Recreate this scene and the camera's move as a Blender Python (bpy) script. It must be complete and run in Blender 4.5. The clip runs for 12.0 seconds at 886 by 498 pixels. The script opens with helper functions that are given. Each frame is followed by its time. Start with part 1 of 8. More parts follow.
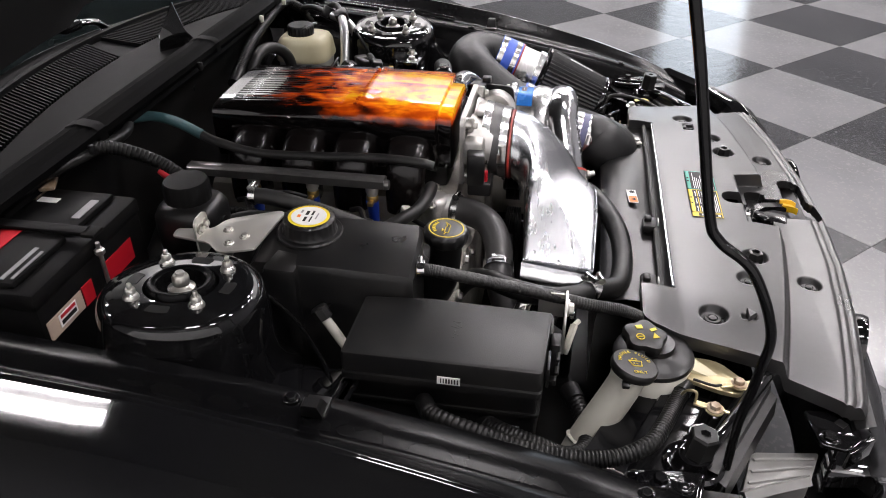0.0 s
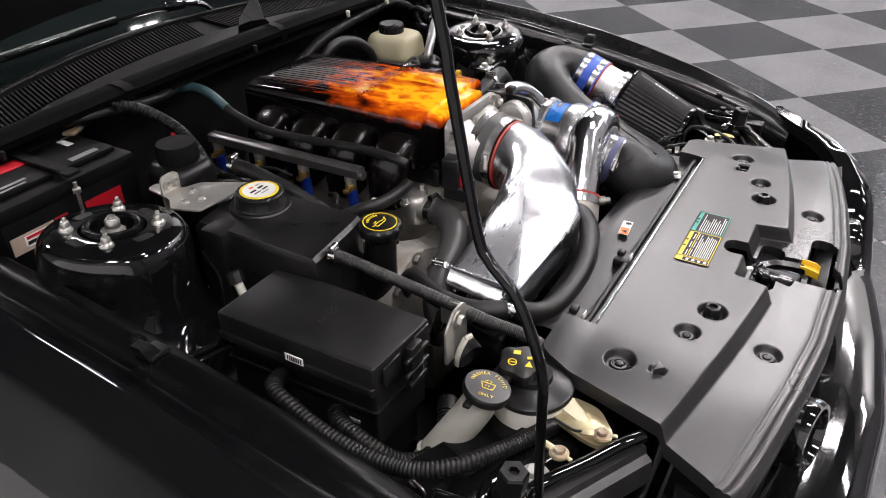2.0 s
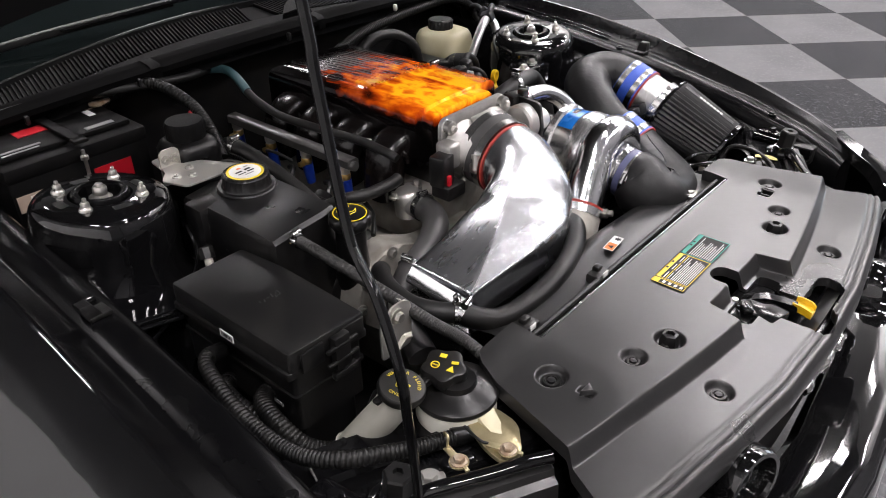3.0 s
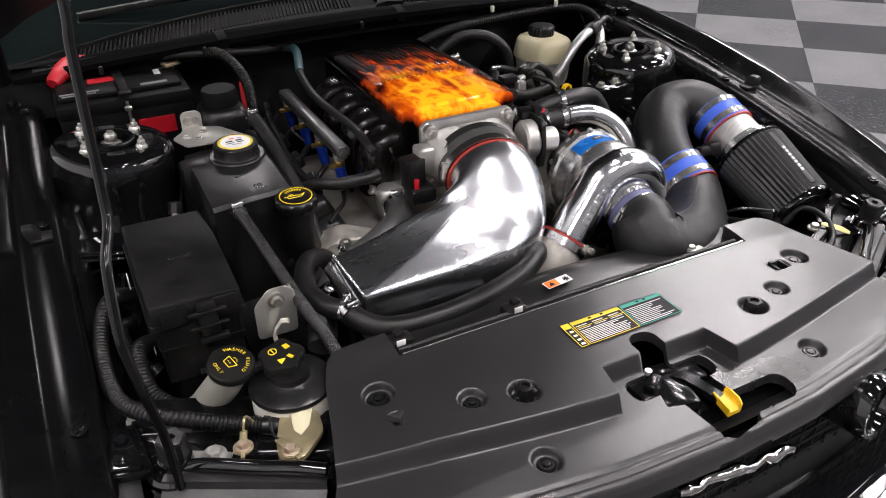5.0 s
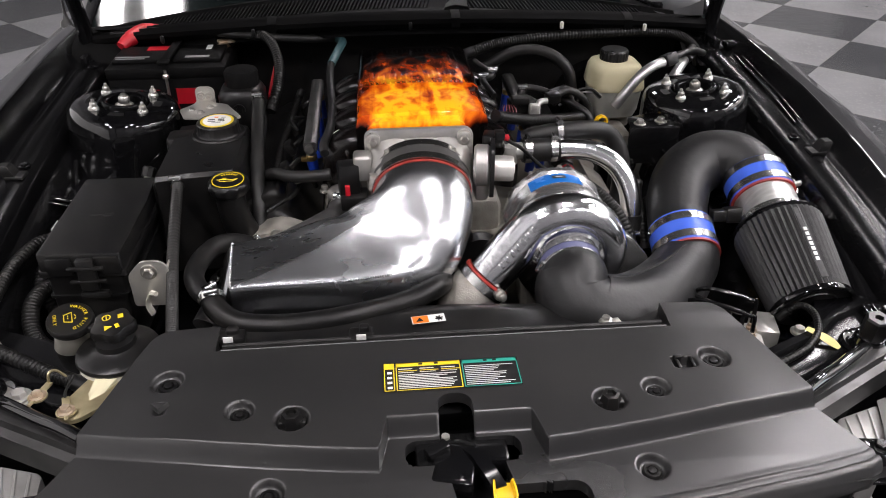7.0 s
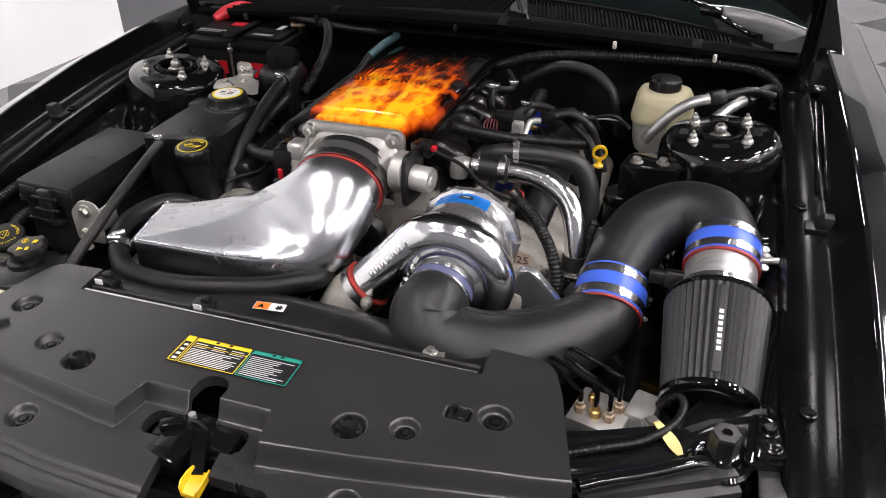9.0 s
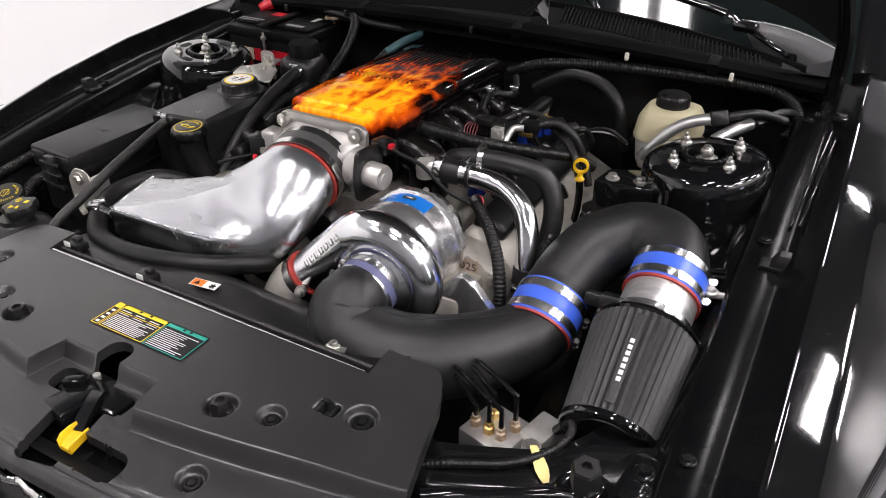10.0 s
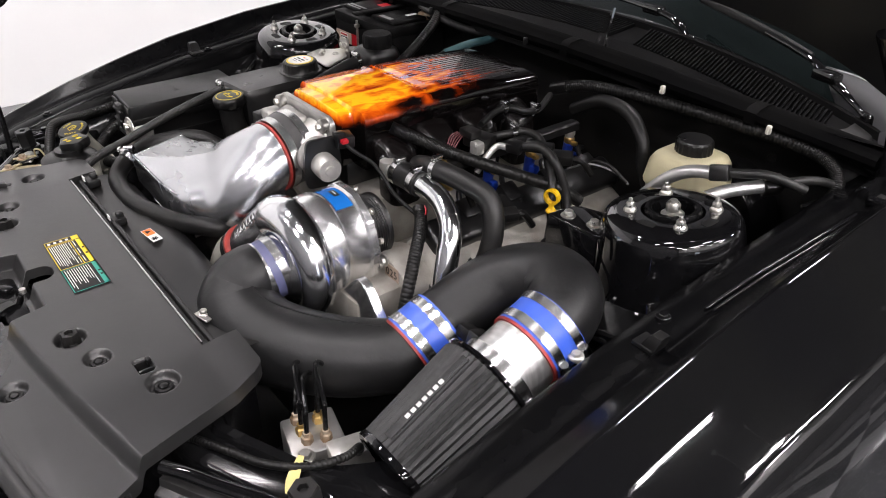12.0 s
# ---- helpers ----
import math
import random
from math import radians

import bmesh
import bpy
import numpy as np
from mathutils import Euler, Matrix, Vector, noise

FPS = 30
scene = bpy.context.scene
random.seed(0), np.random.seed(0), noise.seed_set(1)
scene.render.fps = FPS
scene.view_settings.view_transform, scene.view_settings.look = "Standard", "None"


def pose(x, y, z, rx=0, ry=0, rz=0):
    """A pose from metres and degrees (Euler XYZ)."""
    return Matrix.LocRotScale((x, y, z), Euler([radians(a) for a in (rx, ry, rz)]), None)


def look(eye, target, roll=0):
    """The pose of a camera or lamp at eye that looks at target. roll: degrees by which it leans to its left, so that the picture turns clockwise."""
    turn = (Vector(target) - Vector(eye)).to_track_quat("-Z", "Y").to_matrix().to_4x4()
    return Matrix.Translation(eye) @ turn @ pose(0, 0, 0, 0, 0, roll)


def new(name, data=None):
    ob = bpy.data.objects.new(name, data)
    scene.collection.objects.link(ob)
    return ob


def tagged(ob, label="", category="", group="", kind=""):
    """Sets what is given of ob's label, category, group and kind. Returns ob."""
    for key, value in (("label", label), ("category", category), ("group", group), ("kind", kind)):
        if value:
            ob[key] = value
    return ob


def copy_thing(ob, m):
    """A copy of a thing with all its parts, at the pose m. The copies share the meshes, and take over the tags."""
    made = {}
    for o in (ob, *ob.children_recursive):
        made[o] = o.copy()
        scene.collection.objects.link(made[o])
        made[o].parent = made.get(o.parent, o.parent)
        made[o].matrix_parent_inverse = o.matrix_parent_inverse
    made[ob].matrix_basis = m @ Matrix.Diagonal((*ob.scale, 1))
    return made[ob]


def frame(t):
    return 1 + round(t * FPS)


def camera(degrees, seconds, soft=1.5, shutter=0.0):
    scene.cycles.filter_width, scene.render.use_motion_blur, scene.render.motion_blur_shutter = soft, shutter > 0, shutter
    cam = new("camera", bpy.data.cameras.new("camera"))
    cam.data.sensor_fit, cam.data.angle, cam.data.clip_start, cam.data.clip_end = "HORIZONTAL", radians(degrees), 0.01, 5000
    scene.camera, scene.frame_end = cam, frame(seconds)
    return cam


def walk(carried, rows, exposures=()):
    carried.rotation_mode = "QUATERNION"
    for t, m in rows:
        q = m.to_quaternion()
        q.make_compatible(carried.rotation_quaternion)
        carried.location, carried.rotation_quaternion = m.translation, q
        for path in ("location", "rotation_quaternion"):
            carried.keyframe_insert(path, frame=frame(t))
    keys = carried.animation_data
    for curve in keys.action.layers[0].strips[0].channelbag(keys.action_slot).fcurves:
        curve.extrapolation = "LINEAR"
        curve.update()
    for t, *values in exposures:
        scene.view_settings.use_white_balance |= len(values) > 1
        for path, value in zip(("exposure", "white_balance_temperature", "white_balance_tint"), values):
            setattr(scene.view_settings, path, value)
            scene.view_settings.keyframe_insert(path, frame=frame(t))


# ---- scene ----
cam = camera(60.9, 12.0, soft=1.0)
PATH = [
    (0, (-1.255, -0.008, 1.505), (0.393, 0.285, 0.412), -0.1),
    (0.5, (-1.24, -0.115, 1.503), (0.385, 0.31, 0.416), -0.3),
    (1, (-1.209, -0.227, 1.497), (0.375, 0.353, 0.422), -0.7),
    (1.5, (-1.169, -0.333, 1.494), (0.356, 0.397, 0.425), -0.8),
    (2, (-1.124, -0.423, 1.487), (0.341, 0.435, 0.429), -0.9),
    (2.5, (-1.064, -0.516, 1.488), (0.319, 0.464, 0.426), -0.8),
    (3, (-0.99, -0.607, 1.483), (0.293, 0.503, 0.424), -0.7),
    (5, (-0.596, -0.891, 1.481), (0.169, 0.624, 0.424), -0.6),
    (5.5, (-0.472, -0.929, 1.479), (0.151, 0.652, 0.425), -0.4),
    (6, (-0.341, -0.956, 1.478), (0.128, 0.678, 0.425), -0.3),
    (6.5, (-0.21, -0.971, 1.477), (0.102, 0.701, 0.424), -0.2),
    (7, (-0.079, -0.977, 1.479), (0.075, 0.715, 0.424), 0.0),
    (9, (0.488, -0.886, 1.475), (-0.05, 0.729, 0.424), -0.3),
    (9.5, (0.618, -0.835, 1.473), (-0.068, 0.724, 0.424), -0.0),
    (10, (0.742, -0.771, 1.474), (-0.094, 0.713, 0.424), -0.1),
    (10.5, (0.855, -0.698, 1.474), (-0.116, 0.702, 0.425), 0.0),
    (11, (0.953, -0.615, 1.473), (-0.146, 0.687, 0.426), 0.1),
    (11.5, (1.038, -0.519, 1.475), (-0.183, 0.668, 0.426), 0.3),
    (12, (1.11, -0.422, 1.479), (-0.221, 0.634, 0.426), 0.5),
]
walk(cam, [(t, look(eye, target, roll)) for t, eye, target, roll in PATH])

FLOOR = 0.15          # height of the showroom floor
WALL_X = -2.83        # face of the white wall beside the car


# ---- small builders ----
def V(*a):
    return Vector(a)


def ss(a, b, v):
    """A soft step from 0 at a to 1 at b."""
    t = min(1.0, max(0.0, (v - a) / (b - a)))
    return t * t * (3 - 2 * t)


def thing(name, loc, label, category, group="", kind=""):
    """An Empty that carries the parts of one thing."""
    ob = new(name)
    ob.location = loc
    ob.empty_display_size = 0.02
    return tagged(ob, label, category, group, kind)


def mesh_from(name, bm, smooth=38):
    me = bpy.data.meshes.new(name)
    bmesh.ops.recalc_face_normals(bm, faces=bm.faces)
    bm.to_mesh(me)
    bm.free()
    if smooth:
        me.polygons.foreach_set("use_smooth", [True] * len(me.polygons))
        me.set_sharp_from_angle(angle=radians(smooth))
    return me


def part(name, bm, material, parent, label="", smooth=38):
    """One mesh under a thing or under a part; its vertices are in world metres."""
    me = mesh_from(name, bm, smooth)
    me.materials.append(material)
    ob = new(name, me)
    ob.parent = parent
    if parent.parent is None:
        ob.matrix_parent_inverse = Matrix.Translation(-parent.location)
    return tagged(ob, label)


def solo(name, bm, material, label, category, kind="", smooth=38, group=""):
    me = mesh_from(name, bm, smooth)
    me.materials.append(material)
    return tagged(new(name, me), label, category, group, kind)


def catmull(pts, n):
    """n + 1 points along a smooth curve through pts."""
    P = [Vector(p) for p in pts]
    P = [P[0] * 2 - P[1]] + P + [P[-1] * 2 - P[-2]]
    m = len(P) - 3
    out = []
    for i in range(n + 1):
        s = i / n * m
        k = min(int(s), m - 1)
        t = s - k
        a, b, c, d = P[k:k + 4]
        out.append(0.5 * ((2 * b) + (c - a) * t + (2 * a - 5 * b + 4 * c - d) * t * t + (3 * b - a - 3 * c + d) * t ** 3))
    return out


def frames_along(pts):
    """Points with two cross axes each, carried along without twist."""
    out, side = [], None
    for i, p in enumerate(pts):
        d = (pts[min(i + 1, len(pts) - 1)] - pts[max(i - 1, 0)]).normalized()
        if side is None:
            side = d.cross(Vector((0, 0, 1)))
            if side.length < 0.05:
                side = d.cross(Vector((1, 0, 0)))
        side = (side - d * side.dot(d)).normalized()
        out.append((p, side, d.cross(side)))
    return out


def skin(bm, rings, cap0=True, cap1=True, closed=True):
    """Joins rings of points of equal length with quads."""
    vs = [[bm.verts.new(p) for p in r] for r in rings]
    n = len(vs[0])
    for a, b in zip(vs, vs[1:]):
        for i in range(n if closed else n - 1):
            j = (i + 1) % n
            bm.faces.new((a[i], a[j], b[j], b[i]))
    if cap0 and closed:
        bm.faces.new(list(reversed(vs[0])))
    if cap1 and closed:
        bm.faces.new(vs[-1])
    return vs


def tube(bm, pts, r, seg=14, n=None, straight=False, rib=0.0, pitch=0.006, flat=1.0):
    """A hose or pipe along pts. r: radius, or radii at the pts. rib: depth of corrugation."""
    if straight:
        path = [Vector(p) for p in pts]
    else:
        n = n or max(10, 6 * (len(pts) - 1))
        path = catmull(pts, n)
        if rib:
            length = sum((b - a).length for a, b in zip(path, path[1:]))
            n = int(length / pitch) * 4
            path = catmull(pts, n)
    rings = []
    k = len(path) - 1
    for i, (p, u, v) in enumerate(frames_along(path)):
        if isinstance(r, (list, tuple)):
            s = i / k * (len(r) - 1)
            j = min(int(s), len(r) - 2)
            rad = r[j] + (r[j + 1] - r[j]) * (s - j)
        else:
            rad = r
        if rib:
            rad -= rib * (0, 0.25, 1, 0.25)[i % 4]
        rings.append([p + (u * math.cos(a) + v * math.sin(a) * flat) * rad for a in [math.tau * q / seg for q in range(seg)]])
    skin(bm, rings)


def cyl(bm, p0, p1, r0, r1=None, seg=24):
    tube(bm, [p0, p1], [r0, r0 if r1 is None else r1], seg, straight=True)


def basis(axis):
    """A turn that takes z to axis."""
    return Vector((0, 0, 1)).rotation_difference(Vector(axis).normalized()).to_matrix().to_4x4()


def lathe(bm, profile, origin, axis=(0, 0, 1), seg=32, wave=None, ring=False):
    """Turns a profile of (radius, height) round axis. wave(angle, height): factor on the radius. ring: an open ring, its profile closed on itself."""
    m = Matrix.Translation(origin) @ basis(axis)
    rings = []
    for r, h in (list(profile) + [profile[0]] if ring else profile):
        loop = []
        for i in range(seg):
            a = math.tau * i / seg
            q = r * (wave(a, h) if wave else 1)
            loop.append(m @ Vector((q * math.cos(a), q * math.sin(a), h)))
        rings.append(loop)
    skin(bm, rings, not ring, not ring)


def box(bm, c, s, bevel=0.0, m=None, segs=2):
    """A box of size s round c, with rounded edges, turned by m."""
    t = Matrix.Translation(c) @ (m or Matrix.Identity(4)) @ Matrix.Diagonal((*s, 1))
    vs = bmesh.ops.create_cube(bm, size=1, matrix=t)["verts"]
    if bevel:
        es = list({e for v in vs for e in v.link_edges})
        bmesh.ops.bevel(bm, geom=es, offset=bevel, segments=segs, profile=0.5, affect="EDGES", clamp_overlap=True)


def prism(bm, pts, z0, z1, bevel=0.0, m=None):
    """A flat outline in x, y given depth from z0 to z1."""
    m = m or Matrix.Identity(4)
    lo = [bm.verts.new(m @ Vector((x, y, z0))) for x, y in pts]
    hi = [bm.verts.new(m @ Vector((x, y, z1))) for x, y in pts]
    n = len(pts)
    top = bm.faces.new(hi)
    bm.faces.new(list(reversed(lo)))
    for i in range(n):
        bm.faces.new((lo[i], lo[(i + 1) % n], hi[(i + 1) % n], hi[i]))
    if bevel:
        bmesh.ops.bevel(bm, geom=list(top.edges), offset=bevel, segments=2, profile=0.5, affect="EDGES", clamp_overlap=True)


def rounded(pts, r, n=4):
    """An outline with its corners rounded."""
    out = []
    k = len(pts)
    for i in range(k):
        a, b, c = Vector(pts[i - 1]), Vector(pts[i]), Vector(pts[(i + 1) % k])
        d = min(r, (a - b).length / 2.2, (c - b).length / 2.2)
        p, q = b + (a - b).normalized() * d, b + (c - b).normalized() * d
        for j in range(n + 1):
            t = j / n
            out.append(tuple(p * (1 - t) ** 2 + b * 2 * t * (1 - t) + q * t * t))
    return out


def bolt(bm, p, r=0.008, h=0.008, axis=(0, 0, 1), washer=True):
    """A hexagon head on a washer."""
    a = Vector(axis).normalized()
    p = Vector(p)
    if washer:
        lathe(bm, [(r * 1.5, -0.002), (r * 1.5, 0.0012), (r * 1.3, 0.002)], p, a, 18)
    lathe(bm, [(r, 0.0), (r, h * 0.8), (r * 0.85, h)], p, a, 6)


def stud_nut(bm, p, r=0.009, axis=(0, 0, 1)):
    p = Vector(p)
    lathe(bm, [(r * 1.6, -0.003), (r * 1.6, 0.001), (r * 1.25, 0.004), (r * 1.05, 0.005), (r * 1.05, 0.010), (r * 0.85, 0.012), (r * 0.5, 0.012),
               (r * 0.5, 0.017), (r * 0.4, 0.0182)], p, axis, 12)


def clamp(parent, p, axis, r, width=0.012, name="hose_clamp", screw=(0, 0, 1)):
    """A worm-drive band round a hose, with its screw housing."""
    bm = bmesh.new()
    a = Vector(axis).normalized()
    w = width / 2
    lathe(bm, [(r, -w), (r + 0.0016, -w), (r + 0.0016, w), (r, w)], p, a, 36, ring=True)
    s = Vector(screw)
    s = (s - a * s.dot(a)).normalized()
    side = a.cross(s)
    c = Vector(p) + s * (r + 0.004)
    lathe(bm, [(0.0045, -0.008), (0.0045, 0.006), (0.006, 0.006), (0.006, 0.011), (0.003, 0.011)], c, side, 10)
    m = Matrix.Translation(Vector(p) + s * (r + 0.001)) @ basis(s)
    box(bm, m.translation, (0.012, 0.012, 0.004), 0.001, basis(s))
    return part(name, bm, M_band, parent, "stainless steel hose clamp")


# ---- materials ----
def material(name, color, rough=0.5, metal=0.0, color2=None, scale=8.0, detail=4.0, mix=0.5, grain=0.0, grain_scale=600.0, rough_var=0.08,
             coat=0.0, stretch=None, bump2=0.0, bump2_scale=40.0, spec=0.5, speck=None, speck_scale=120.0, glow=0.0):
    """Two scales of variation: stains in colour and roughness, grain in relief."""
    m = bpy.data.materials.new(name)
    m.use_nodes = True
    nt = m.node_tree
    N, L = nt.nodes, nt.links
    b = N["Principled BSDF"]
    b.inputs["Metallic"].default_value = metal
    b.inputs["Specular IOR Level"].default_value = spec
    b.inputs["Coat Weight"].default_value = coat
    b.inputs["Coat Roughness"].default_value = 0.03
    if glow:
        b.inputs["Emission Color"].default_value = (*color, 1)
        b.inputs["Emission Strength"].default_value = glow
    tc = N.new("ShaderNodeTexCoord")
    src = tc.outputs["Object"]
    if stretch:
        mp = N.new("ShaderNodeMapping")
        mp.inputs["Scale"].default_value = stretch
        L.new(src, mp.inputs["Vector"])
        src = mp.outputs["Vector"]
    no = N.new("ShaderNodeTexNoise")
    no.inputs["Scale"].default_value = scale
    no.inputs["Detail"].default_value = detail
    L.new(src, no.inputs["Vector"])
    c2 = color2 or tuple(c * 0.75 for c in color)
    rp = N.new("ShaderNodeMix")
    rp.data_type = "RGBA"
    rp.inputs["A"].default_value = (*color, 1)
    rp.inputs["B"].default_value = (*c2, 1)
    mr = N.new("ShaderNodeMapRange")
    mr.inputs["From Min"].default_value, mr.inputs["From Max"].default_value = 0.38, 0.68
    mr.inputs["To Max"].default_value = mix * 2 if mix < 0.5 else 1.0
    L.new(no.outputs["Fac"], mr.inputs["Value"])
    L.new(mr.outputs["Result"], rp.inputs["Factor"])
    out = rp.outputs["Result"]
    if speck:
        vo = N.new("ShaderNodeTexNoise")
        vo.inputs["Scale"].default_value = speck_scale
        vo.inputs["Detail"].default_value = 3
        L.new(src, vo.inputs["Vector"])
        ms = N.new("ShaderNodeMapRange")
        ms.inputs["From Min"].default_value, ms.inputs["From Max"].default_value = 0.56, 0.66
        L.new(vo.outputs["Fac"], ms.inputs["Value"])
        r2 = N.new("ShaderNodeMix")
        r2.data_type = "RGBA"
        L.new(out, r2.inputs["A"])
        r2.inputs["B"].default_value = (*speck, 1)
        L.new(ms.outputs["Result"], r2.inputs["Factor"])
        out = r2.outputs["Result"]
    L.new(out, b.inputs["Base Color"])
    rr = N.new("ShaderNodeMapRange")
    rr.inputs["To Min"].default_value, rr.inputs["To Max"].default_value = max(0.02, rough - rough_var), rough + rough_var
    L.new(no.outputs["Fac"], rr.inputs["Value"])
    L.new(rr.outputs["Result"], b.inputs["Roughness"])
    last = None
    for amount, sc in ((grain, grain_scale), (bump2, bump2_scale)):
        if amount:
            g = N.new("ShaderNodeTexNoise")
            g.inputs["Scale"].default_value = sc
            g.inputs["Detail"].default_value = 3
            L.new(src, g.inputs["Vector"])
            bp = N.new("ShaderNodeBump")
            bp.inputs["Strength"].default_value = amount
            bp.inputs["Distance"].default_value = 0.6 / sc
            L.new(g.outputs["Fac"], bp.inputs["Height"])
            if last:
                L.new(last.outputs["Normal"], bp.inputs["Normal"])
            last = bp
    if last:
        L.new(last.outputs["Normal"], b.inputs["Normal"])
    return m


def flame_material():
    """Airbrushed flames: yellow at the front, licking back through orange and red into gloss black."""
    m = bpy.data.materials.new("flame_paint")
    m.use_nodes = True
    N, L = m.node_tree.nodes, m.node_tree.links
    b = N["Principled BSDF"]
    b.inputs["Roughness"].default_value = 0.12
    b.inputs["Specular IOR Level"].default_value = 0.15
    b.inputs["Coat Weight"].default_value = 0.6
    b.inputs["Coat Roughness"].default_value = 0.03
    tc = N.new("ShaderNodeTexCoord")
    sp = N.new("ShaderNodeSeparateXYZ")
    L.new(tc.outputs["Object"], sp.inputs["Vector"])

    def ranged(src, a, c, lo=0.0, hi=1.0):
        q = N.new("ShaderNodeMapRange")
        q.interpolation_type = "SMOOTHSTEP"
        q.inputs["From Min"].default_value, q.inputs["From Max"].default_value = a, c
        q.inputs["To Min"].default_value, q.inputs["To Max"].default_value = lo, hi
        L.new(src, q.inputs["Value"])
        return q.outputs["Result"]

    def maths(op, a, c):
        q = N.new("ShaderNodeMath")
        q.operation = op
        for i, s in enumerate((a, c)):
            if isinstance(s, (int, float)):
                q.inputs[i].default_value = s
            else:
                L.new(s, q.inputs[i])
        return q.outputs["Value"]

    # long soft noise bends the licks, a net of cells gives bright tongue edges round darker hollows
    mp = N.new("ShaderNodeMapping")
    mp.inputs["Scale"].default_value = (16, 9, 12)
    L.new(tc.outputs["Object"], mp.inputs["Vector"])
    warp = N.new("ShaderNodeTexNoise")
    warp.inputs["Scale"].default_value = 1.3
    warp.inputs["Detail"].default_value = 3
    L.new(mp.outputs["Vector"], warp.inputs["Vector"])
    bend = N.new("ShaderNodeMix")
    bend.data_type = "RGBA"
    bend.blend_type = "ADD"
    bend.inputs["Factor"].default_value = 0.55
    L.new(mp.outputs["Vector"], bend.inputs["A"])
    L.new(warp.outputs["Color"], bend.inputs["B"])
    net = N.new("ShaderNodeTexVoronoi")
    net.feature = "DISTANCE_TO_EDGE"
    net.inputs["Scale"].default_value = 1.9
    L.new(bend.outputs["Result"], net.inputs["Vector"])
    soft = N.new("ShaderNodeTexNoise")
    soft.inputs["Scale"].default_value = 3.2
    soft.inputs["Detail"].default_value = 2
    soft.inputs["Distortion"].default_value = 1.2
    L.new(mp.outputs["Vector"], soft.inputs["Vector"])
    hollow = maths("MULTIPLY", ranged(net.outputs["Distance"], 0.0, 0.42, 0.08, -0.40), ranged(sp.outputs["Y"], 0.20, 0.33, 0.35, 0.9))
    streak = maths("MULTIPLY", maths("SUBTRACT", soft.outputs["Fac"], 0.5), 0.50)
    side = ranged(maths("ABSOLUTE", maths("ADD", sp.outputs["X"], 0.004), 0), 0.060, 0.112, 0.0, -0.34)
    lick = maths("ADD", maths("ADD", hollow, streak), side)
    # tongues reach back unevenly
    mp2 = N.new("ShaderNodeMapping")
    mp2.inputs["Scale"].default_value = (38, 4.2, 20)
    L.new(tc.outputs["Object"], mp2.inputs["Vector"])
    tongue = N.new("ShaderNodeTexNoise")
    tongue.inputs["Scale"].default_value = 1.0
    tongue.inputs["Detail"].default_value = 3
    tongue.inputs["Distortion"].default_value = 0.6
    L.new(mp2.outputs["Vector"], tongue.inputs["Vector"])
    depth = maths("ADD", sp.outputs["Y"], maths("MULTIPLY", maths("SUBTRACT", tongue.outputs["Fac"], 0.5), 0.42))
    body = ranged(depth, 0.21, 0.66, 0.98, -0.20)
    wisp = maths("MULTIPLY", ranged(tongue.outputs["Fac"], 0.46, 0.70, 0.0, 0.42), maths("MULTIPLY", ranged(sp.outputs["Y"], 0.30, 0.38), ranged(sp.outputs["Y"], 0.42, 0.60, 1.0, 0.25)))
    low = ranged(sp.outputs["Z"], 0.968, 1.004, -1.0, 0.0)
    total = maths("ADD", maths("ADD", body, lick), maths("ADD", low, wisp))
    cr = N.new("ShaderNodeValToRGB")
    e = cr.color_ramp.elements
    e[0].position, e[0].color = 0.08, (0.0025, 0.002, 0.002, 1)
    e[1].position, e[1].color = 0.96, (0.98, 0.50, 0.012, 1)
    for pos, col in ((0.22, (0.045, 0.005, 0.001, 1)), (0.40, (0.22, 0.022, 0.002, 1)), (0.60, (0.54, 0.068, 0.003, 1)), (0.80, (0.88, 0.21, 0.006, 1))):
        q = e.new(pos)
        q.color = col
    L.new(total, cr.inputs["Fac"])
    L.new(cr.outputs["Color"], b.inputs["Base Color"])
    return m


M_paint = material("gloss_black_paint", (0.0035, 0.0035, 0.004), 0.07, 0, (0.005, 0.005, 0.005), 5, rough_var=0.03, coat=1.0, grain=0.006, grain_scale=260, spec=0.12)
M_bay = material("black_bay_paint", (0.0035, 0.0035, 0.004), 0.16, 0, (0.006, 0.006, 0.006), 14, rough_var=0.06, coat=0.14, grain=0.010, grain_scale=180, spec=0.18)
M_cover = material("satin_black_plastic", (0.0172, 0.0170, 0.0172), 0.29, 0, (0.0215, 0.0210, 0.0206), 6, rough_var=0.05, spec=0.62, grain=0.16, grain_scale=1500, bump2=0.02, bump2_scale=60)
M_plastic = material("black_plastic", (0.0055, 0.0055, 0.0058), 0.31, 0, (0.010, 0.0095, 0.009), 18, grain=0.16, grain_scale=1300, spec=0.36)
M_plastic_grey = material("dusty_black_plastic", (0.0065, 0.0065, 0.0068), 0.36, 0, (0.011, 0.0106, 0.010), 22, grain=0.25, grain_scale=900, spec=0.30)
M_rubber = material("black_rubber", (0.0075, 0.0075, 0.0075), 0.42, 0, (0.015, 0.0145, 0.014), 30, grain=0.12, grain_scale=700, spec=0.34)
M_loom = material("corrugated_loom_plastic", (0.0045, 0.0045, 0.0046), 0.36, 0, (0.009, 0.0086, 0.008), 30, grain=0.1, spec=0.24)
M_braid = material("braided_hose_cover", (0.016, 0.0155, 0.015), 0.45, 0, (0.010, 0.0095, 0.009), 60, grain=0.5, grain_scale=420)
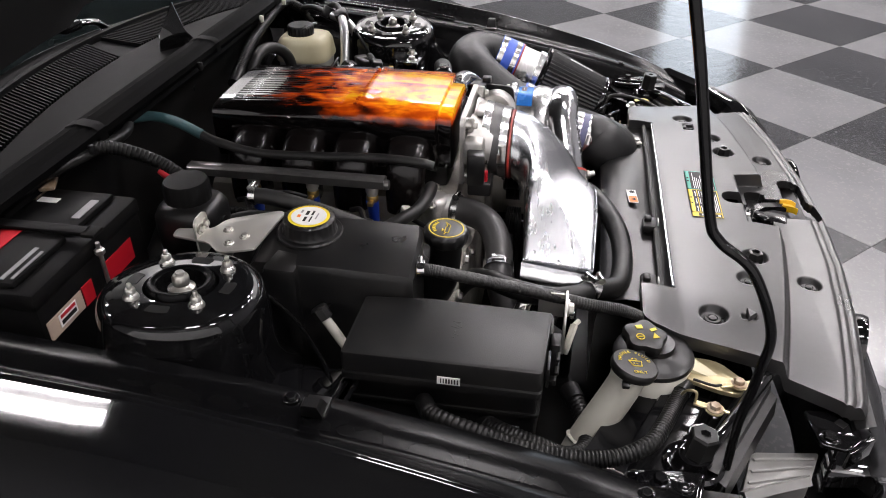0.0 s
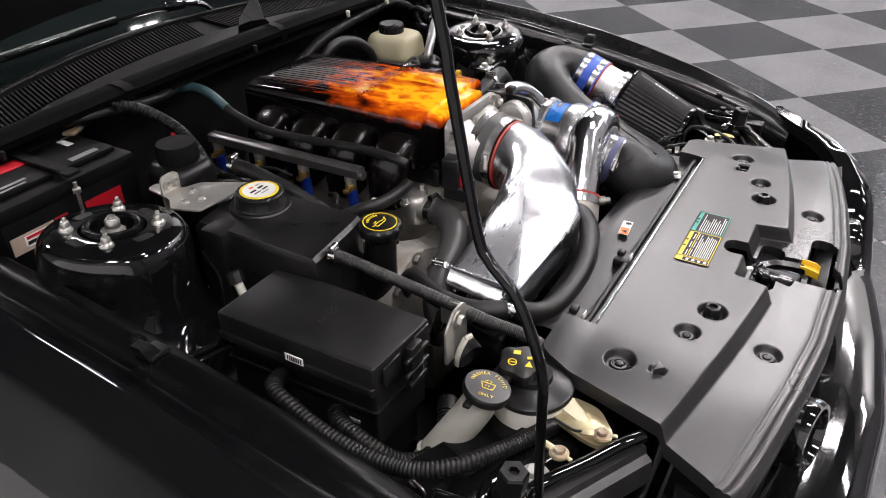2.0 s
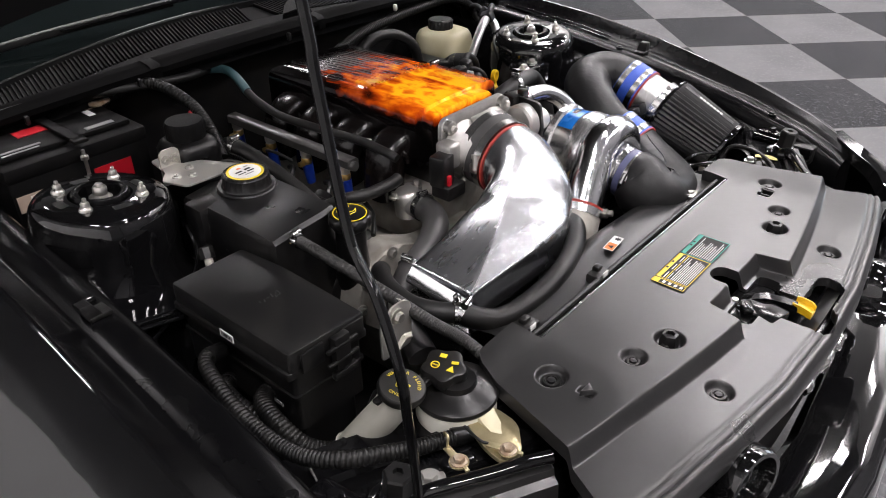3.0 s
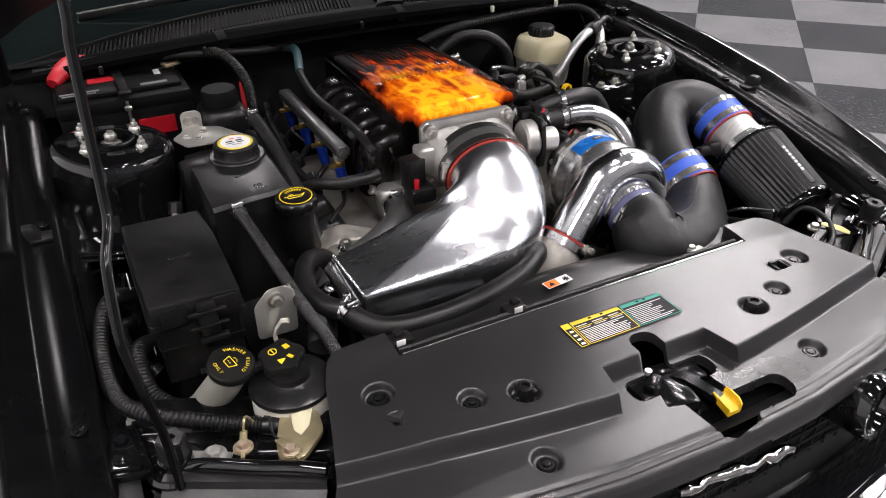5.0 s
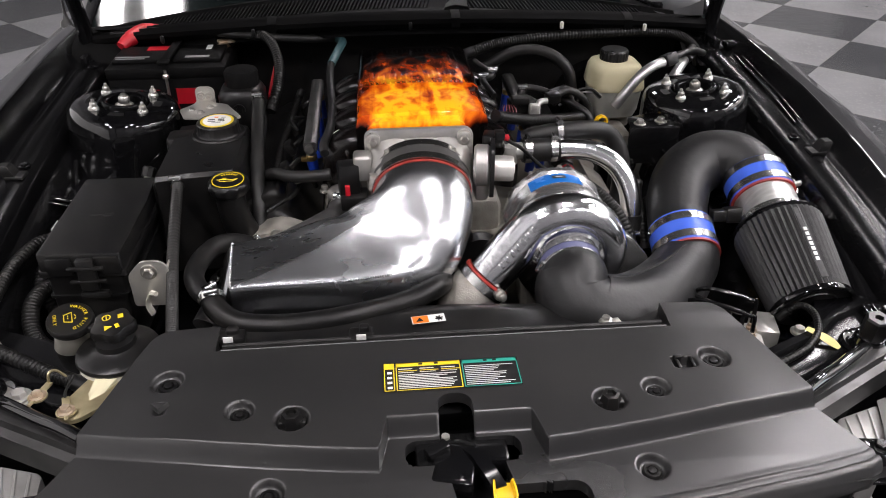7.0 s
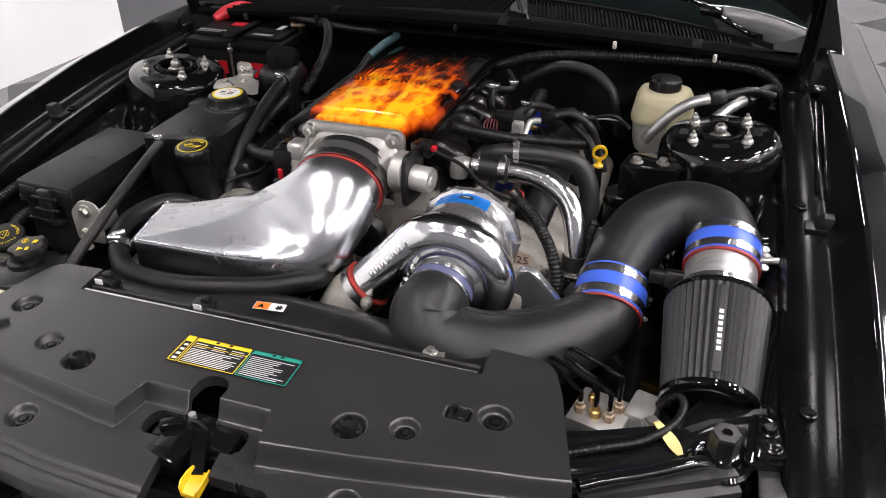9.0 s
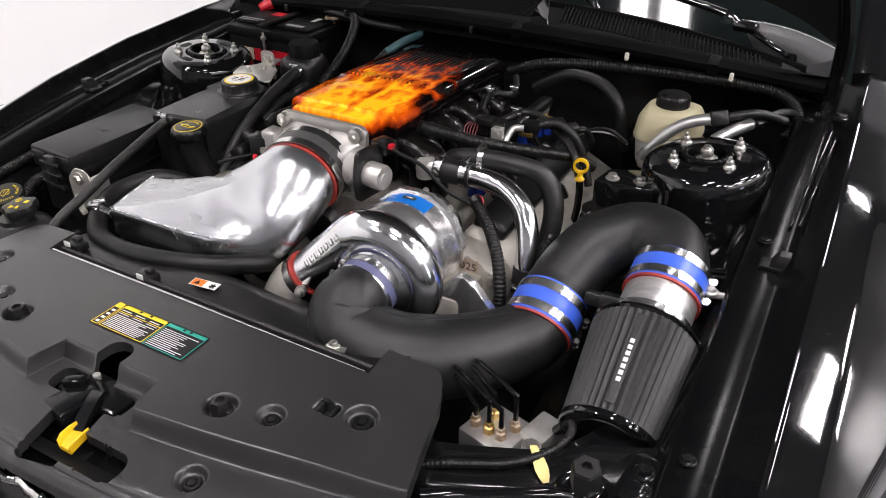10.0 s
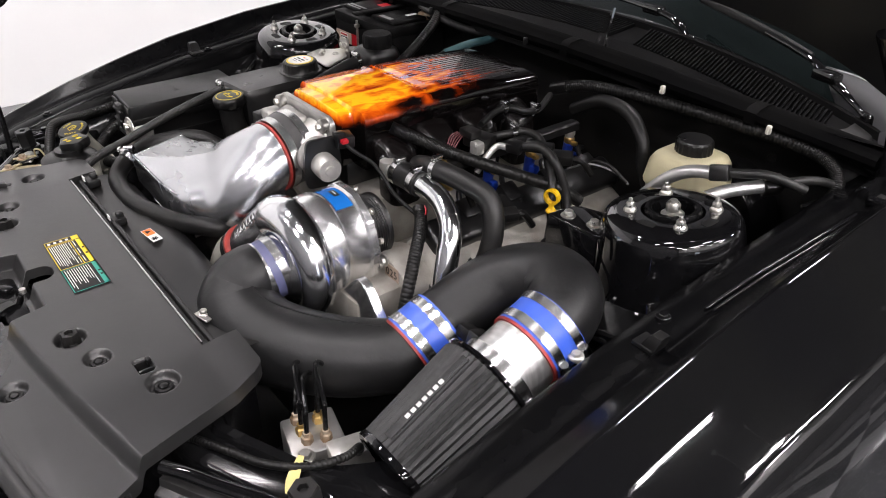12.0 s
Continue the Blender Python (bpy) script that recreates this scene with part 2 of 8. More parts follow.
M_intake = material("intake_tube_plastic", (0.007, 0.007, 0.0073), 0.42, 0, (0.0115, 0.0115, 0.0117), 9, spec=0.34, rough_var=0.05, grain=0.10, grain_scale=900, bump2=0.08, bump2_scale=30)
M_polish = material("polished_aluminium", (0.85, 0.855, 0.86), 0.15, 1.0, (0.74, 0.75, 0.77), 22, rough_var=0.05, bump2=0.05, bump2_scale=26, grain=0.02, grain_scale=500)
M_duct = material("polished_duct_aluminium", (0.57, 0.58, 0.60), 0.26, 1.0, (0.51, 0.52, 0.54), 11, rough_var=0.05, bump2=0.014, bump2_scale=16, grain=0.02, grain_scale=420, stretch=(1, 2, 1))
M_ductpanel = material("brushed_duct_aluminium", (0.46, 0.47, 0.485), 0.28, 1.0, (0.41, 0.42, 0.435), 16, rough_var=0.06, grain=0.05, grain_scale=500, stretch=(1, 5, 1))
M_case = material("machined_aluminium", (0.84, 0.84, 0.84), 0.24, 0.95, (0.74, 0.74, 0.74), 20, rough_var=0.05, grain=0.05, grain_scale=500)
M_cowl = material("weathered_cowl_plastic", (0.0016, 0.0016, 0.0018), 0.55, 0, (0.0030, 0.0029, 0.0028), 14, grain=0.25, grain_scale=900, spec=0.045)
M_lampgrey = material("grey_lamp_housing", (0.30, 0.295, 0.285), 0.36, 0.2, (0.19, 0.187, 0.18), 12, grain=0.15, grain_scale=500)
M_flange = material("black_flange_paint", (0.0022, 0.0022, 0.0025), 0.22, 0, (0.0032, 0.0032, 0.0033), 25, rough_var=0.04, spec=0.08, grain=0.01, grain_scale=300)
M_rail = material("dull_rail_steel", (0.19, 0.187, 0.182), 0.33, 0.85, (0.14, 0.137, 0.133), 30, grain=0.08, grain_scale=700)
M_bracket = material("bright_plated_sheet", (0.56, 0.55, 0.52), 0.32, 0.75, (0.60, 0.58, 0.53), 26, grain=0.1, grain_scale=700)
M_chrome = material("chrome_pipe", (0.78, 0.77, 0.75), 0.07, 1.0, (0.60, 0.58, 0.55), 35, rough_var=0.04, bump2=0.06, bump2_scale=50)
M_cast = material("cast_aluminium", (0.50, 0.49, 0.47), 0.42, 0.85, (0.38, 0.37, 0.35), 24, grain=0.35, grain_scale=520)
M_castdull = material("weathered_cast_aluminium", (0.44, 0.42, 0.38), 0.52, 0.5, (0.27, 0.25, 0.215), 18, grain=0.4, grain_scale=380)
M_steel = material("zinc_plated_steel", (0.62, 0.61, 0.58), 0.36, 0.7, (0.48, 0.465, 0.43), 40, grain=0.12, grain_scale=800)
M_band = material("stainless_band", (0.66, 0.66, 0.65), 0.22, 1.0, (0.5, 0.5, 0.5), 60)
M_bolt = material("zinc_bolt", (0.58, 0.57, 0.54), 0.30, 0.9, (0.40, 0.38, 0.34), 80)
M_maf = material("brushed_alloy_tube", (0.56, 0.56, 0.55), 0.36, 0.9, (0.70, 0.70, 0.69), 30, stretch=(1, 6, 1))
M_blue = material("blue_silicone", (0.035, 0.095, 0.50), 0.36, 0, (0.05, 0.12, 0.58), 12, grain=0.06)
M_blueanod = material("blue_label", (0.01, 0.14, 0.48), 0.25, 0.2, (0.01, 0.12, 0.42), 20)
M_violet = material("grey_blue_silicone", (0.075, 0.08, 0.16), 0.40, 0, (0.09, 0.095, 0.18), 12)
M_red = material("red_silicone", (0.32, 0.030, 0.022), 0.5, 0, (0.22, 0.02, 0.015), 40)
M_coupler = material("grey_black_coupler_rubber", (0.035, 0.034, 0.034), 0.40, 0, (0.050, 0.049, 0.048), 14, grain=0.1, grain_scale=700)
M_redplastic = material("red_plastic", (0.42, 0.008, 0.018), 0.40, 0, (0.33, 0.006, 0.012), 14)
M_wire = material("faded_pink_wire", (0.16, 0.035, 0.045), 0.5)
M_cream = material("aged_cream_plastic", (0.58, 0.54, 0.37), 0.42, 0, (0.50, 0.45, 0.28), 9, grain=0.08, grain_scale=700)
M_fluid = material("frosted_reservoir_plastic", (0.40, 0.40, 0.37), 0.42, 0, (0.32, 0.32, 0.29), 9)
M_neck = material("translucent_white_plastic", (0.42, 0.41, 0.36), 0.45, 0, (0.34, 0.33, 0.28), 11)
M_white = material("white_plastic", (0.66, 0.65, 0.58), 0.45, 0, (0.58, 0.56, 0.48), 20)
M_label = material("white_label", (0.72, 0.72, 0.70), 0.45)
M_yellow = material("yellow_print", (0.75, 0.56, 0.02), 0.45, 0, (0.68, 0.50, 0.02), 30)
M_yellowplastic = material("yellow_plastic", (0.72, 0.44, 0.01), 0.35, 0, (0.62, 0.36, 0.01), 30)
M_green = material("green_print", (0.02, 0.32, 0.24), 0.45)
M_orange = material("orange_print", (0.80, 0.17, 0.01), 0.45)
M_ink = material("black_print", (0.010, 0.010, 0.010), 0.5, spec=0.2)
M_beige = material("beige_label", (0.42, 0.33, 0.26), 0.45, 0, (0.36, 0.28, 0.22), 30)
M_greyink = material("grey_print", (0.25, 0.25, 0.25), 0.45)
M_scuff = material("rubbed_plastic", (0.035, 0.035, 0.035), 0.5)
M_bluecon = material("blue_connector", (0.006, 0.03, 0.26), 0.35)
M_gold = material("brass_fitting", (0.55, 0.38, 0.14), 0.32, 0.9, (0.40, 0.26, 0.09), 50)
M_palebrass = material("pale_plated_brass", (0.50, 0.43, 0.26), 0.34, 0.7, (0.40, 0.34, 0.20), 50)
M_rust = material("rusty_steel", (0.26, 0.17, 0.10), 0.6, 0.5, (0.42, 0.36, 0.28), 60, grain=0.3)
M_teal = material("teal_hose", (0.035, 0.085, 0.095), 0.5, 0, (0.03, 0.07, 0.08), 20)
M_tagyellow = material("masking_tape_tag", (0.62, 0.52, 0.20), 0.6)
M_filter = material("pleated_filter_media", (0.007, 0.007, 0.0073), 0.55, 0, (0.020, 0.020, 0.0205), 120, grain=0.6, grain_scale=900)
M_glass = material("tinted_windscreen", (0.003, 0.0045, 0.0045), 0.03, 0, (0.005, 0.007, 0.007), 3, rough_var=0.01, spec=0.25)
M_battery = material("matt_battery_case", (0.0045, 0.0045, 0.0048), 0.50, 0, (0.0065, 0.0063, 0.006), 40, grain=0.3, grain_scale=700, spec=0.07)
M_beam = material("bare_steel_beam", (0.060, 0.059, 0.059), 0.34, 0.6, (0.035, 0.035, 0.034), 20, rough_var=0.08, grain=0.1, grain_scale=500)
# grey base colour stands in for the bright wall mirrored in the gloss panel
M_endpanel = material("cowl_end_reflection_grey", (0.085, 0.085, 0.088), 0.30, 0, (0.065, 0.065, 0.068), 6, rough_var=0.05, grain=0.03, grain_scale=500)
M_underhood = material("underhood_black", (0.012, 0.012, 0.0125), 0.38, 0, (0.018, 0.0178, 0.0175), 8, grain=0.1, grain_scale=400, spec=0.30)
M_runner = material("gloss_black_runner", (0.004, 0.0035, 0.0035), 0.24, 0, (0.006, 0.0035, 0.003), 9, mix=0.2, rough_var=0.05, coat=0.10, spec=0.3)
M_flame = flame_material()
M_tile_l = material("light_grey_vinyl", (0.135, 0.135, 0.139), 0.16, 0, (0.110, 0.110, 0.114), 2.2, mix=0.5, rough_var=0.05, speck=(0.15, 0.15, 0.15), speck_scale=90, spec=0.18, bump2=0.03, bump2_scale=12)
M_tile_d = material("dark_grey_vinyl", (0.024, 0.025, 0.027), 0.16, 0, (0.036, 0.037, 0.039), 2.6, mix=0.5, rough_var=0.07, speck=(0.055, 0.055, 0.058), speck_scale=75, spec=0.18, bump2=0.03, bump2_scale=12)
M_joint = material("floor_joint", (0.06, 0.06, 0.06), 0.6)
M_wall = material("white_wall_paint", (0.84, 0.84, 0.83), 0.5, 0, (0.81, 0.81, 0.80), 1.5, grain=0.06, grain_scale=120)
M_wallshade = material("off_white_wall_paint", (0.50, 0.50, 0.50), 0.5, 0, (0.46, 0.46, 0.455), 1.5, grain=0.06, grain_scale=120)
M_walldark = material("grey_wall_paint", (0.14, 0.14, 0.146), 0.5, 0, (0.115, 0.115, 0.12), 1.5, grain=0.06, grain_scale=120)
M_ceiling = material("dark_ceiling", (0.055, 0.055, 0.056), 0.7, 0, (0.042, 0.042, 0.043), 1.2)
M_tubeglow = material("lit_diffuser", (1.0, 0.945, 0.965), 0.4, glow=107.0)
M_window = material("bright_window", (0.80, 0.90, 1.0), 0.2, glow=3.0)


# ---- the showroom ----
X0, X1, Y0, Y1, ZC = WALL_X, 7.6, -6.0, 11.0, 6.4
LAMP_Z = 5.3         # the lights hang below the ceiling


def showroom():
    bm = bmesh.new()
    box(bm, ((X0 + X1) / 2, (Y0 + Y1) / 2, FLOOR - 0.06), (X1 - X0 + 0.6, Y1 - Y0 + 0.6, 0.11))
    floor = solo("floor", bm, M_joint, "checkered vinyl floor in light and dark grey squares", "floor", "structure", 0)
    # squares of 0.61 m laid at 45 degrees to the car
    size, u0, v0 = 0.609, 0.612, 0.244
    r2 = math.sqrt(0.5)
    me = {}
    h = size / 2 - 0.0008
    for key, mat in ((0, M_tile_l), (1, M_tile_d)):
        bm = bmesh.new()
        box(bm, (0, 0, 0.001), (2 * h, 2 * h, 0.008), 0.0008, None, 1)
        me[key] = mesh_from("floor_tile", bm, 0)
        me[key].materials.append(mat)
    turn = pose(0, 0, 0, 0, 0, 45)
    far = {0: [], 1: []}
    for i in range(-22, 26):
        for j in range(-22, 26):
            u, v = u0 + (i + 0.5) * size, v0 + (j + 0.5) * size
            x, y = (u + v) * r2, (u - v) * r2
            if not (X0 - 0.2 < x < X1 + 0.2 and Y0 - 0.2 < y < Y1 + 0.2):
                continue
            key = (i + j + 1) % 2
            if (0.8 < x < 6.4 and -2.6 < y < 6.2) or (X0 - 0.2 < x < -0.8 and -1.5 < y < 7):
                ob = new("floor_tile", me[key])
                ob.parent = floor
                ob.matrix_basis = Matrix.Translation((x, y, FLOOR)) @ turn
            else:
                far[key].append((x, y))
    for key, mat in ((0, M_tile_l), (1, M_tile_d)):
        vs, fs = [], []
        for x, y in far[key]:
            k = len(vs)
            d = h * math.sqrt(2)
            vs += [(x, y - d, FLOOR + 0.005), (x + d, y, FLOOR + 0.005), (x, y + d, FLOOR + 0.005), (x - d, y, FLOOR + 0.005)]
            fs.append((k, k + 1, k + 2, k + 3))
        m = bpy.data.meshes.new("far_floor_tiles")
        m.from_pydata(vs, [], fs)
        m.materials.append(mat)
        ob = new("far_floor_tiles", m)
        ob.parent = floor
        tagged(ob, kind="stuff")

    # west rear, upper and north bands are unseen, toned to shape the car's reflections
    for name, c, s, lab in (("wall_west", (X0 - 0.075, (Y0 - 0.3 + 2.9) / 2, 1.70), (0.15, 2.9 - Y0 + 0.3, 3.1), "plain white painted showroom wall"),
                            ("wall_west_rear", (X0 - 0.078, (2.9 + Y1 + 0.3) / 2, 1.70), (0.15, Y1 + 0.3 - 2.9, 3.1), "unseen dark grey length of wall that keeps reflections dark"),
                            ("wall_west_upper", (X0 - 0.079, (Y0 + Y1) / 2, 4.825), (0.15, Y1 - Y0 + 0.6, 3.15), "unseen dark grey upper wall that keeps reflections dark"),
                            ("wall_north_lower", ((X0 + X1) / 2, Y1 + 0.071, 1.70), (X1 - X0, 0.15, 3.1), "unseen light grey lower wall that lightens reflections"),
                            ("wall_south", ((X0 + X1) / 2, Y0 - 0.075, 3.275), (X1 - X0, 0.15, 6.25), "plain grey painted showroom wall"),
                            ("wall_north", ((X0 + X1) / 2, Y1 + 0.075, 4.825), (X1 - X0, 0.15, 3.15), "unseen dark grey upper wall that keeps reflections dark")):
        bm = bmesh.new()
        box(bm, c, s)
        solo(name, bm, {"wall_west": M_wall, "wall_north_lower": M_wallshade}.get(name, M_walldark), lab, "wall", "structure", 0)
    # the east wall has a tall shop window in it
    bm = bmesh.new()
    for a, b, z0, z1 in ((Y0, -1.9, 0.15, 3.25), (-1.9, -0.9, 0.15, 0.35), (-1.9, -0.9, 2.9, 3.25), (-0.9, Y1, 0.15, 3.25)):
        box(bm, (X1 + 0.075, (a + b) / 2, (z0 + z1) / 2), (0.15, b - a, z1 - z0))
    solo("wall_east", bm, M_walldark, "dark grey showroom wall round a tall shop window", "wall", "structure", 0)
    bm = bmesh.new()
    box(bm, (X1 + 0.079, (Y0 + Y1) / 2, 4.825), (0.15, Y1 - Y0, 3.15))
    solo("wall_east_upper", bm, M_wall, "white upper part of the showroom wall", "wall", "structure", 0)
    win = thing("window_1", (X1 + 0.075, -1.4, 0.35), "tall bright shop window with a slim frame", "window", kind="structure")
    bm = bmesh.new()
    for y in (-1.87, -0.93):
        box(bm, (X1 + 0.05, y, 1.625), (0.06, 0.06, 2.55), 0.004)
    for z in (0.38, 2.87):
        box(bm, (X1 + 0.05, -1.4, z), (0.05, 1.0, 0.06), 0.004)
    part("window_frame", bm, M_steel, win)
    bm = bmesh.new()
    box(bm, (X1 + 0.08, -1.4, 1.625), (0.01, 0.98, 2.54))
    part("pane", bm, M_window, win, "window pane bright with daylight")
    bm = bmesh.new()
    box(bm, ((X0 + X1) / 2, (Y0 + Y1) / 2, ZC + 0.075), (X1 - X0 + 0.6, Y1 - Y0 + 0.6, 0.15))
    solo("ceiling", bm, M_ceiling, "dark painted showroom ceiling", "ceiling", "structure", 0)


def ceiling_light():
    """A hung linear fitting with two wide lit diffusers, running along y, at x = y = 0."""
    fit = thing("ceiling_light", (0, 0, LAMP_Z), "white hanging linear light with two lit diffusers", "ceiling light", "ceiling lights of the showroom")
    bm = bmesh.new()
    box(bm, (0, 0, LAMP_Z + 0.024), (0.34, 1.24, 0.045), 0.006)
    part("housing", bm, M_label, fit)
    for y in (-0.45, 0.45):
        bm = bmesh.new()
        cyl(bm, (0, y, LAMP_Z + 0.04), (0, y, ZC), 0.004, seg=8)
        lathe(bm, [(0.03, -0.012), (0.03, 0.0)], (0, y, ZC), seg=16)
        part("hanger_rod", bm, M_label, fit)
    for x in (-0.095, 0.095):
        bm = bmesh.new()
        skin(bm, [[V(x + 0.058 * math.cos(a), y, LAMP_Z - 0.002 - 0.020 * math.sin(a)) for a in [math.pi * k / 10 for k in range(11)]] for y in (-0.595, 0.595)])
        part("diffuser", bm, M_tubeglow, fit, "lit opal diffuser strip")
    for q in (-1, 1):
        bm = bmesh.new()
        box(bm, (0, q * 0.608, LAMP_Z - 0.010), (0.33, 0.022, 0.035), 0.004)
        part("end_cap", bm, M_label, fit)
    return fit


showroom()
first = ceiling_light()
# the two at y 8.4 are added only to brighten the unseen north wall
spots = [(x, y) for x in (-1.9, 1.0, 3.4, 5.4, 7.0) for y in (-3.9, -1.1, 1.7) if (x, y) not in ((-1.9, 1.7), (3.4, -1.1), (5.4, 1.7))] + [(5.0, 0.2)] + [(4.7, 3.1), (5.4, 4.6), (7.0, 4.6), (-1.09, 2.62), (1.2, 4.6), (1.2, 8.4), (4.6, 8.4)]
first.matrix_basis = Matrix.Translation((*spots[0], LAMP_Z))
for x, y in spots[1:]:
    copy_thing(first, Matrix.Translation((x, y, LAMP_Z)))

w = bpy.data.worlds.new("interior")
scene.world = w
w.use_nodes = True
w.node_tree.nodes["Background"].inputs["Color"].default_value = (0.6, 0.65, 0.7, 1)
w.node_tree.nodes["Background"].inputs["Strength"].default_value = 0.05


# ---- the car: nose, fenders, bay, cowl ----
def flange_z(y):
    return float(np.interp(y, (-0.30, -0.20, -0.06, 0.08, 0.2, 0.4, 0.66, 1.4), (0.777, 0.820, 0.858, 0.886, 0.907, 0.932, 0.952, 0.965)))


def nose_x(y):
    """How far the body's side stands out, tapering round the nose."""
    return float(np.interp(y, (-0.56, -0.53, -0.49, -0.42, -0.30, -0.15, 0.05, 0.3, 1.4), (0.20, 0.40, 0.56, 0.68, 0.785, 0.855, 0.905, 0.93, 0.935)))


def fender(car, s):
    rings = []
    for k in range(47):
        y = -0.30 + 1.62 * (k / 46)
        zf, w = flange_z(y), nose_x(y)
        inner = min(0.700, w - 0.10)
        lip = float(np.interp(y, (-0.30, -0.20, -0.06, 0.07, 0.20, 0.40), (0.10, 0.30, 0.55, 0.80, 1.0, 1.15))) * (1.0 if s < 0 else 0.8)
        prof = [(inner - 0.040, zf - 0.060), (inner - 0.036, zf - 0.012), (inner - 0.028, zf - 0.003), (inner, zf), (inner + 0.014, zf - 0.001), (inner + 0.020, zf - 0.003),
                (inner + 0.027, zf - 0.003), (inner + 0.036, zf + 0.002), (inner + 0.049, zf + 0.015 * lip), (inner + 0.060, zf + 0.0265 * lip), (inner + 0.066, zf + 0.0315 * lip)]
        # behind the edge a flat sloping strip, a soft crease, a second flat, then the shoulder and the side
        x1, zd, run = inner + 0.070, zf + 0.0325 * lip, 0.0
        span = w - 0.012 - x1
        for i in range(33):
            d = i / 32 * span
            lean = 0.085 * min(1.0, lip) * (1 - ss(0, 0.004, d)) - 0.40 * ss(-0.002, 0.005, d) - 0.16 * ss(0.045, 0.060, d) - 0.2 * d - 1.8 * ss(0.114, 0.152, d)
            zd += lean * (d - run)
            run = d
            prof.append((x1 + d, zd))
        prof += [(w - 0.004, zd - 0.022), (w, zd - 0.06), (w, zd - 0.15), (w - 0.004, min(zd - 0.20, 0.52)), (w - 0.010, 0.40), (w - 0.03, 0.34), (w - 0.06, 0.34)]
        rings.append([V(s * x, y, z) for x, z in prof])
    bm = bmesh.new()
    skin(bm, [q[10:] for q in rings], closed=False)
    f = part("fender", bm, M_paint, car, "gloss black front fender", 50)
    bm = bmesh.new()
    skin(bm, [q[:11] for q in rings], closed=False)
    part("fender_flange", bm, M_flange, f, "dusty black bolting flange", 50)
    for y in (-0.13, 0.262, 0.677):
        bm = bmesh.new()
        bolt(bm, (s * (min(0.700, nose_x(y) - 0.10) - 0.010), y, flange_z(y) + 0.001), 0.0065, 0.005)
        part("fender_bolt", bm, M_bay, f)
    # rubber hood stop in a clip on the flange
    xs, ys = (0.700, 0.232) if s < 0 else (0.714, 0.212)
    zs = flange_z(ys)
    bm = bmesh.new()
    skin(bm, [[V(s * (xs + q * 0.4 + dx * k), ys + dy * k, zs + q) for dx, dy in ((-0.009, -0.011), (0.009, -0.011), (0.009, 0.011), (-0.009, 0.011))] for q, k in ((-0.004, 1.1), (0.010, 1.05), (0.019, 0.92), (0.022, 0.75))])
    box(bm, (s * (xs - 0.006), ys, zs + 0.001), (0.030, 0.028, 0.006), 0.002)
    part("hood_stop", bm, M_plastic_grey, f, "black rubber hood stop")


def flange_channel(car):
    """Pressed channel with two glossy ridges along the driver's side flange."""
    ch = thing_part("flange_channel", car)
    for dx, dz, r_ in ((0.0, 0.001, 0.0026), (0.011, 0.005, 0.0022)):
        bm = bmesh.new()
        tube(bm, [(0.716 + dx + 0.018 * (y - 0.30) / 0.38, y, flange_z(y) + dz * (1 if y < 0.66 else 0.6)) for y in (0.310, 0.40, 0.50, 0.58, 0.64)], r_, 10)
        part("ridge", bm, M_paint, ch, "glossy black pressed ridge")
    bm = bmesh.new()
    box(bm, (0.742, 0.690, flange_z(0.69) + 0.008), (0.030, 0.034, 0.014), 0.004)
    part("clip", bm, M_bay, ch, "black clip with a square hole")
    bm = bmesh.new()
    box(bm, (0.742, 0.690, flange_z(0.69) + 0.0152), (0.012, 0.014, 0.002), 0.0005)
    part("hole", bm, M_ink, ch)


def apron(car, s):
    """The painted side wall of the engine bay under the fender flange, with a frame rail at its foot."""
    bm = bmesh.new()
    rings = []
    for k in range(24):
        y = -0.24 + 1.0 * k / 23
        zf = flange_z(y)
        ins = 0.008 * math.sin(y * 40)
        prof = [(0.672, zf - 0.028), (0.655, zf - 0.040), (0.640, zf - 0.075), (0.628 + ins * 0.2, zf - 0.13), (0.60, 0.70), (0.56, 0.66), (0.50, 0.655), (0.47, 0.64), (0.465, 0.50)]
        rings.append([V(s * x, y, z) for x, z in prof])
    skin(bm, rings, closed=False)
    a = part("inner_apron", bm, M_bay, car, "black painted inner fender apron", 45)
    bm = bmesh.new()
    skin(bm, [[V(s * x, y, z) for x, z in ((0.655, 0.845 + 0.05 * (y - 0.2)), (0.640, 0.842 + 0.05 * (y - 0.2)), (0.560, 0.836), (0.548, 0.832), (0.545, 0.810), (0.60, 0.70))] for y in (0.245, 0.255, 0.30, 0.38, 0.46)], closed=False)
    part("tower_shelf", bm, M_paint, a, "gloss black shelf before the strut tower", 45)
    for dy, r_ in ((0.0, 0.0055), (-0.016, 0.0035)):
        bm = bmesh.new()
        tube(bm, [(s * 0.662, 0.243 + dy, 0.862), (s * 0.635, 0.240 + dy, 0.858), (s * 0.595, 0.238 + dy, 0.850), (s * 0.555, 0.240 + dy, 0.838)], r_, 10)
        part("shelf_lip", bm, M_paint, a, "rounded gloss lip")
    bm = bmesh.new()
    skin(bm, [[V(s * x, y, z) for x, z in ((0.43, 0.62), (0.52, 0.62), (0.52, 0.50), (0.43, 0.50))] for y in (-0.30, 0.1, 0.72)])
    part("frame_rail", bm, M_bay, a)
    bm = bmesh.new()
    tube(bm, [(s * 0.645, 0.36, flange_z(0.36) - 0.05), (s * 0.635, 0.27, 0.80), (s * 0.625, 0.18, 0.765), (s * 0.61, 0.05, 0.75)], 0.006, 8)
    part("apron_bead", bm, M_bay, a)


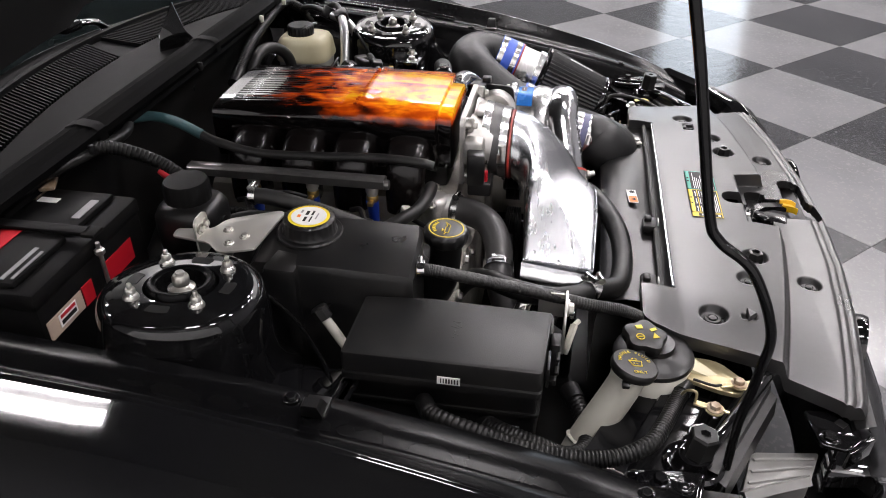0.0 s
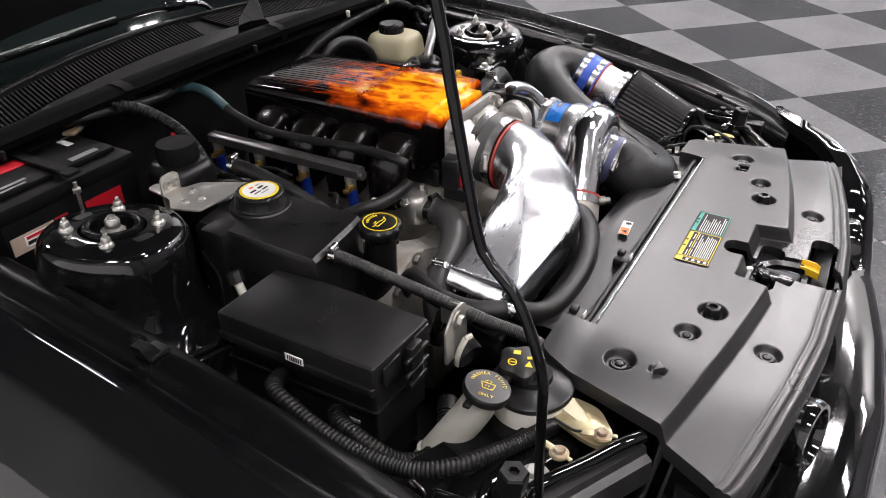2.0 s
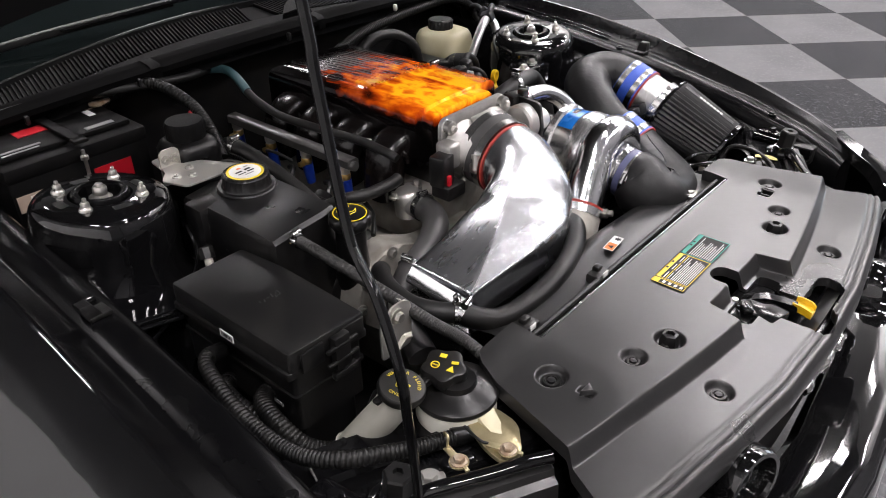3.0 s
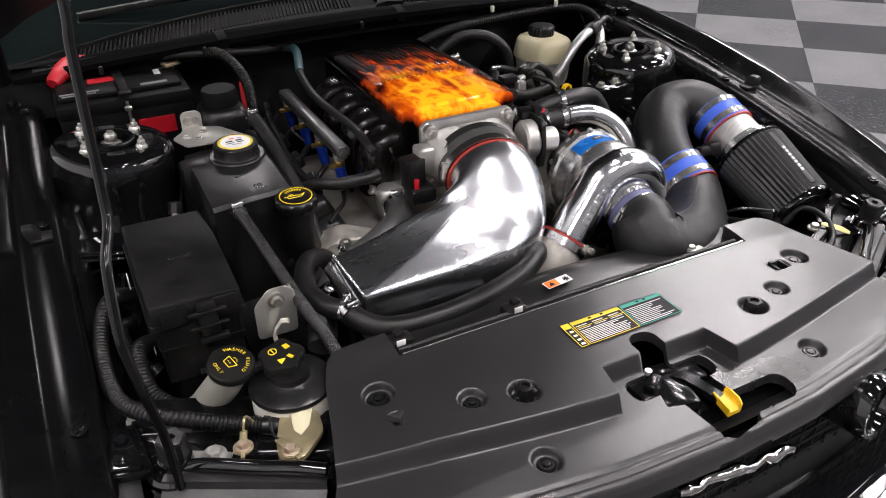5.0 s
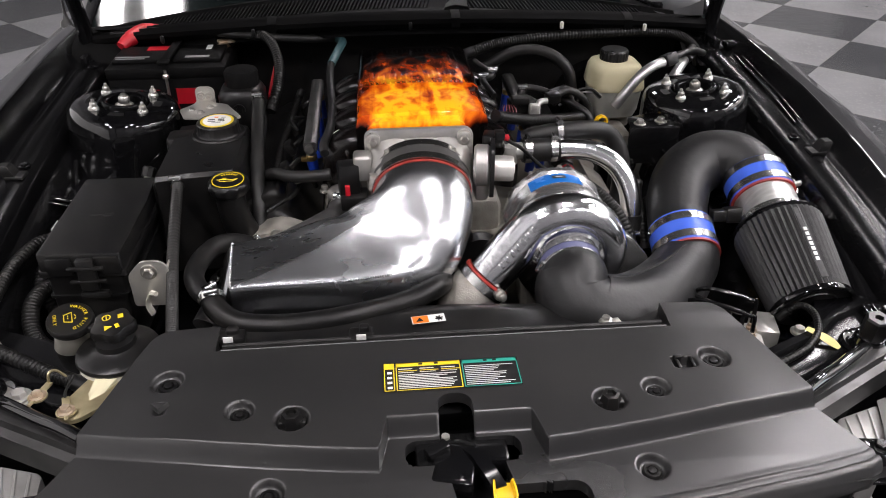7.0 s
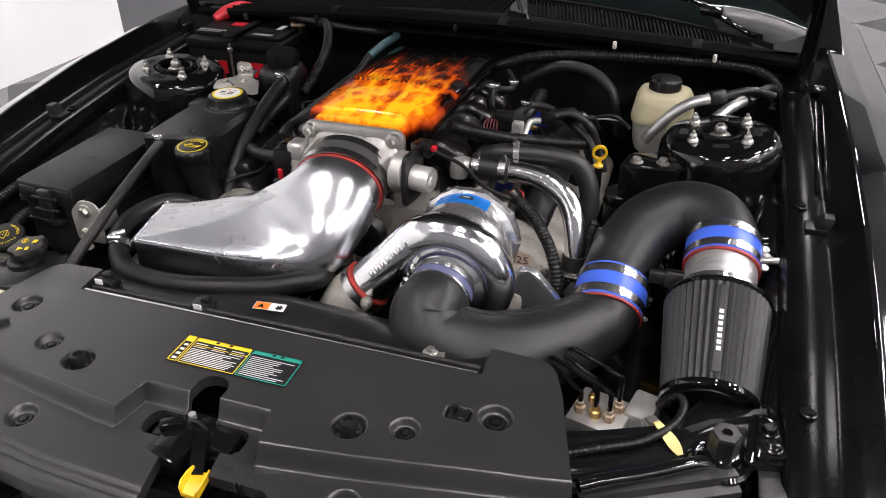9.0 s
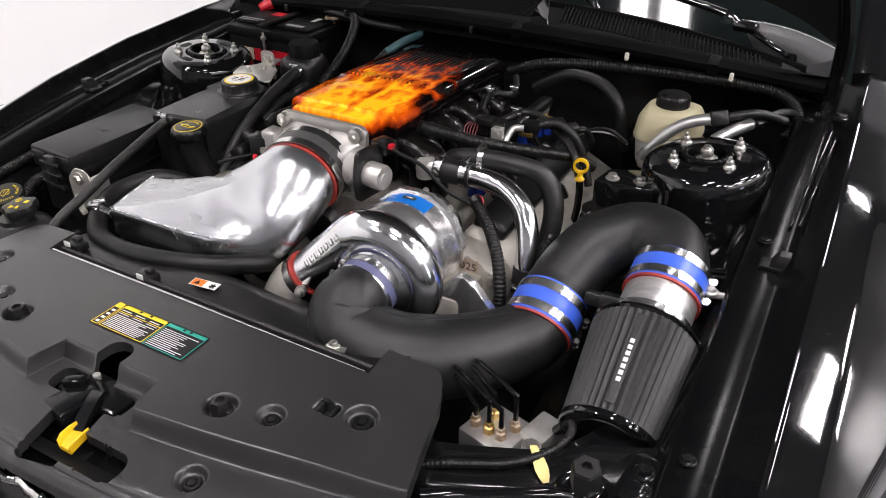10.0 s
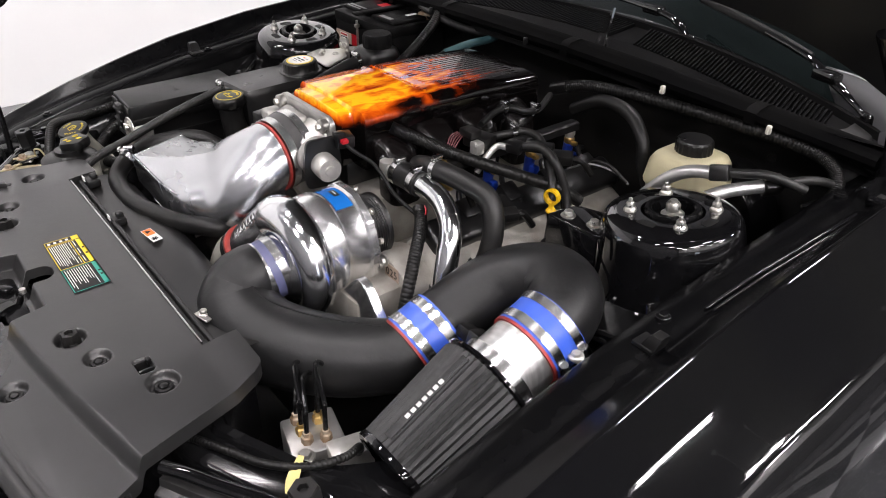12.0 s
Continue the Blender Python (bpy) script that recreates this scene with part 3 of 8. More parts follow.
def strut_tower(car, s):
    cx, cy, zt = s * 0.562, 0.440 + (0.006 if s < 0 else 0.0), 0.951 if s > 0 else 0.957
    lean = (-0.10 * s, -0.01, 1)
    top = Matrix.Translation((cx, cy, zt)) @ basis(lean)
    bm = bmesh.new()

    def shape(a, h):
        # fuller towards the fender and the front at the foot
        return 1 + 0.16 * max(0.0, math.cos(a if s > 0 else a - math.pi)) * ss(-0.07, -0.16, h) + 0.20 * max(0.0, -math.sin(a)) * ss(-0.09, -0.17, h)
    prof = [(0.190, -0.34), (0.172, -0.26), (0.160, -0.215), (0.142, -0.180), (0.126, -0.150), (0.115, -0.132), (0.1125, -0.122), (0.1105, -0.104), (0.1085, -0.080), (0.1065, -0.055), (0.1045, -0.034), (0.1025, -0.020),
            (0.0995, -0.011), (0.0950, -0.0055), (0.0890, -0.0022), (0.083, -0.0012), (0.081, -0.0006), (0.079, 0.0), (0.046, 0.0), (0.0435, -0.004), (0.043, -0.018), (0.001, -0.020)]
    lathe(bm, prof, (cx, cy, zt), lean, 64, shape)
    t = part("strut_tower", bm, M_paint, car, "gloss black painted strut tower", 50)
    # bearing ring in the hub, dark slots and nuts
    bm = bmesh.new()
    lathe(bm, [(0.0425, -0.012), (0.0420, 0.002), (0.0390, 0.006), (0.0340, 0.0065), (0.0300, 0.004), (0.0270, -0.008), (0.001, -0.010)], (cx, cy, zt), lean, 40)
    part("strut_mount", bm, M_flange, t, "black strut bearing ring")
    for k in range(4):
        a = math.tau * k / 4 + 0.02
        bm = bmesh.new()
        pts = [(math.cos(a + q) * r, math.sin(a + q) * r) for r, sg in ((0.069, 1), (0.054, -1)) for q in [sg * w for w in (-0.22, -0.11, 0, 0.11, 0.22)]]
        prism(bm, rounded(pts, 0.005, 2), -0.001, 0.0006, 0, top)
        part("slot", bm, M_ink, t, "dark slot")
    for dx, dy in ((-0.044, -0.042), (0.044, -0.042), (0.044, 0.042), (-0.044, 0.042)):
        bm = bmesh.new()
        stud_nut(bm, top @ V(dx, dy, 0.0015), 0.0062, lean)
        part("nut", bm, M_bolt, t, "zinc plated flange nut")
    bm = bmesh.new()
    lathe(bm, [(0.017, -0.010), (0.017, -0.004), (0.0135, -0.002), (0.0105, 0.0), (0.0105, 0.010), (0.0085, 0.013), (0.0060, 0.013), (0.0055, 0.017), (0.001, 0.017)], (cx, cy, zt), lean, 18)
    part("centre_nut", bm, M_bolt, t, "zinc plated centre nut")
    # raised seam of the tower's side panel
    bm = bmesh.new()
    tube(bm, [(cx - s * 0.095, cy - 0.060, zt - 0.075), (cx - s * 0.075, cy - 0.110, zt - 0.100), (cx - s * 0.02, cy - 0.165, zt - 0.118), (cx + s * 0.045, cy - 0.205, zt - 0.122), (cx + s * 0.095, cy - 0.232, zt - 0.118)], 0.0032, 8)
    part("seam", bm, M_paint, t)


def nose(car):
    """Grille recess below the radiator cover with a foil-trimmed edge, fog lamps and a gloss bumper skin."""
    def front_y(x):
        return float(np.interp(abs(x), (0, 0.2, 0.40, 0.56, 0.68, 0.785), (-0.600, -0.588, -0.558, -0.510, -0.43, -0.30)))
    bm = bmesh.new()
    rings = []
    N = 60
    for k in range(N + 1):
        t = k / N * 2 - 1
        x = 0.785 * math.copysign(abs(t) ** 0.9, t)
        y0 = front_y(x)
        lift = float(np.interp(abs(x), (0, 0.44, 0.52, 0.62, 0.785), (0.0, 0.0, 0.105, 0.160, 0.185)))
        deep = float(np.interp(abs(x), (0, 0.44, 0.54, 0.785), (0.14, 0.14, 0.08, 0.07)))
        back = Vector((-x * 0.25, 1, 0)).normalized()
        prof = [(deep, 0.590 + lift), (deep * 0.9, 0.616 + lift), (deep * 0.55, 0.622 + lift), (0.036, 0.620 + lift), (0.016, 0.608 + lift), (0.004, 0.585 + lift * 0.8), (0.0, 0.555 + lift * 0.5), (0.0, 0.50), (0.006, 0.44), (0.02, 0.38), (0.06, 0.30)]
        rings.append([V(x, y0, 0) + back * b + V(0, 0, z) for b, z in prof])
    skin(bm, rings, closed=False)
    n = part("bumper", bm, M_paint, car, "gloss black front bumper", 50)
    # recess behind the lamps
    bm = bmesh.new()
    skin(bm, [[V(x, y + 0.10 * x * x, z) for y, z in ((-0.452, 0.800), (-0.430, 0.790), (-0.405, 0.74), (-0.40, 0.66), (-0.45, 0.60))] for x in [-0.5 + k * 0.05 for k in range(21)]], closed=False)
    part("grille_recess", bm, M_plastic, n, "black grille recess")
    bm = bmesh.new()
    for k in range(7):
        z = 0.765 - k * 0.022
        tube(bm, [(x, -0.432 + 0.10 * x * x, z) for x in (-0.47, -0.24, 0, 0.24, 0.47)], 0.003, 6)
    for k in range(31):
        x = -0.465 + k * 0.031
        cyl(bm, (x, -0.432 + 0.10 * x * x, 0.625), (x, -0.432 + 0.10 * x * x, 0.77), 0.0022, seg=6)
    part("grille", bm, M_plastic, n, "black mesh grille")
    # crinkled bright trim along the grille edge
    rnd = random.Random(8)
    bm = bmesh.new()
    pts = [(-0.075 + 0.0165 * k, -0.470 + 0.004 * rnd.uniform(-1, 1), 0.752 - 0.0016 * k + 0.004 * rnd.uniform(-1, 1)) for k in range(13)]
    tube(bm, pts, [0.005 + 0.006 * rnd.random() for _ in pts], 12, n=60)
    part("grille_trim", bm, M_chrome, n, "crinkled chrome grille trim")
    for s in (-1, 1):
        lamp = thing_part("fog_lamp", n)
        c, ax = (s * 0.272, -0.478, 0.748), (s * 0.25, -1, 0.10)
        bm = bmesh.new()
        lathe(bm, [(0.044, -0.060), (0.049, -0.010), (0.050, 0.0), (0.047, 0.008), (0.041, 0.008), (0.038, -0.004), (0.036, -0.03)], c, ax, 44, ring=True)
        part("lamp_rim", bm, M_paint, lamp)
        bm = bmesh.new()
        lathe(bm, [(0.038, -0.012), (0.025, -0.006), (0.001, -0.004)], c, ax, 44)
        part("lens", bm, M_glass, lamp, "dark fog lamp lens")


def thing_part(name, parent):
    """An Empty inside a thing that groups the pieces of one part."""
    ob = new(name)
    ob.parent = parent
    if parent.parent is None:
        ob.matrix_parent_inverse = Matrix.Translation(-parent.location)
    ob.empty_display_size = 0.01
    return ob


def headlamp(car, s):
    """Ribbed lamp housing behind the nose, with the folded corner bracket above it."""
    bm = bmesh.new()
    out = [(s * 0.518, -0.285), (s * 0.503, -0.372), (s * 0.555, -0.350), (s * 0.590, -0.262)]
    prism(bm, rounded(out, 0.006, 3), 0.62, 0.745, 0.004)
    h = part("headlamp", bm, M_lampgrey, car, "grey headlamp housing behind the bumper", 40)
    for k in range(3):
        t = 0.2 + 0.28 * k
        bm = bmesh.new()
        a, b = V(*out[0], 0.746).lerp(V(*out[3], 0.746), t), V(*out[1], 0.746).lerp(V(*out[2], 0.746), t)
        tube(bm, [a.lerp(b, 0.06), a.lerp(b, 0.94)], 0.0022, 6, straight=True)
        part("housing_rib", bm, M_lampgrey, h)
    bm = bmesh.new()
    tube(bm, [(s * 0.560, -0.345, 0.752), (s * 0.578, -0.305, 0.752), (s * 0.597, -0.262, 0.750)], 0.008, 4)
    part("housing_edge", bm, M_lampgrey, h)
    bm = bmesh.new()
    prism(bm, rounded([(s * 0.469, -0.350), (s * 0.462, -0.420), (s * 0.501, -0.426), (s * 0.533, -0.389), (s * 0.528, -0.358)], 0.005, 3), 0.780, 0.785, 0.0015)
    prism(bm, rounded([(s * 0.500, -0.428), (s * 0.505, -0.430), (s * 0.537, -0.391), (s * 0.532, -0.389)], 0.002, 2), 0.755, 0.783, 0.001)
    br = part("corner_bracket", bm, M_paint, h, "gloss black lamp bracket")
    bm = bmesh.new()
    bolt(bm, (s * 0.516, -0.371, 0.785), 0.0085, 0.007)
    part("bolt", bm, M_bay, br)
    bm = bmesh.new()
    lathe(bm, [(0.009, -0.001), (0.009, 0.0006)], (s * 0.487, -0.392, 0.785), seg=4)
    part("slot", bm, M_ink, br)


def radiator_support(car):
    """The painted cross panel that ties the fenders together under the cover."""
    bm = bmesh.new()
    rings = []
    for k in range(41):
        x = -0.69 + 1.38 * k / 40
        y = -0.225 + 0.12 * max(0, abs(x) - 0.42) / 0.27
        d = -0.004 * (abs(x) < 0.40)
        z = 0.796 + d
        # cut back beside the brake valve block
        cut = min(1.0, max(0.0, min(x - 0.36, 0.575 - x) / 0.03))
        rear = 0.085 - 0.043 * cut
        y -= 0.016 * cut
        prof = [(rear, z - 0.10), (rear, z - 0.012), (rear - 0.006, z), (0.034, z), (0.030, z + 0.007), (0.018, z + 0.007), (0.012, z), (-0.025, z), (-0.032, z - 0.004), (-0.040, z - 0.020), (-0.052, z - 0.024),
                (-0.066, z - 0.020), (-0.078, z - 0.026), (-0.085, z - 0.045), (-0.085, z - 0.12)]
        rings.append([V(x, y + b, q) for b, q in prof])
    skin(bm, rings, closed=False)
    r = part("radiator_support", bm, M_bay, car, "black painted radiator support panel", 40)
    for s in (-1, 1):
        bm = bmesh.new()
        lathe(bm, [(0.036, -0.004), (0.036, 0.003), (0.032, 0.007), (0.027, 0.006), (0.023, 0.003), (0.021, 0.006), (0.020, 0.018), (0.016, 0.020)], (s * 0.598, -0.195, 0.796), seg=28)
        g = part("grommet", bm, M_paint, r, "black rubber grommet")
        bm = bmesh.new()
        lathe(bm, [(0.0175, 0.010), (0.0175, 0.050), (0.0155, 0.053), (0.0065, 0.053), (0.006, 0.046), (0.001, 0.046)], (s * 0.598, -0.195, 0.796), (0, -0.1, 1), seg=6)
        part("hex_spacer", bm, M_plastic, r, "black hexagonal hollow spacer", 20)
        bm = bmesh.new()
        prism(bm, rounded([(s * 0.622, -0.205), (s * 0.690, -0.190), (s * 0.682, -0.120), (s * 0.632, -0.112)], 0.012, 3), 0.800, 0.812, 0.003)
        prism(bm, rounded([(s * 0.632, -0.198), (s * 0.682, -0.186), (s * 0.676, -0.128), (s * 0.640, -0.122)], 0.008, 3), 0.811, 0.818, 0.002)
        part("gusset", bm, M_paint, r)
        for x, y in ((0.650, -0.150), (0.652, -0.176)):
            bm = bmesh.new()
            bolt(bm, (s * x, y, 0.818), 0.0085, 0.008 if y > -0.16 else 0.003)
            part("gusset_bolt", bm, M_bay, r)
        # folded strap that drops in front of the panel
        bm = bmesh.new()
        box(bm, (s * 0.655, -0.215, 0.800), (0.030, 0.05, 0.004), 0.001)
        box(bm, (s * 0.655, -0.242, 0.785), (0.030, 0.004, 0.034), 0.001)
        part("strap", bm, M_plastic_grey, r, "dark folded strap")
        # flanged rail running from the cover towards the fender
        bm = bmesh.new()
        a, b = V(s * 0.448, -0.300, 0.800), V(s * 0.615, -0.212, 0.800)
        u = (b - a).normalized()
        v = V(-u.y, u.x, 0) * s
        skin(bm, [[p + v * q + V(0, 0, z) for q, z in ((0.024, -0.03), (0.024, -0.006), (0.020, -0.002), (0.012, -0.002), (0.010, 0.006), (-0.008, 0.006), (-0.010, -0.004), (-0.020, -0.008), (-0.023, -0.04))] for p in (a, a.lerp(b, 0.5), b)], closed=False)
        part("tie_rail", bm, M_beam, r, "grey flanged steel rail", 30)
        bm = bmesh.new()
        tube(bm, [(s * 0.448, -0.300, 0.817), (s * 0.475, -0.283, 0.818), (s * 0.512, -0.260, 0.815), (s * 0.567, -0.224, 0.812), (s * 0.592, -0.206, 0.802)], 0.0085, 12)
        part("seal_tube", bm, M_paint, r, "round gloss black edge tube")
    return r


def cowl_y(x):
    return 0.695 + 0.13 * x * x


def cowl_z(x):
    return 1.030 - 0.09 * x * x


def screen_y(x):
    """Foot of the windscreen."""
    return 1.025 - 0.33 * x * x


def cowl(car):
    xs = [-0.70 + 1.40 * k / 56 for k in range(57)]
    bm = bmesh.new()
    rings = []
    for x in xs:
        y0, y1, z = cowl_y(x), screen_y(x), cowl_z(x)
        d = y1 - y0
        m = 0.905 - 0.24 * x * x - y0
        rings.append([V(x, y0 + b, z + q) for b, q in ((0.004, -0.03), (0.010, -0.004), (0.026, 0.002), (0.040, 0.002), (0.048, -0.008), (m - 0.046, -0.012), (m - 0.040, -0.020), (m + 0.036, -0.004), (m + 0.040, 0.008), (m + 0.048, 0.009), (m + 0.054, -0.004), (max(d + 0.02, m + 0.06), -0.02))])
    skin(bm, rings, closed=False)
    c = part("cowl_panel", bm, M_cowl, car, "black plastic cowl panel", 40)
    bm = bmesh.new()
    rings = []
    for x in xs:
        rings.append([V(x, cowl_y(x) + b, cowl_z(x) + q) for b, q in ((-0.006, -0.014), (-0.016, -0.002), (-0.016, 0.008), (-0.010, 0.014), (-0.004, 0.010), (0.002, 0.017), (0.009, 0.012), (0.016, 0.018), (0.024, 0.013), (0.029, 0.016), (0.036, 0.010), (0.038, 0.0), (0.030, -0.008))])
    skin(bm, rings)
    part("weatherstrip", bm, M_cowl, c, "ribbed black rubber hood seal", 30)
    # clamps over the seal
    for x in (-0.30, 0.10, 0.50):
        bm = bmesh.new()
        skin(bm, [[V(xx, cowl_y(xx) + b, cowl_z(xx) + q) for b, q in ((-0.018, -0.010), (-0.0175, 0.010), (-0.008, 0.0165), (0.018, 0.0195), (0.037, 0.013), (0.040, -0.004))] for xx in (x - 0.010, x - 0.009, x + 0.009, x + 0.010)], closed=False)
        part("seal_clip", bm, M_cowl, c)
    # louvred air intakes, both sides
    for s, a0, a1 in ((-1, -0.055, 0.585), (1, 0.120, 0.585)):
        for k in range(int((a1 - a0) / 0.0092)):
            x = s * (a0 + 0.0092 * k)
            y, z = 0.903 - 0.24 * x * x, cowl_z(x) - 0.008
            bm = bmesh.new()
            box(bm, (x, y, z), (0.0030, 0.078, 0.008), 0.0, pose(0, 0, 0, 11, 0, s * 12))
            part("louvre", bm, M_cowl, c, smooth=0)
    for x in (-0.54, -0.34, 0.0, 0.339, 0.538):
        bm = bmesh.new()
        box(bm, (x, cowl_y(x) - 0.024, cowl_z(x) - 0.004), (0.008, 0.010, 0.016), 0.003)
        part("push_clip", bm, M_white if x > 0.3 else M_plastic_grey, c, "small pale push clip")
    # upright fin beside the wiper spindle
    bm = bmesh.new()
    prism(bm, [(0.0, 0.0), (0.085, 0.004), (0.062, 0.034), (0.052, 0.092), (0.030, 0.060), (0.010, 0.040)], -0.002, 0.002, 0.001, Matrix.Translation((0.080, 0.795, 1.014)) @ pose(0, 0, 0, 78, 0, -36))
    part("fin", bm, M_paint, c, "small gloss black fin")
    # flexible filler at the passenger's fender corner
    for s in (-1,):
        bm = bmesh.new()
        skin(bm, [[V(s * x, y, z - 0.25 * (x - 0.60) ** 2) for y, z in ((0.70, 0.925), (0.735, 0.985), (0.78, 1.003), (0.86, 0.995), (0.95, 0.975), (1.02, 0.955))] for x in (0.60, 0.645, 0.70, 0.745)], closed=False)
        part("corner_filler", bm, M_cowl, c)
    # driver's corner: end panel under the glass with its reflection painted grey, bright edge, folded rubber filler and
    # a slotted plate
    bm = bmesh.new()
    A = [(0.545, 0.905, 1.003), (0.585, 0.893, 0.999), (0.625, 0.868, 0.993), (0.665, 0.842, 0.985), (0.705, 0.822, 0.972)]
    B = [(0.500, 0.935, 1.050), (0.560, 0.918, 1.054), (0.615, 0.893, 1.053), (0.665, 0.862, 1.048), (0.712, 0.830, 1.040)]
    skin(bm, [[V(*a).lerp(V(*b), t) + V(0, -0.010, 0.004) * math.sin(math.pi * t) for t in (0, 0.25, 0.5, 0.75, 1)] for a, b in zip(A, B)], closed=False)
    part("cowl_end_panel", bm, M_endpanel, c, "smooth gloss cowl end panel, its reflection painted as grey", 60)
    bm = bmesh.new()
    tube(bm, B, 0.0022, 8)
    part("glass_edge", bm, M_band, c, "bright glass edge moulding")
    bm = bmesh.new()
    skin(bm, [[V(0.600, 0.770, 1.000), V(0.612, 0.818, 1.000), V(0.606, 0.872, 0.998)], [V(0.622, 0.765, 0.992), V(0.652, 0.813, 0.990), V(0.640, 0.860, 0.992)], [V(0.642, 0.745, 0.955), V(0.668, 0.795, 0.956), V(0.672, 0.815, 0.960)], [V(0.655, 0.730, 0.915), V(0.690, 0.770, 0.915), V(0.700, 0.800, 0.920)]], closed=False)
    part("corner_filler", bm, M_rubber, c, "folded black rubber filler", 25)
    bm = bmesh.new()
    skin(bm, [[V(0.646, 0.852, 0.994), V(0.672, 0.812, 0.958)], [V(0.680, 0.812, 1.020), V(0.690, 0.795, 0.957)], [V(0.705, 0.790, 1.040), V(0.706, 0.782, 0.957)]], closed=False)
    ep = part("corner_plate", bm, M_endpanel, c, "grey corner plate with a slot", 30)
    bm = bmesh.new()
    tube(bm, [(0.672, 0.806, 0.964), (0.690, 0.789, 0.963)], 0.0045, 8, straight=True)
    part("slot", bm, M_ink, ep)
    # firewall
    bm = bmesh.new()
    skin(bm, [[V(x, cowl_y(x) + b, z) for b, z in ((0.000, 1.012), (0.06, 0.99), (0.075, 0.95), (0.06, 0.86), (0.055, 0.70), (0.04, 0.55))] for x in xs], closed=False)
    part("firewall", bm, M_plastic, car, "black firewall with sound pad", 50)
    # windscreen
    bm = bmesh.new()
    rings = []
    for k in range(25):
        x = -0.74 + 1.48 * k / 24
        y0 = screen_y(x) - 0.004
        rings.append([V(x * (1 - 0.12 * t), y0 + 0.75 * t + 0.03 * t * t, 1.022 - 0.07 * abs(x) ** 1.5 + 0.40 * t) for t in (0, 0.2, 0.4, 0.6, 0.8, 1.0)])
    skin(bm, rings, closed=False)
    part("windscreen", bm, M_glass, car, "dark tinted windscreen", 60)
    for s in (-1, 1):
        bm = bmesh.new()
        skin(bm, [[V(s * (0.735 - 0.089 * t + d), 0.905 + 0.76 * t, 0.970 + 0.40 * t + e) for d, e in ((0, -0.02), (0.0, 0.012), (0.035, 0.018), (0.07, 0.0), (0.07, -0.05))] for t in (0, 0.25, 0.5, 0.75, 1.0)])
        part("windscreen_pillar", bm, M_paint, car)


def wiper(car, pts):
    """An arm along pts from its spindle, with the blade along its outer half."""
    P = [Vector(p) for p in pts]
    bm = bmesh.new()
    lathe(bm, [(0.016, -0.02), (0.016, 0.006), (0.012, 0.010)], P[0], seg=16)
    tube(bm, P, [0.010, 0.012, 0.010, 0.008, 0.005], 10, flat=0.6)
    w_ = part("wiper", bm, M_paint, car, "black wiper arm and blade")
    bm = bmesh.new()
    box(bm, P[2], (0.05, 0.026, 0.020), 0.006, pose(0, 0, 0, 0, 0, math.degrees(math.atan2(P[3].y - P[1].y, P[3].x - P[1].x))))
    part("arm_joint", bm, M_paint, w_)
    bm = bmesh.new()
    d = (P[-1] - P[-2]).normalized()
    tube(bm, [P[-2] + V(0, 0.016, -0.006), P[-1] + V(0, 0.014, -0.004), P[-1] + d * 0.22 + V(0, 0.014, -0.012)], 0.006, 8, flat=1.6)
    part("wiper_blade", bm, M_rubber, w_)
    return w_


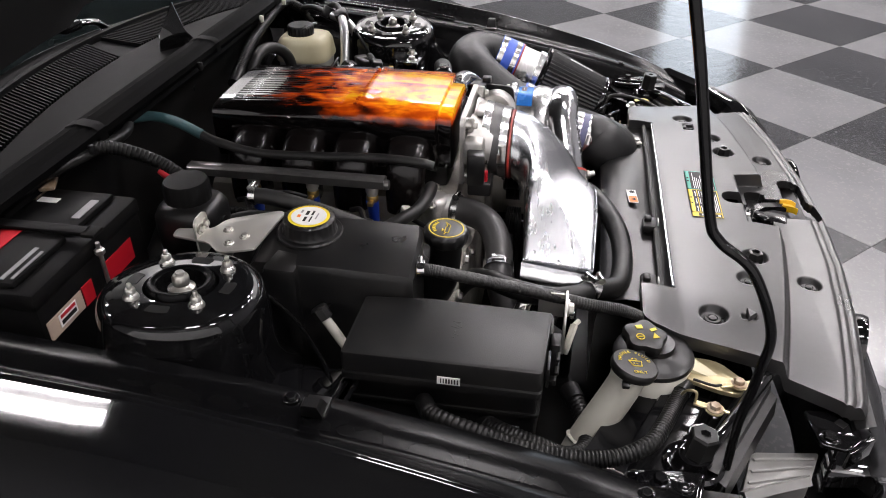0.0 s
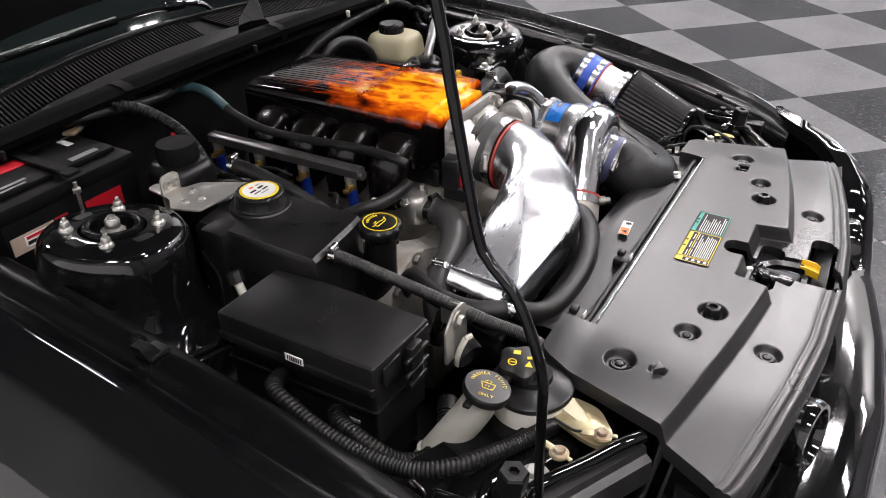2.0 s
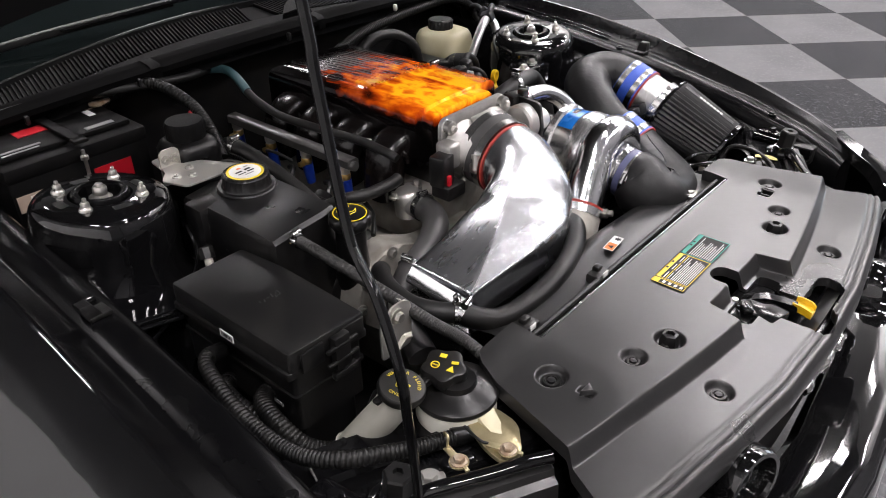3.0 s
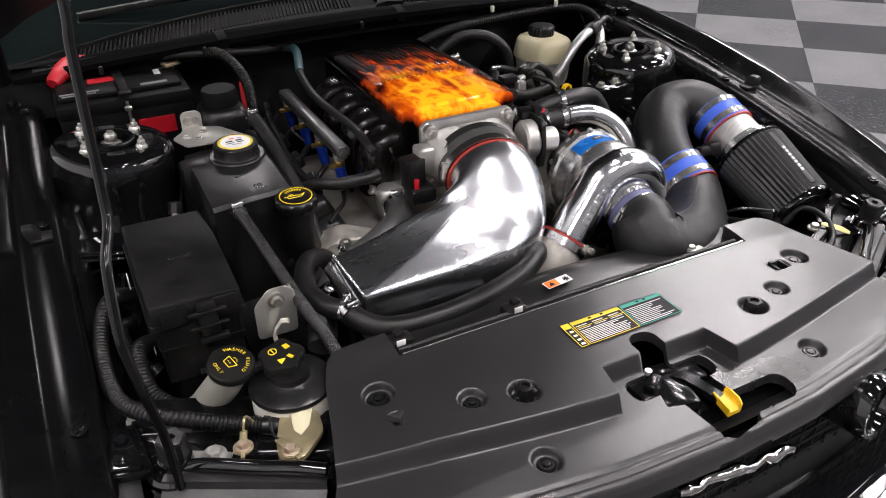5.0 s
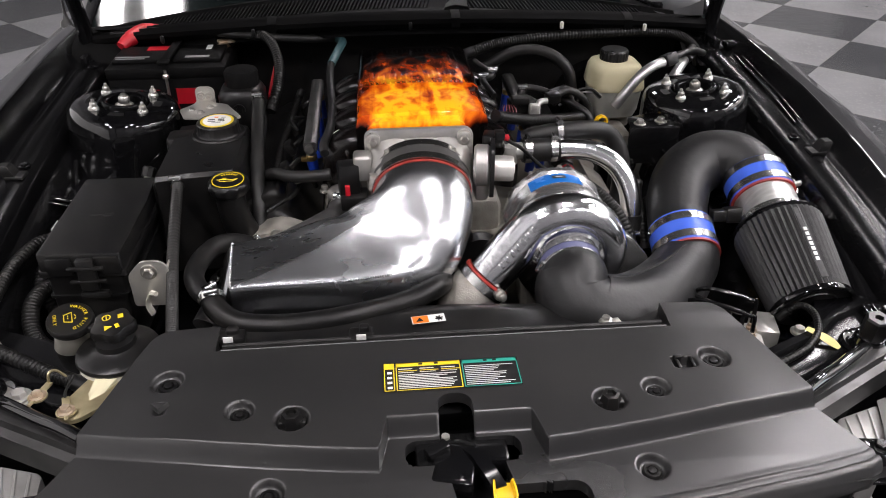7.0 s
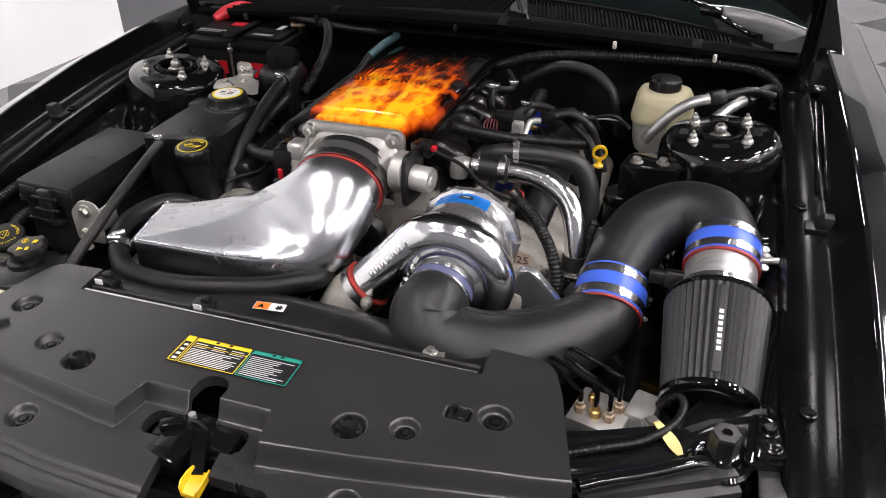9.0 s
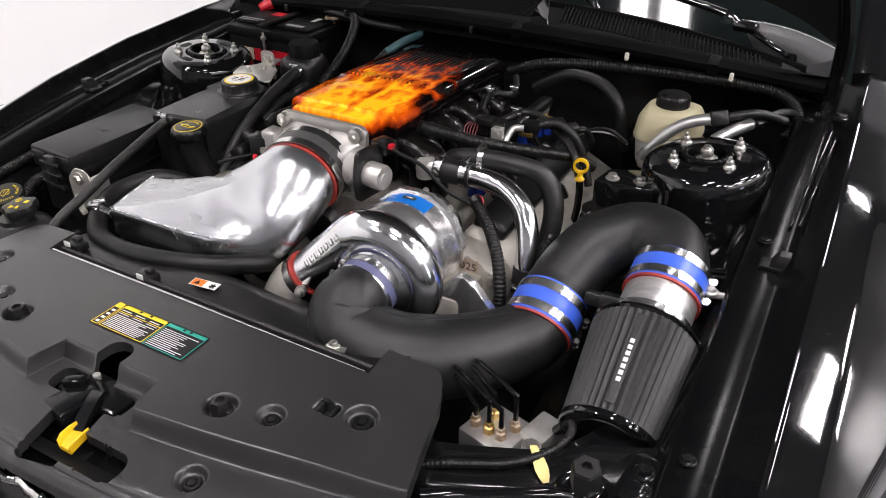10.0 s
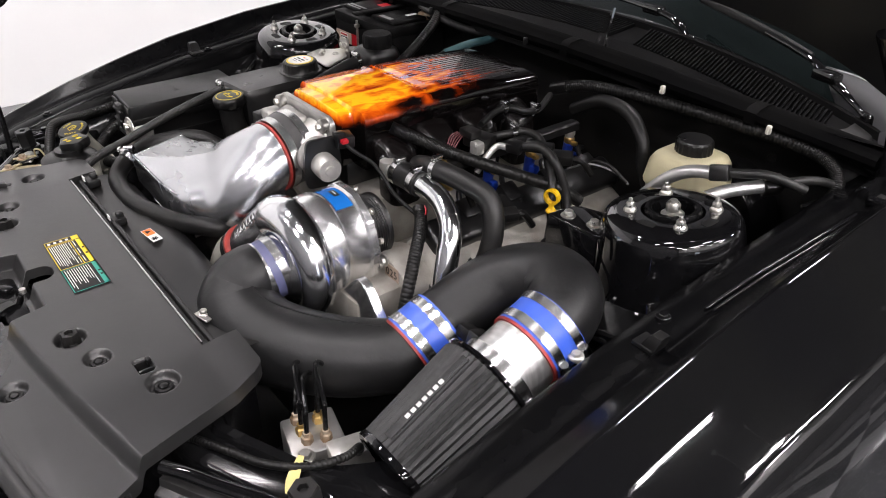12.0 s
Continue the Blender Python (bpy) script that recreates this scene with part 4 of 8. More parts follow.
def hood(car):
    """The hood, propped open over the bay."""
    ang = radians(50)
    hy, hz = 0.80, 1.075
    rings, under = [], []
    for k in range(25):
        x = -0.70 + 1.40 * k / 24
        row = []
        for j in range(15):
            t = j / 14
            d0 = 0.15 * (1 - (abs(x) / 0.7) ** 5)
            d = d0 + (1.20 - d0) * t - 0.10 * (x / 0.7) ** 2 * t
            h = 0.020 * math.cos(x * 2.0) - 0.05 * t ** 3 * 0.6 + (0.016 if abs(x) < 0.28 else 0)
            row.append(V(x * (1 - 0.10 * t * t), hy - d * math.cos(ang) + h * math.sin(ang), hz + d * math.sin(ang) + h * math.cos(ang)))
        rings.append(row)
        under.append([p - V(0, math.sin(ang), math.cos(ang)) * 0.022 for p in row])
    bm = bmesh.new()
    va = [[bm.verts.new(p) for p in r] for r in rings]
    vb = [[bm.verts.new(p) for p in r] for r in under]
    for g in (va, vb):
        for a, b in zip(g, g[1:]):
            for i in range(14):
                bm.faces.new((a[i], a[i + 1], b[i + 1], b[i]))
    for i in range(14):
        bm.faces.new((va[0][i], va[0][i + 1], vb[0][i + 1], vb[0][i]))
        bm.faces.new((va[-1][i], va[-1][i + 1], vb[-1][i + 1], vb[-1][i]))
    for i in range(24):
        bm.faces.new((va[i][0], va[i + 1][0], vb[i + 1][0], vb[i][0]))
        bm.faces.new((va[i][14], va[i + 1][14], vb[i + 1][14], vb[i][14]))
    h = part("hood", bm, M_paint, car, "gloss black hood propped open", 45)
    h.data.materials.append(M_underhood)
    for f in h.data.polygons[24 * 14:2 * 24 * 14]:
        f.material_index = 1
    for s in (-1, 1):
        bm = bmesh.new()
        tube(bm, [(s * 0.713, 0.750, 0.93), (s * 0.714, 0.752, 0.97), (s * 0.714, 0.748, 1.02), (s * 0.712, 0.725, 1.08), (s * 0.704, 0.690, 1.14), (s * 0.690, 0.655, 1.20)], 0.016, 8, flat=0.6)
        box(bm, (s * 0.712, 0.735, 0.945), (0.016, 0.08, 0.05), 0.004)
        hg = part("hinge", bm, M_bay, h, "black hood hinge")
        bm = bmesh.new()
        bolt(bm, (s * 0.704, 0.715, 0.95), 0.008, 0.008, (-s, 0, 0))
        bolt(bm, (s * 0.704, 0.755, 0.95), 0.008, 0.008, (-s, 0, 0))
        part("hinge_bolt", bm, M_bay, hg)
    bm = bmesh.new()
    P = [(-0.600, -0.232, 0.800), (-0.602, -0.230, 0.875), (-0.612, -0.232, 0.960), (-0.617, -0.230, 1.020), (-0.611, -0.200, 1.085), (-0.600, -0.165, 1.110), (-0.597, -0.150, 1.140), (-0.590, -0.120, 1.270),
         (-0.584, -0.104, 1.334), (-0.57, -0.02, 1.66), (-0.56, 0.045, 1.925)]
    tube(bm, P, 0.0055, 10, n=120)
    part("prop_rod", bm, M_bay, car, "thin black bent hood prop rod")


def wheels(car):
    for s in (-1, 1):
        w_ = thing_part("wheel", car)
        bm = bmesh.new()
        lathe(bm, [(0.23, -0.115), (0.30, -0.122), (0.325, -0.10), (0.332, 0), (0.325, 0.10), (0.30, 0.122), (0.23, 0.115)], (s * 0.775, 0.40, FLOOR + 0.335), (1, 0, 0), 48)
        part("tyre", bm, M_rubber, w_)
        bm = bmesh.new()
        lathe(bm, [(0.001, 0.06), (0.06, 0.065), (0.20, 0.04), (0.228, 0.10), (0.232, 0.0), (0.228, -0.1)], (s * 0.775, 0.40, FLOOR + 0.335), (s, 0, 0), 40)
        part("rim", bm, M_castdull, w_)


car = thing("car", (0, 0, FLOOR), "gloss black coupe with its hood propped open", "car")
for s in (-1, 1):
    fender(car, s)
    apron(car, s)
    strut_tower(car, s)
    headlamp(car, s)
flange_channel(car)
nose(car)
radiator_support(car)
bm = bmesh.new()
prism(bm, rounded([(0.405, 0.345), (0.500, 0.352), (0.520, 0.400), (0.470, 0.420), (0.415, 0.400)], 0.008, 3), 0.903, 0.909, 0.0015, pose(0, 0, 0, 0, 0, 0))
box(bm, (0.455, 0.348, 0.87), (0.10, 0.005, 0.075), 0.001)
bay_bracket = part("tower_bracket", bm, M_paint, car, "black bracket beside the strut tower")
for x, y in ((0.430, 0.365), (0.475, 0.374)):
    bm = bmesh.new()
    bolt(bm, (x, y, 0.909), 0.008, 0.009)
    part("bolt", bm, M_bolt, bay_bracket, "zinc plated bolt")
bm = bmesh.new()
prism(bm, rounded([(0.650, 0.635), (0.705, 0.635), (0.708, 0.715), (0.665, 0.710)], 0.01, 3), 0.930, 0.935, 0.0015)
hinge_plate = part("hinge_plate", bm, M_paint, car, "black hinge plate")
bm = bmesh.new()
bolt(bm, (0.691, 0.668, 0.935), 0.008, 0.007)
part("bolt", bm, M_bolt, hinge_plate, "zinc plated bolt")
cowl(car)
wiper(car, [(0.185, 0.965, 1.020), (0.150, 0.970, 1.050), (0.080, 0.978, 1.060), (-0.060, 0.990, 1.062), (-0.330, 0.985, 1.056)])
wiper(car, [(0.622, 0.873, 1.006), (0.572, 0.900, 1.022), (0.520, 0.902, 1.046), (0.469, 0.919, 1.066), (0.362, 0.955, 1.078)])
hood(car)
wheels(car)
bm = bmesh.new()
box(bm, (0, 0.25, 0.44), (1.0, 1.1, 0.04), 0.01)
part("undertray", bm, M_plastic, car)


# ---- radiator cover ----
def sd_box(x, y, cx, cy, hx, hy, r):
    dx, dy = abs(x - cx) - hx + r, abs(y - cy) - hy + r
    return math.hypot(max(dx, 0), max(dy, 0)) + min(max(dx, dy), 0) - r


def latch_hole(x, y):
    """Signed distance to the opening round the hood latch."""
    # a turned channel for the release lever
    c, s = math.cos(radians(-10)), math.sin(radians(-10))
    u, v = (x - 0.02) * c - (y + 0.40) * s, (x - 0.02) * s + (y + 0.40) * c
    return min(sd_box(x, y, -0.004, -0.325, 0.021, 0.032, 0.018), sd_box(x, y, 0.001, -0.363, 0.068, 0.019, 0.015), sd_box(u, v, -0.004, -0.020, 0.034, 0.052, 0.016),
               sd_box(x, y, 0.066, -0.436, 0.070, 0.021, 0.018))


CLIPS = [(-0.357, -0.238, 0.019), (-0.260, -0.300, 0.016), (0.247, -0.304, 0.016), (0.341, -0.254, 0.019), (-0.219, -0.403, 0.017), (0.213, -0.404, 0.017)]
STUDS = [(-0.197, -0.319), (0.184, -0.320)]


def cover_side(y):
    return float(np.interp(y, (-0.50, -0.405, -0.322, -0.14), (0.500, 0.480, 0.444, 0.395)))


def cover_front(x):
    return float(np.interp(abs(x), (0, 0.15, 0.28, 0.40, 0.47, 0.50), (-0.482, -0.476, -0.460, -0.440, -0.425, -0.41)))


def step_edge(ax):
    """Foot of the upper deck: it steps forward beside the latch bay."""
    edge = -0.383 + 0.064 * (ax / 0.44) ** 1.5
    if ax < 0.096:
        k = min(1.0, max(0.0, (ax - 0.086) / 0.010))
        edge = -0.328 * (1 - k) + edge * k
    return edge


def cover_z(x, y):
    ax = abs(x)
    edge = step_edge(ax)
    up = ss(edge - 0.0115, edge + 0.0035, y)
    deck = 0.8455 + 0.004 * ss(-0.20, -0.15, y) - 0.006 * ss(0.30, 0.44, ax)
    low = 0.8190 + 0.10 * (y + 0.40) * (1 if y < -0.40 else 0.3) - 0.006 * ss(0.30, 0.48, ax)
    z = low + (deck - low) * up
    # two shallow grooves along the front lip
    f = y - cover_front(x)
    z -= 0.0030 * math.exp(-((f - 0.016) / 0.0024) ** 2) + 0.0022 * math.exp(-((f - 0.027) / 0.0022) ** 2)
    z -= 0.012 * ss(0.009, -0.002, f)
    for cx, cy, r in CLIPS:
        d = math.hypot(x - cx, y - cy)
        if d < r + 0.006:
            z -= 0.011 * ss(r + 0.002, r - 0.003, d)
    for cx, cy in STUDS:
        d = math.hypot(x - cx, y - cy)
        if d < 0.03:
            z -= 0.012 * ss(0.021, 0.016, d)
    d = sd_box(x, y, 0.298, -0.262, 0.015, 0.010, 0.004)
    z -= 0.014 * ss(0.001, -0.003, d)
    d = sd_box(x, y, -0.355, -0.287, 0.006, 0.011, 0.003)
    z -= 0.006 * ss(0.001, -0.003, d)
    return z


def radiator_cover():
    root = thing("radiator_cover", (0, -0.3, 0.80), "satin black plastic radiator cover with clip recesses", "radiator cover")
    bm = bmesh.new()
    cell = 0.0022
    cols = [k * cell for k in range(0, int(0.3075 / cell) + 1)]
    outer = 66
    xs = [("in", -c) for c in reversed(cols[1:])] + [("in", c) for c in cols]
    xs = [("out", -1 + k / outer) for k in range(outer)] + xs + [("out", (k + 1) / outer) for k in range(outer)]
    grid = []
    e = cols[-1]

    def rows_at(x):
        # rows follow the step and the curved front lip
        E, F = step_edge(abs(x)), cover_front(x)
        r = [-0.139 - 0.049 * k / 12 for k in range(12)]
        r += [-0.188 + (E + 0.005 + 0.188) * k / 88 for k in range(88)]
        r += [E + q for q in (0.005, 0.0034, 0.0022, 0.0012, 0.0, -0.0012, -0.0024, -0.0036, -0.0048, -0.006, -0.0072, -0.0084, -0.0096, -0.011, -0.0125)]
        a0, a1 = E - 0.0145, F + 0.034
        r += [a0 + (a1 - a0) * k / 34 for k in range(34)]
        r += [F + q for q in (0.034, 0.0305, 0.0287, 0.027, 0.0253, 0.0235, 0.0200, 0.0178, 0.016, 0.0142, 0.012, 0.0095, 0.007, 0.0045, 0.002, 0.0)]
        return r
    ny = len(rows_at(0)) - 1
    cols_y = [rows_at(q if kind == "in" else math.copysign(e + (0.445 - e) * abs(q), q)) for kind, q in xs]
    for j in range(ny + 1):
        row = []
        for (kind, q), ry in zip(xs, cols_y):
            x, y = q, ry[j]
            if kind == "out":
                x = math.copysign(e + (cover_side(y) - e) * abs(q), q)
                y = rows_at(x)[j]
                # rounded tab corners
                y -= 0.018 * max(0.0, abs(q) - 0.75) ** 2 * 16 * max(0, 1 - j / 12)
            row.append((x, y))
        grid.append(row)
    verts = [[None] * len(xs) for _ in grid]

    def vert(j, i):
        if verts[j][i] is None:
            x, y = grid[j][i]
            d = latch_hole(x, y)
            if abs(d) < cell * 0.75:
                g = 1e-4
                gx, gy = (latch_hole(x + g, y) - d) / g, (latch_hole(x, y + g) - d) / g
                n = math.hypot(gx, gy) or 1
                x, y = x - d * gx / n, y - d * gy / n
            verts[j][i] = bm.verts.new((x, y, cover_z(x, y)))
        return verts[j][i]
    for j in range(ny):
        for i in range(len(xs) - 1):
            cx = sum(grid[a][b][0] for a in (j, j + 1) for b in (i, i + 1)) / 4
            cy = sum(grid[a][b][1] for a in (j, j + 1) for b in (i, i + 1)) / 4
            if abs(cx) < e and cy > -0.1881:
                continue
            if latch_hole(cx, cy) < 0:
                continue
            bm.faces.new((vert(j, i), vert(j + 1, i), vert(j + 1, i + 1), vert(j, i + 1)))
    edges = [q for q in bm.edges if q.is_boundary]
    out = bmesh.ops.extrude_edge_only(bm, edges=edges)["geom"]
    moved = [g for g in out if isinstance(g, bmesh.types.BMVert)]
    for v in moved:
        d = latch_hole(v.co.x, v.co.y)
        v.co.z -= 0.016 if d < 0.02 else 0.022
    panel = part("panel", bm, M_cover, root, "satin black moulded panel", 70)
    # push clips
    for cx, cy, r in CLIPS:
        bm = bmesh.new()
        z = cover_z(cx, cy)
        lathe(bm, [(r * 0.66, -0.004), (r * 0.66, 0.002), (r * 0.58, 0.004), (r * 0.40, 0.004), (r * 0.36, 0.0022), (r * 0.30, 0.0022), (r * 0.28, 0.005), (0.001, 0.0055)], (cx, cy, z), seg=24)
        part("push_clip", bm, M_plastic, root, "black push clip")
    for cx, cy in STUDS:
        bm = bmesh.new()
        z = cover_z(cx, cy)
        lathe(bm, [(0.013, -0.004), (0.013, 0.010), (0.011, 0.020), (0.0065, 0.021), (0.0055, 0.016), (0.001, 0.016)], (cx, cy, z), seg=6)
        box(bm, (cx, cy, z + 0.004), (0.034, 0.010, 0.010), 0.002)
        part("bumper_stud", bm, M_plastic, root, "black six-sided bumper stud")
    bm = bmesh.new()
    box(bm, (0.289, -0.262, 0.838), (0.004, 0.020, 0.016), 0.001)
    box(bm, (0.308, -0.262, 0.838), (0.004, 0.020, 0.016), 0.001)
    box(bm, (0.291, -0.254, 0.845), (0.010, 0.006, 0.008), 0.001)
    part("snap_slot", bm, M_plastic, root)
    bm = bmesh.new()
    prism(bm, [(-0.366, -0.284), (-0.344, -0.284), (-0.354, -0.296)], 0.843, 0.8515, 0.002)
    part("moulded_arrow", bm, M_cover, root)
    # bright bead along the rear lip
    bm = bmesh.new()
    tube(bm, [(-0.300, -0.1855, 0.8455), (0, -0.1855, 0.8465), (0.300, -0.1855, 0.8455)], 0.0016, 6)
    part("lip_trim", bm, M_band, root, "thin bright lip trim")
    return root


def sheet(parent, name, cx, cy, w, h, zf, material_, lift=0.0006, label="", turn=0.0):
    """A thin print lying on a sloping surface zf(x, y)."""
    bm = bmesh.new()
    c, s = math.cos(radians(turn)), math.sin(radians(turn))
    rows = []
    for j in range(3):
        row = []
        for i in range(4):
            u, v = (i / 3 - 0.5) * w, (j / 2 - 0.5) * h
            x, y = cx + u * c - v * s, cy + u * s + v * c
            row.append(V(x, y, zf(x, y) + lift))
        rows.append(row)
    skin(bm, rows, closed=False)
    return part(name, bm, material_, parent, label, 0)


def caution_label():
    z = lambda x, y: 0.8455 + 0.0035
    root = thing("caution_label", (0, -0.258, 0.846), "yellow and green service label on the radiator cover", "label")
    # seats on the cover's deck
    zf = lambda x, y: 0.8465
    cx, cy, W, H = -0.0025, -0.260, 0.172, 0.053
    sheet(root, "backing", cx, cy, W, H, zf, M_ink, 0.0004, "black label backing")
    x0, y0 = cx - W / 2, cy - H / 2

    def bar(u, v, w_, h_, mat, name="print_bar", lift=0.0009):
        sheet(root, name, x0 + u + w_ / 2, y0 + v + h_ / 2, w_, h_, zf, mat, lift)
    for u, w_, mat in ((0.001, 0.013, M_yellow), (0.016, 0.082, M_yellow), (0.100, 0.071, M_green)):
        bar(u, 0.001, w_, 0.0012, mat)
        bar(u, H - 0.0022, w_, 0.0012, mat)
        bar(u, 0.001, 0.0012, H - 0.002, mat)
        bar(u + w_ - 0.0012, 0.001, 0.0012, H - 0.002, mat)
    bar(0.016, 0.0445, 0.082, 0.0075, M_yellow)
    bar(0.100, 0.0445, 0.071, 0.0075, M_green)
    bar(0.002, 0.041, 0.011, 0.010, M_yellow)
    rnd = random.Random(5)
    for k in range(3):
        bar(0.019 + 0.027 * k, 0.036, 0.024, 0.0012, M_yellow)
        bar(0.019 + 0.027 * k, 0.0395, 0.018, 0.0014, M_label)
        bar(0.019 + 0.027 * k, 0.0330, 0.020, 0.0010, M_label)
    for k in range(9):
        bar(0.019, 0.0045 + 0.003 * k, 0.050 + 0.024 * rnd.random(), 0.0011, M_label)
    for k in range(11):
        bar(0.103, 0.0045 + 0.0034 * k, 0.036 + 0.028 * rnd.random(), 0.0011, M_label)
    for k in range(4):
        bar(0.005, 0.005 + 0.009 * k, 0.006, 0.004, M_label)
    for k in range(2):
        bar(0.045 + 0.02 * k, 0.0465, 0.005, 0.0035, M_ink, lift=0.0013)
        bar(0.128 + 0.012 * k, 0.0465, 0.005, 0.0035, M_ink, lift=0.0013)


def hood_latch():
    root = thing("hood_latch", (0, -0.37, 0.79), "black hood latch with a yellow release tab", "hood latch")
    bm = bmesh.new()
    box(bm, (0.0, -0.352, 0.800), (0.110, 0.050, 0.030), 0.006)
    box(bm, (-0.012, -0.380, 0.806), (0.050, 0.060, 0.028), 0.005, pose(0, 0, 0, 0, 0, -12))
    box(bm, (-0.030, -0.362, 0.822), (0.030, 0.016, 0.014), 0.004, pose(0, 0, 0, 0, 0, 30))
    part("latch_body", bm, M_bay, root)
    bm = bmesh.new()
    tube(bm, [(-0.022, -0.345, 0.812), (-0.002, -0.348, 0.818), (0.016, -0.356, 0.816)], 0.005, 8)
    part("striker_hook", bm, M_bay, root, "black hook")
    bm = bmesh.new()
    cyl(bm, (-0.018, -0.340, 0.806), (-0.018, -0.340, 0.822), 0.005, seg=10)
    part("hook_pin", bm, M_steel, root, "worn steel pin")
    bm = bmesh.new()
    skin(bm, [[V(x + dx, y + dx * 0.3, z + dz) for dx, dz in ((-0.0085, -0.004), (-0.0078, 0.004), (0.0078, 0.004), (0.0085, -0.004))] for x, y, z in ((0.006, -0.356, 0.816), (0.016, -0.372, 0.820), (0.028, -0.398, 0.816), (0.036, -0.415, 0.811))])
    lever = part("release_lever", bm, M_bay, root)
    bm = bmesh.new()
    skin(bm, [[V(0.040 + 0.76 * x * c, -0.423 + 0.85 * y, 0.808 + z + up) for x, z in ((-0.018, 0.010), (-0.015, 0.010), (-0.012, 0.003), (0.012, 0.003), (0.015, 0.010), (0.018, 0.010), (0.016, -0.003), (-0.016, -0.003))] for y, c, up in ((0.017, 0.85, 0.002), (0.006, 0.95, 0.002), (-0.008, 1.0, 0.0), (-0.017, 0.85, -0.004))])
    part("release_tab", bm, M_yellowplastic, lever, "yellow plastic release tab")
    bm = bmesh.new()
    box(bm, (0.03, -0.40, 0.775), (0.34, 0.13, 0.008), 0.002)
    part("mounting_plate", bm, M_bay, root)


# ---- supercharger and its pipework ----
def charge_duct():
    root = thing("charge_duct", (-0.2, 0, 0.80), "polished aluminium charge air duct, round mouth to flat box", "air duct")
    # stations from the round mouth to the flat end: inner top, outer top, inner and outer bottom z, squareness, ridge place and rise
    S = [((-0.091, 0.082, 0.980), (0.061, 0.082, 0.980), 0.868, 0.868, 2.0, 0.50, 0), ((-0.098, 0.066, 0.975), (0.062, 0.050, 0.968), 0.855, 0.850, 2.1, 0.46, 0), ((-0.112, 0.056, 0.964), (0.052, 0.014, 0.945), 0.840, 0.830, 2.3, 0.42, 0.005),
         ((-0.135, 0.052, 0.945), (0.028, -0.022, 0.915), 0.830, 0.812, 2.8, 0.38, 0.015), ((-0.168, 0.049, 0.922), (-0.012, -0.047, 0.885), 0.820, 0.806, 3.4, 0.365, 0.024), ((-0.205, 0.045, 0.903), (-0.067, -0.068, 0.873), 0.812, 0.806, 9.0, 0.40, 0.029),
         ((-0.245, 0.042, 0.889), (-0.140, -0.071, 0.868), 0.808, 0.806, 14, 0.535, 0.027), ((-0.280, 0.040, 0.881), (-0.220, -0.069, 0.865), 0.806, 0.806, 14, 0.723, 0.018), ((-0.312, 0.039, 0.876), (-0.303, -0.067, 0.862), 0.806, 0.806, 16, 0.97, 0.001)]
    K = np.array([[*I, *O, *rest] for I, O, *rest in S])
    rings = []
    steps, n = 60, 20
    for q in range(steps + 1):
        s = q / steps * (len(K) - 1)
        k = min(int(s), len(K) - 2)
        t = s - k
        a, b, c, d = K[max(k - 1, 0)], K[k], K[k + 1], K[min(k + 2, len(K) - 1)]
        row = 0.5 * (2 * b + (c - a) * t + (2 * a - 5 * b + 4 * c - d) * t * t + (3 * b - a - 3 * c + d) * t ** 3)
        It, Ot, zi, zo, p, ridge, rise = Vector(row[0:3]), Vector(row[3:6]), *row[6:11]
        Ib, Ob = V(It.x, It.y, zi), V(Ot.x, Ot.y, zo)
        us = [ridge * (1 - math.cos(math.pi / 2 * m / n)) for m in range(n)] + [1 - (1 - ridge) * (1 - math.cos(math.pi / 2 * (1 - m / n))) for m in range(n)]
        ring = []
        for side in (1, -1):
            for u in (us if side > 0 else [1.0] + us[:0:-1]):
                v = 0.5 + side * 0.5 * (max(0.0, 1 - abs(2 * u - 1) ** p)) ** (1 / p)
                pt = Ib.lerp(Ob, u).lerp(It.lerp(Ot, u), v)
                if side > 0:
                    pt.z += 0.34 * rise * (u / ridge if u < ridge else (1 - u) / (1 - ridge)) * max(0.0, 2 * v - 1)
                ring.append(pt)
        rings.append(ring)
    bm = bmesh.new()
    skin(bm, rings)
    body = part("duct_body", bm, M_duct, root, "polished welded aluminium", 26)
    # the flat top panel behind the ridge is only brushed
    body.data.materials.append(M_ductpanel)
    around = len(rings[0])
    for f in body.data.polygons[:around * steps]:
        if f.index // around > 24 and f.index % around < n:
            f.material_index = 1
    bm = bmesh.new()
    for pts in ([(-0.303, -0.066, 0.862), (-0.22, -0.068, 0.8645), (-0.14, -0.070, 0.8675), (-0.072, -0.067, 0.8725)], [(-0.303, -0.066, 0.861), (-0.308, -0.014, 0.868), (-0.312, 0.038, 0.874)],
                [(-0.313, 0.038, 0.815), (-0.309, -0.012, 0.812), (-0.304, -0.066, 0.810)]):
        tube(bm, pts, 0.0026, 8, rib=0.0011, pitch=0.004)
    part("weld_bead", bm, M_duct, body, "stacked weld bead")
    bm = bmesh.new()
    skin(bm, [[V(-0.313 + a, y, zt + b) for a, b in ((0.004, -0.004), (0.0, 0.0), (-0.014, -0.015), (-0.015, -0.019), (-0.010, -0.021), (0.004, -0.010))] for y, zt in ((0.040, 0.870), (-0.014, 0.863), (-0.068, 0.857))])
    part("end_flange", bm, M_polish, body, "polished end flange", 30)
    bm = bmesh.new()
    cyl(bm, (-0.068, -0.050, 0.858), (-0.057, -0.057, 0.858), 0.006, seg=10)
    bolt(bm, (-0.057, -0.057, 0.858), 0.007, 0.008, (0.8, -0.6, 0))
    part("bung_bolt", bm, M_bolt, body)
    # lower tank and outlet bend below the box end
    bm = bmesh.new()
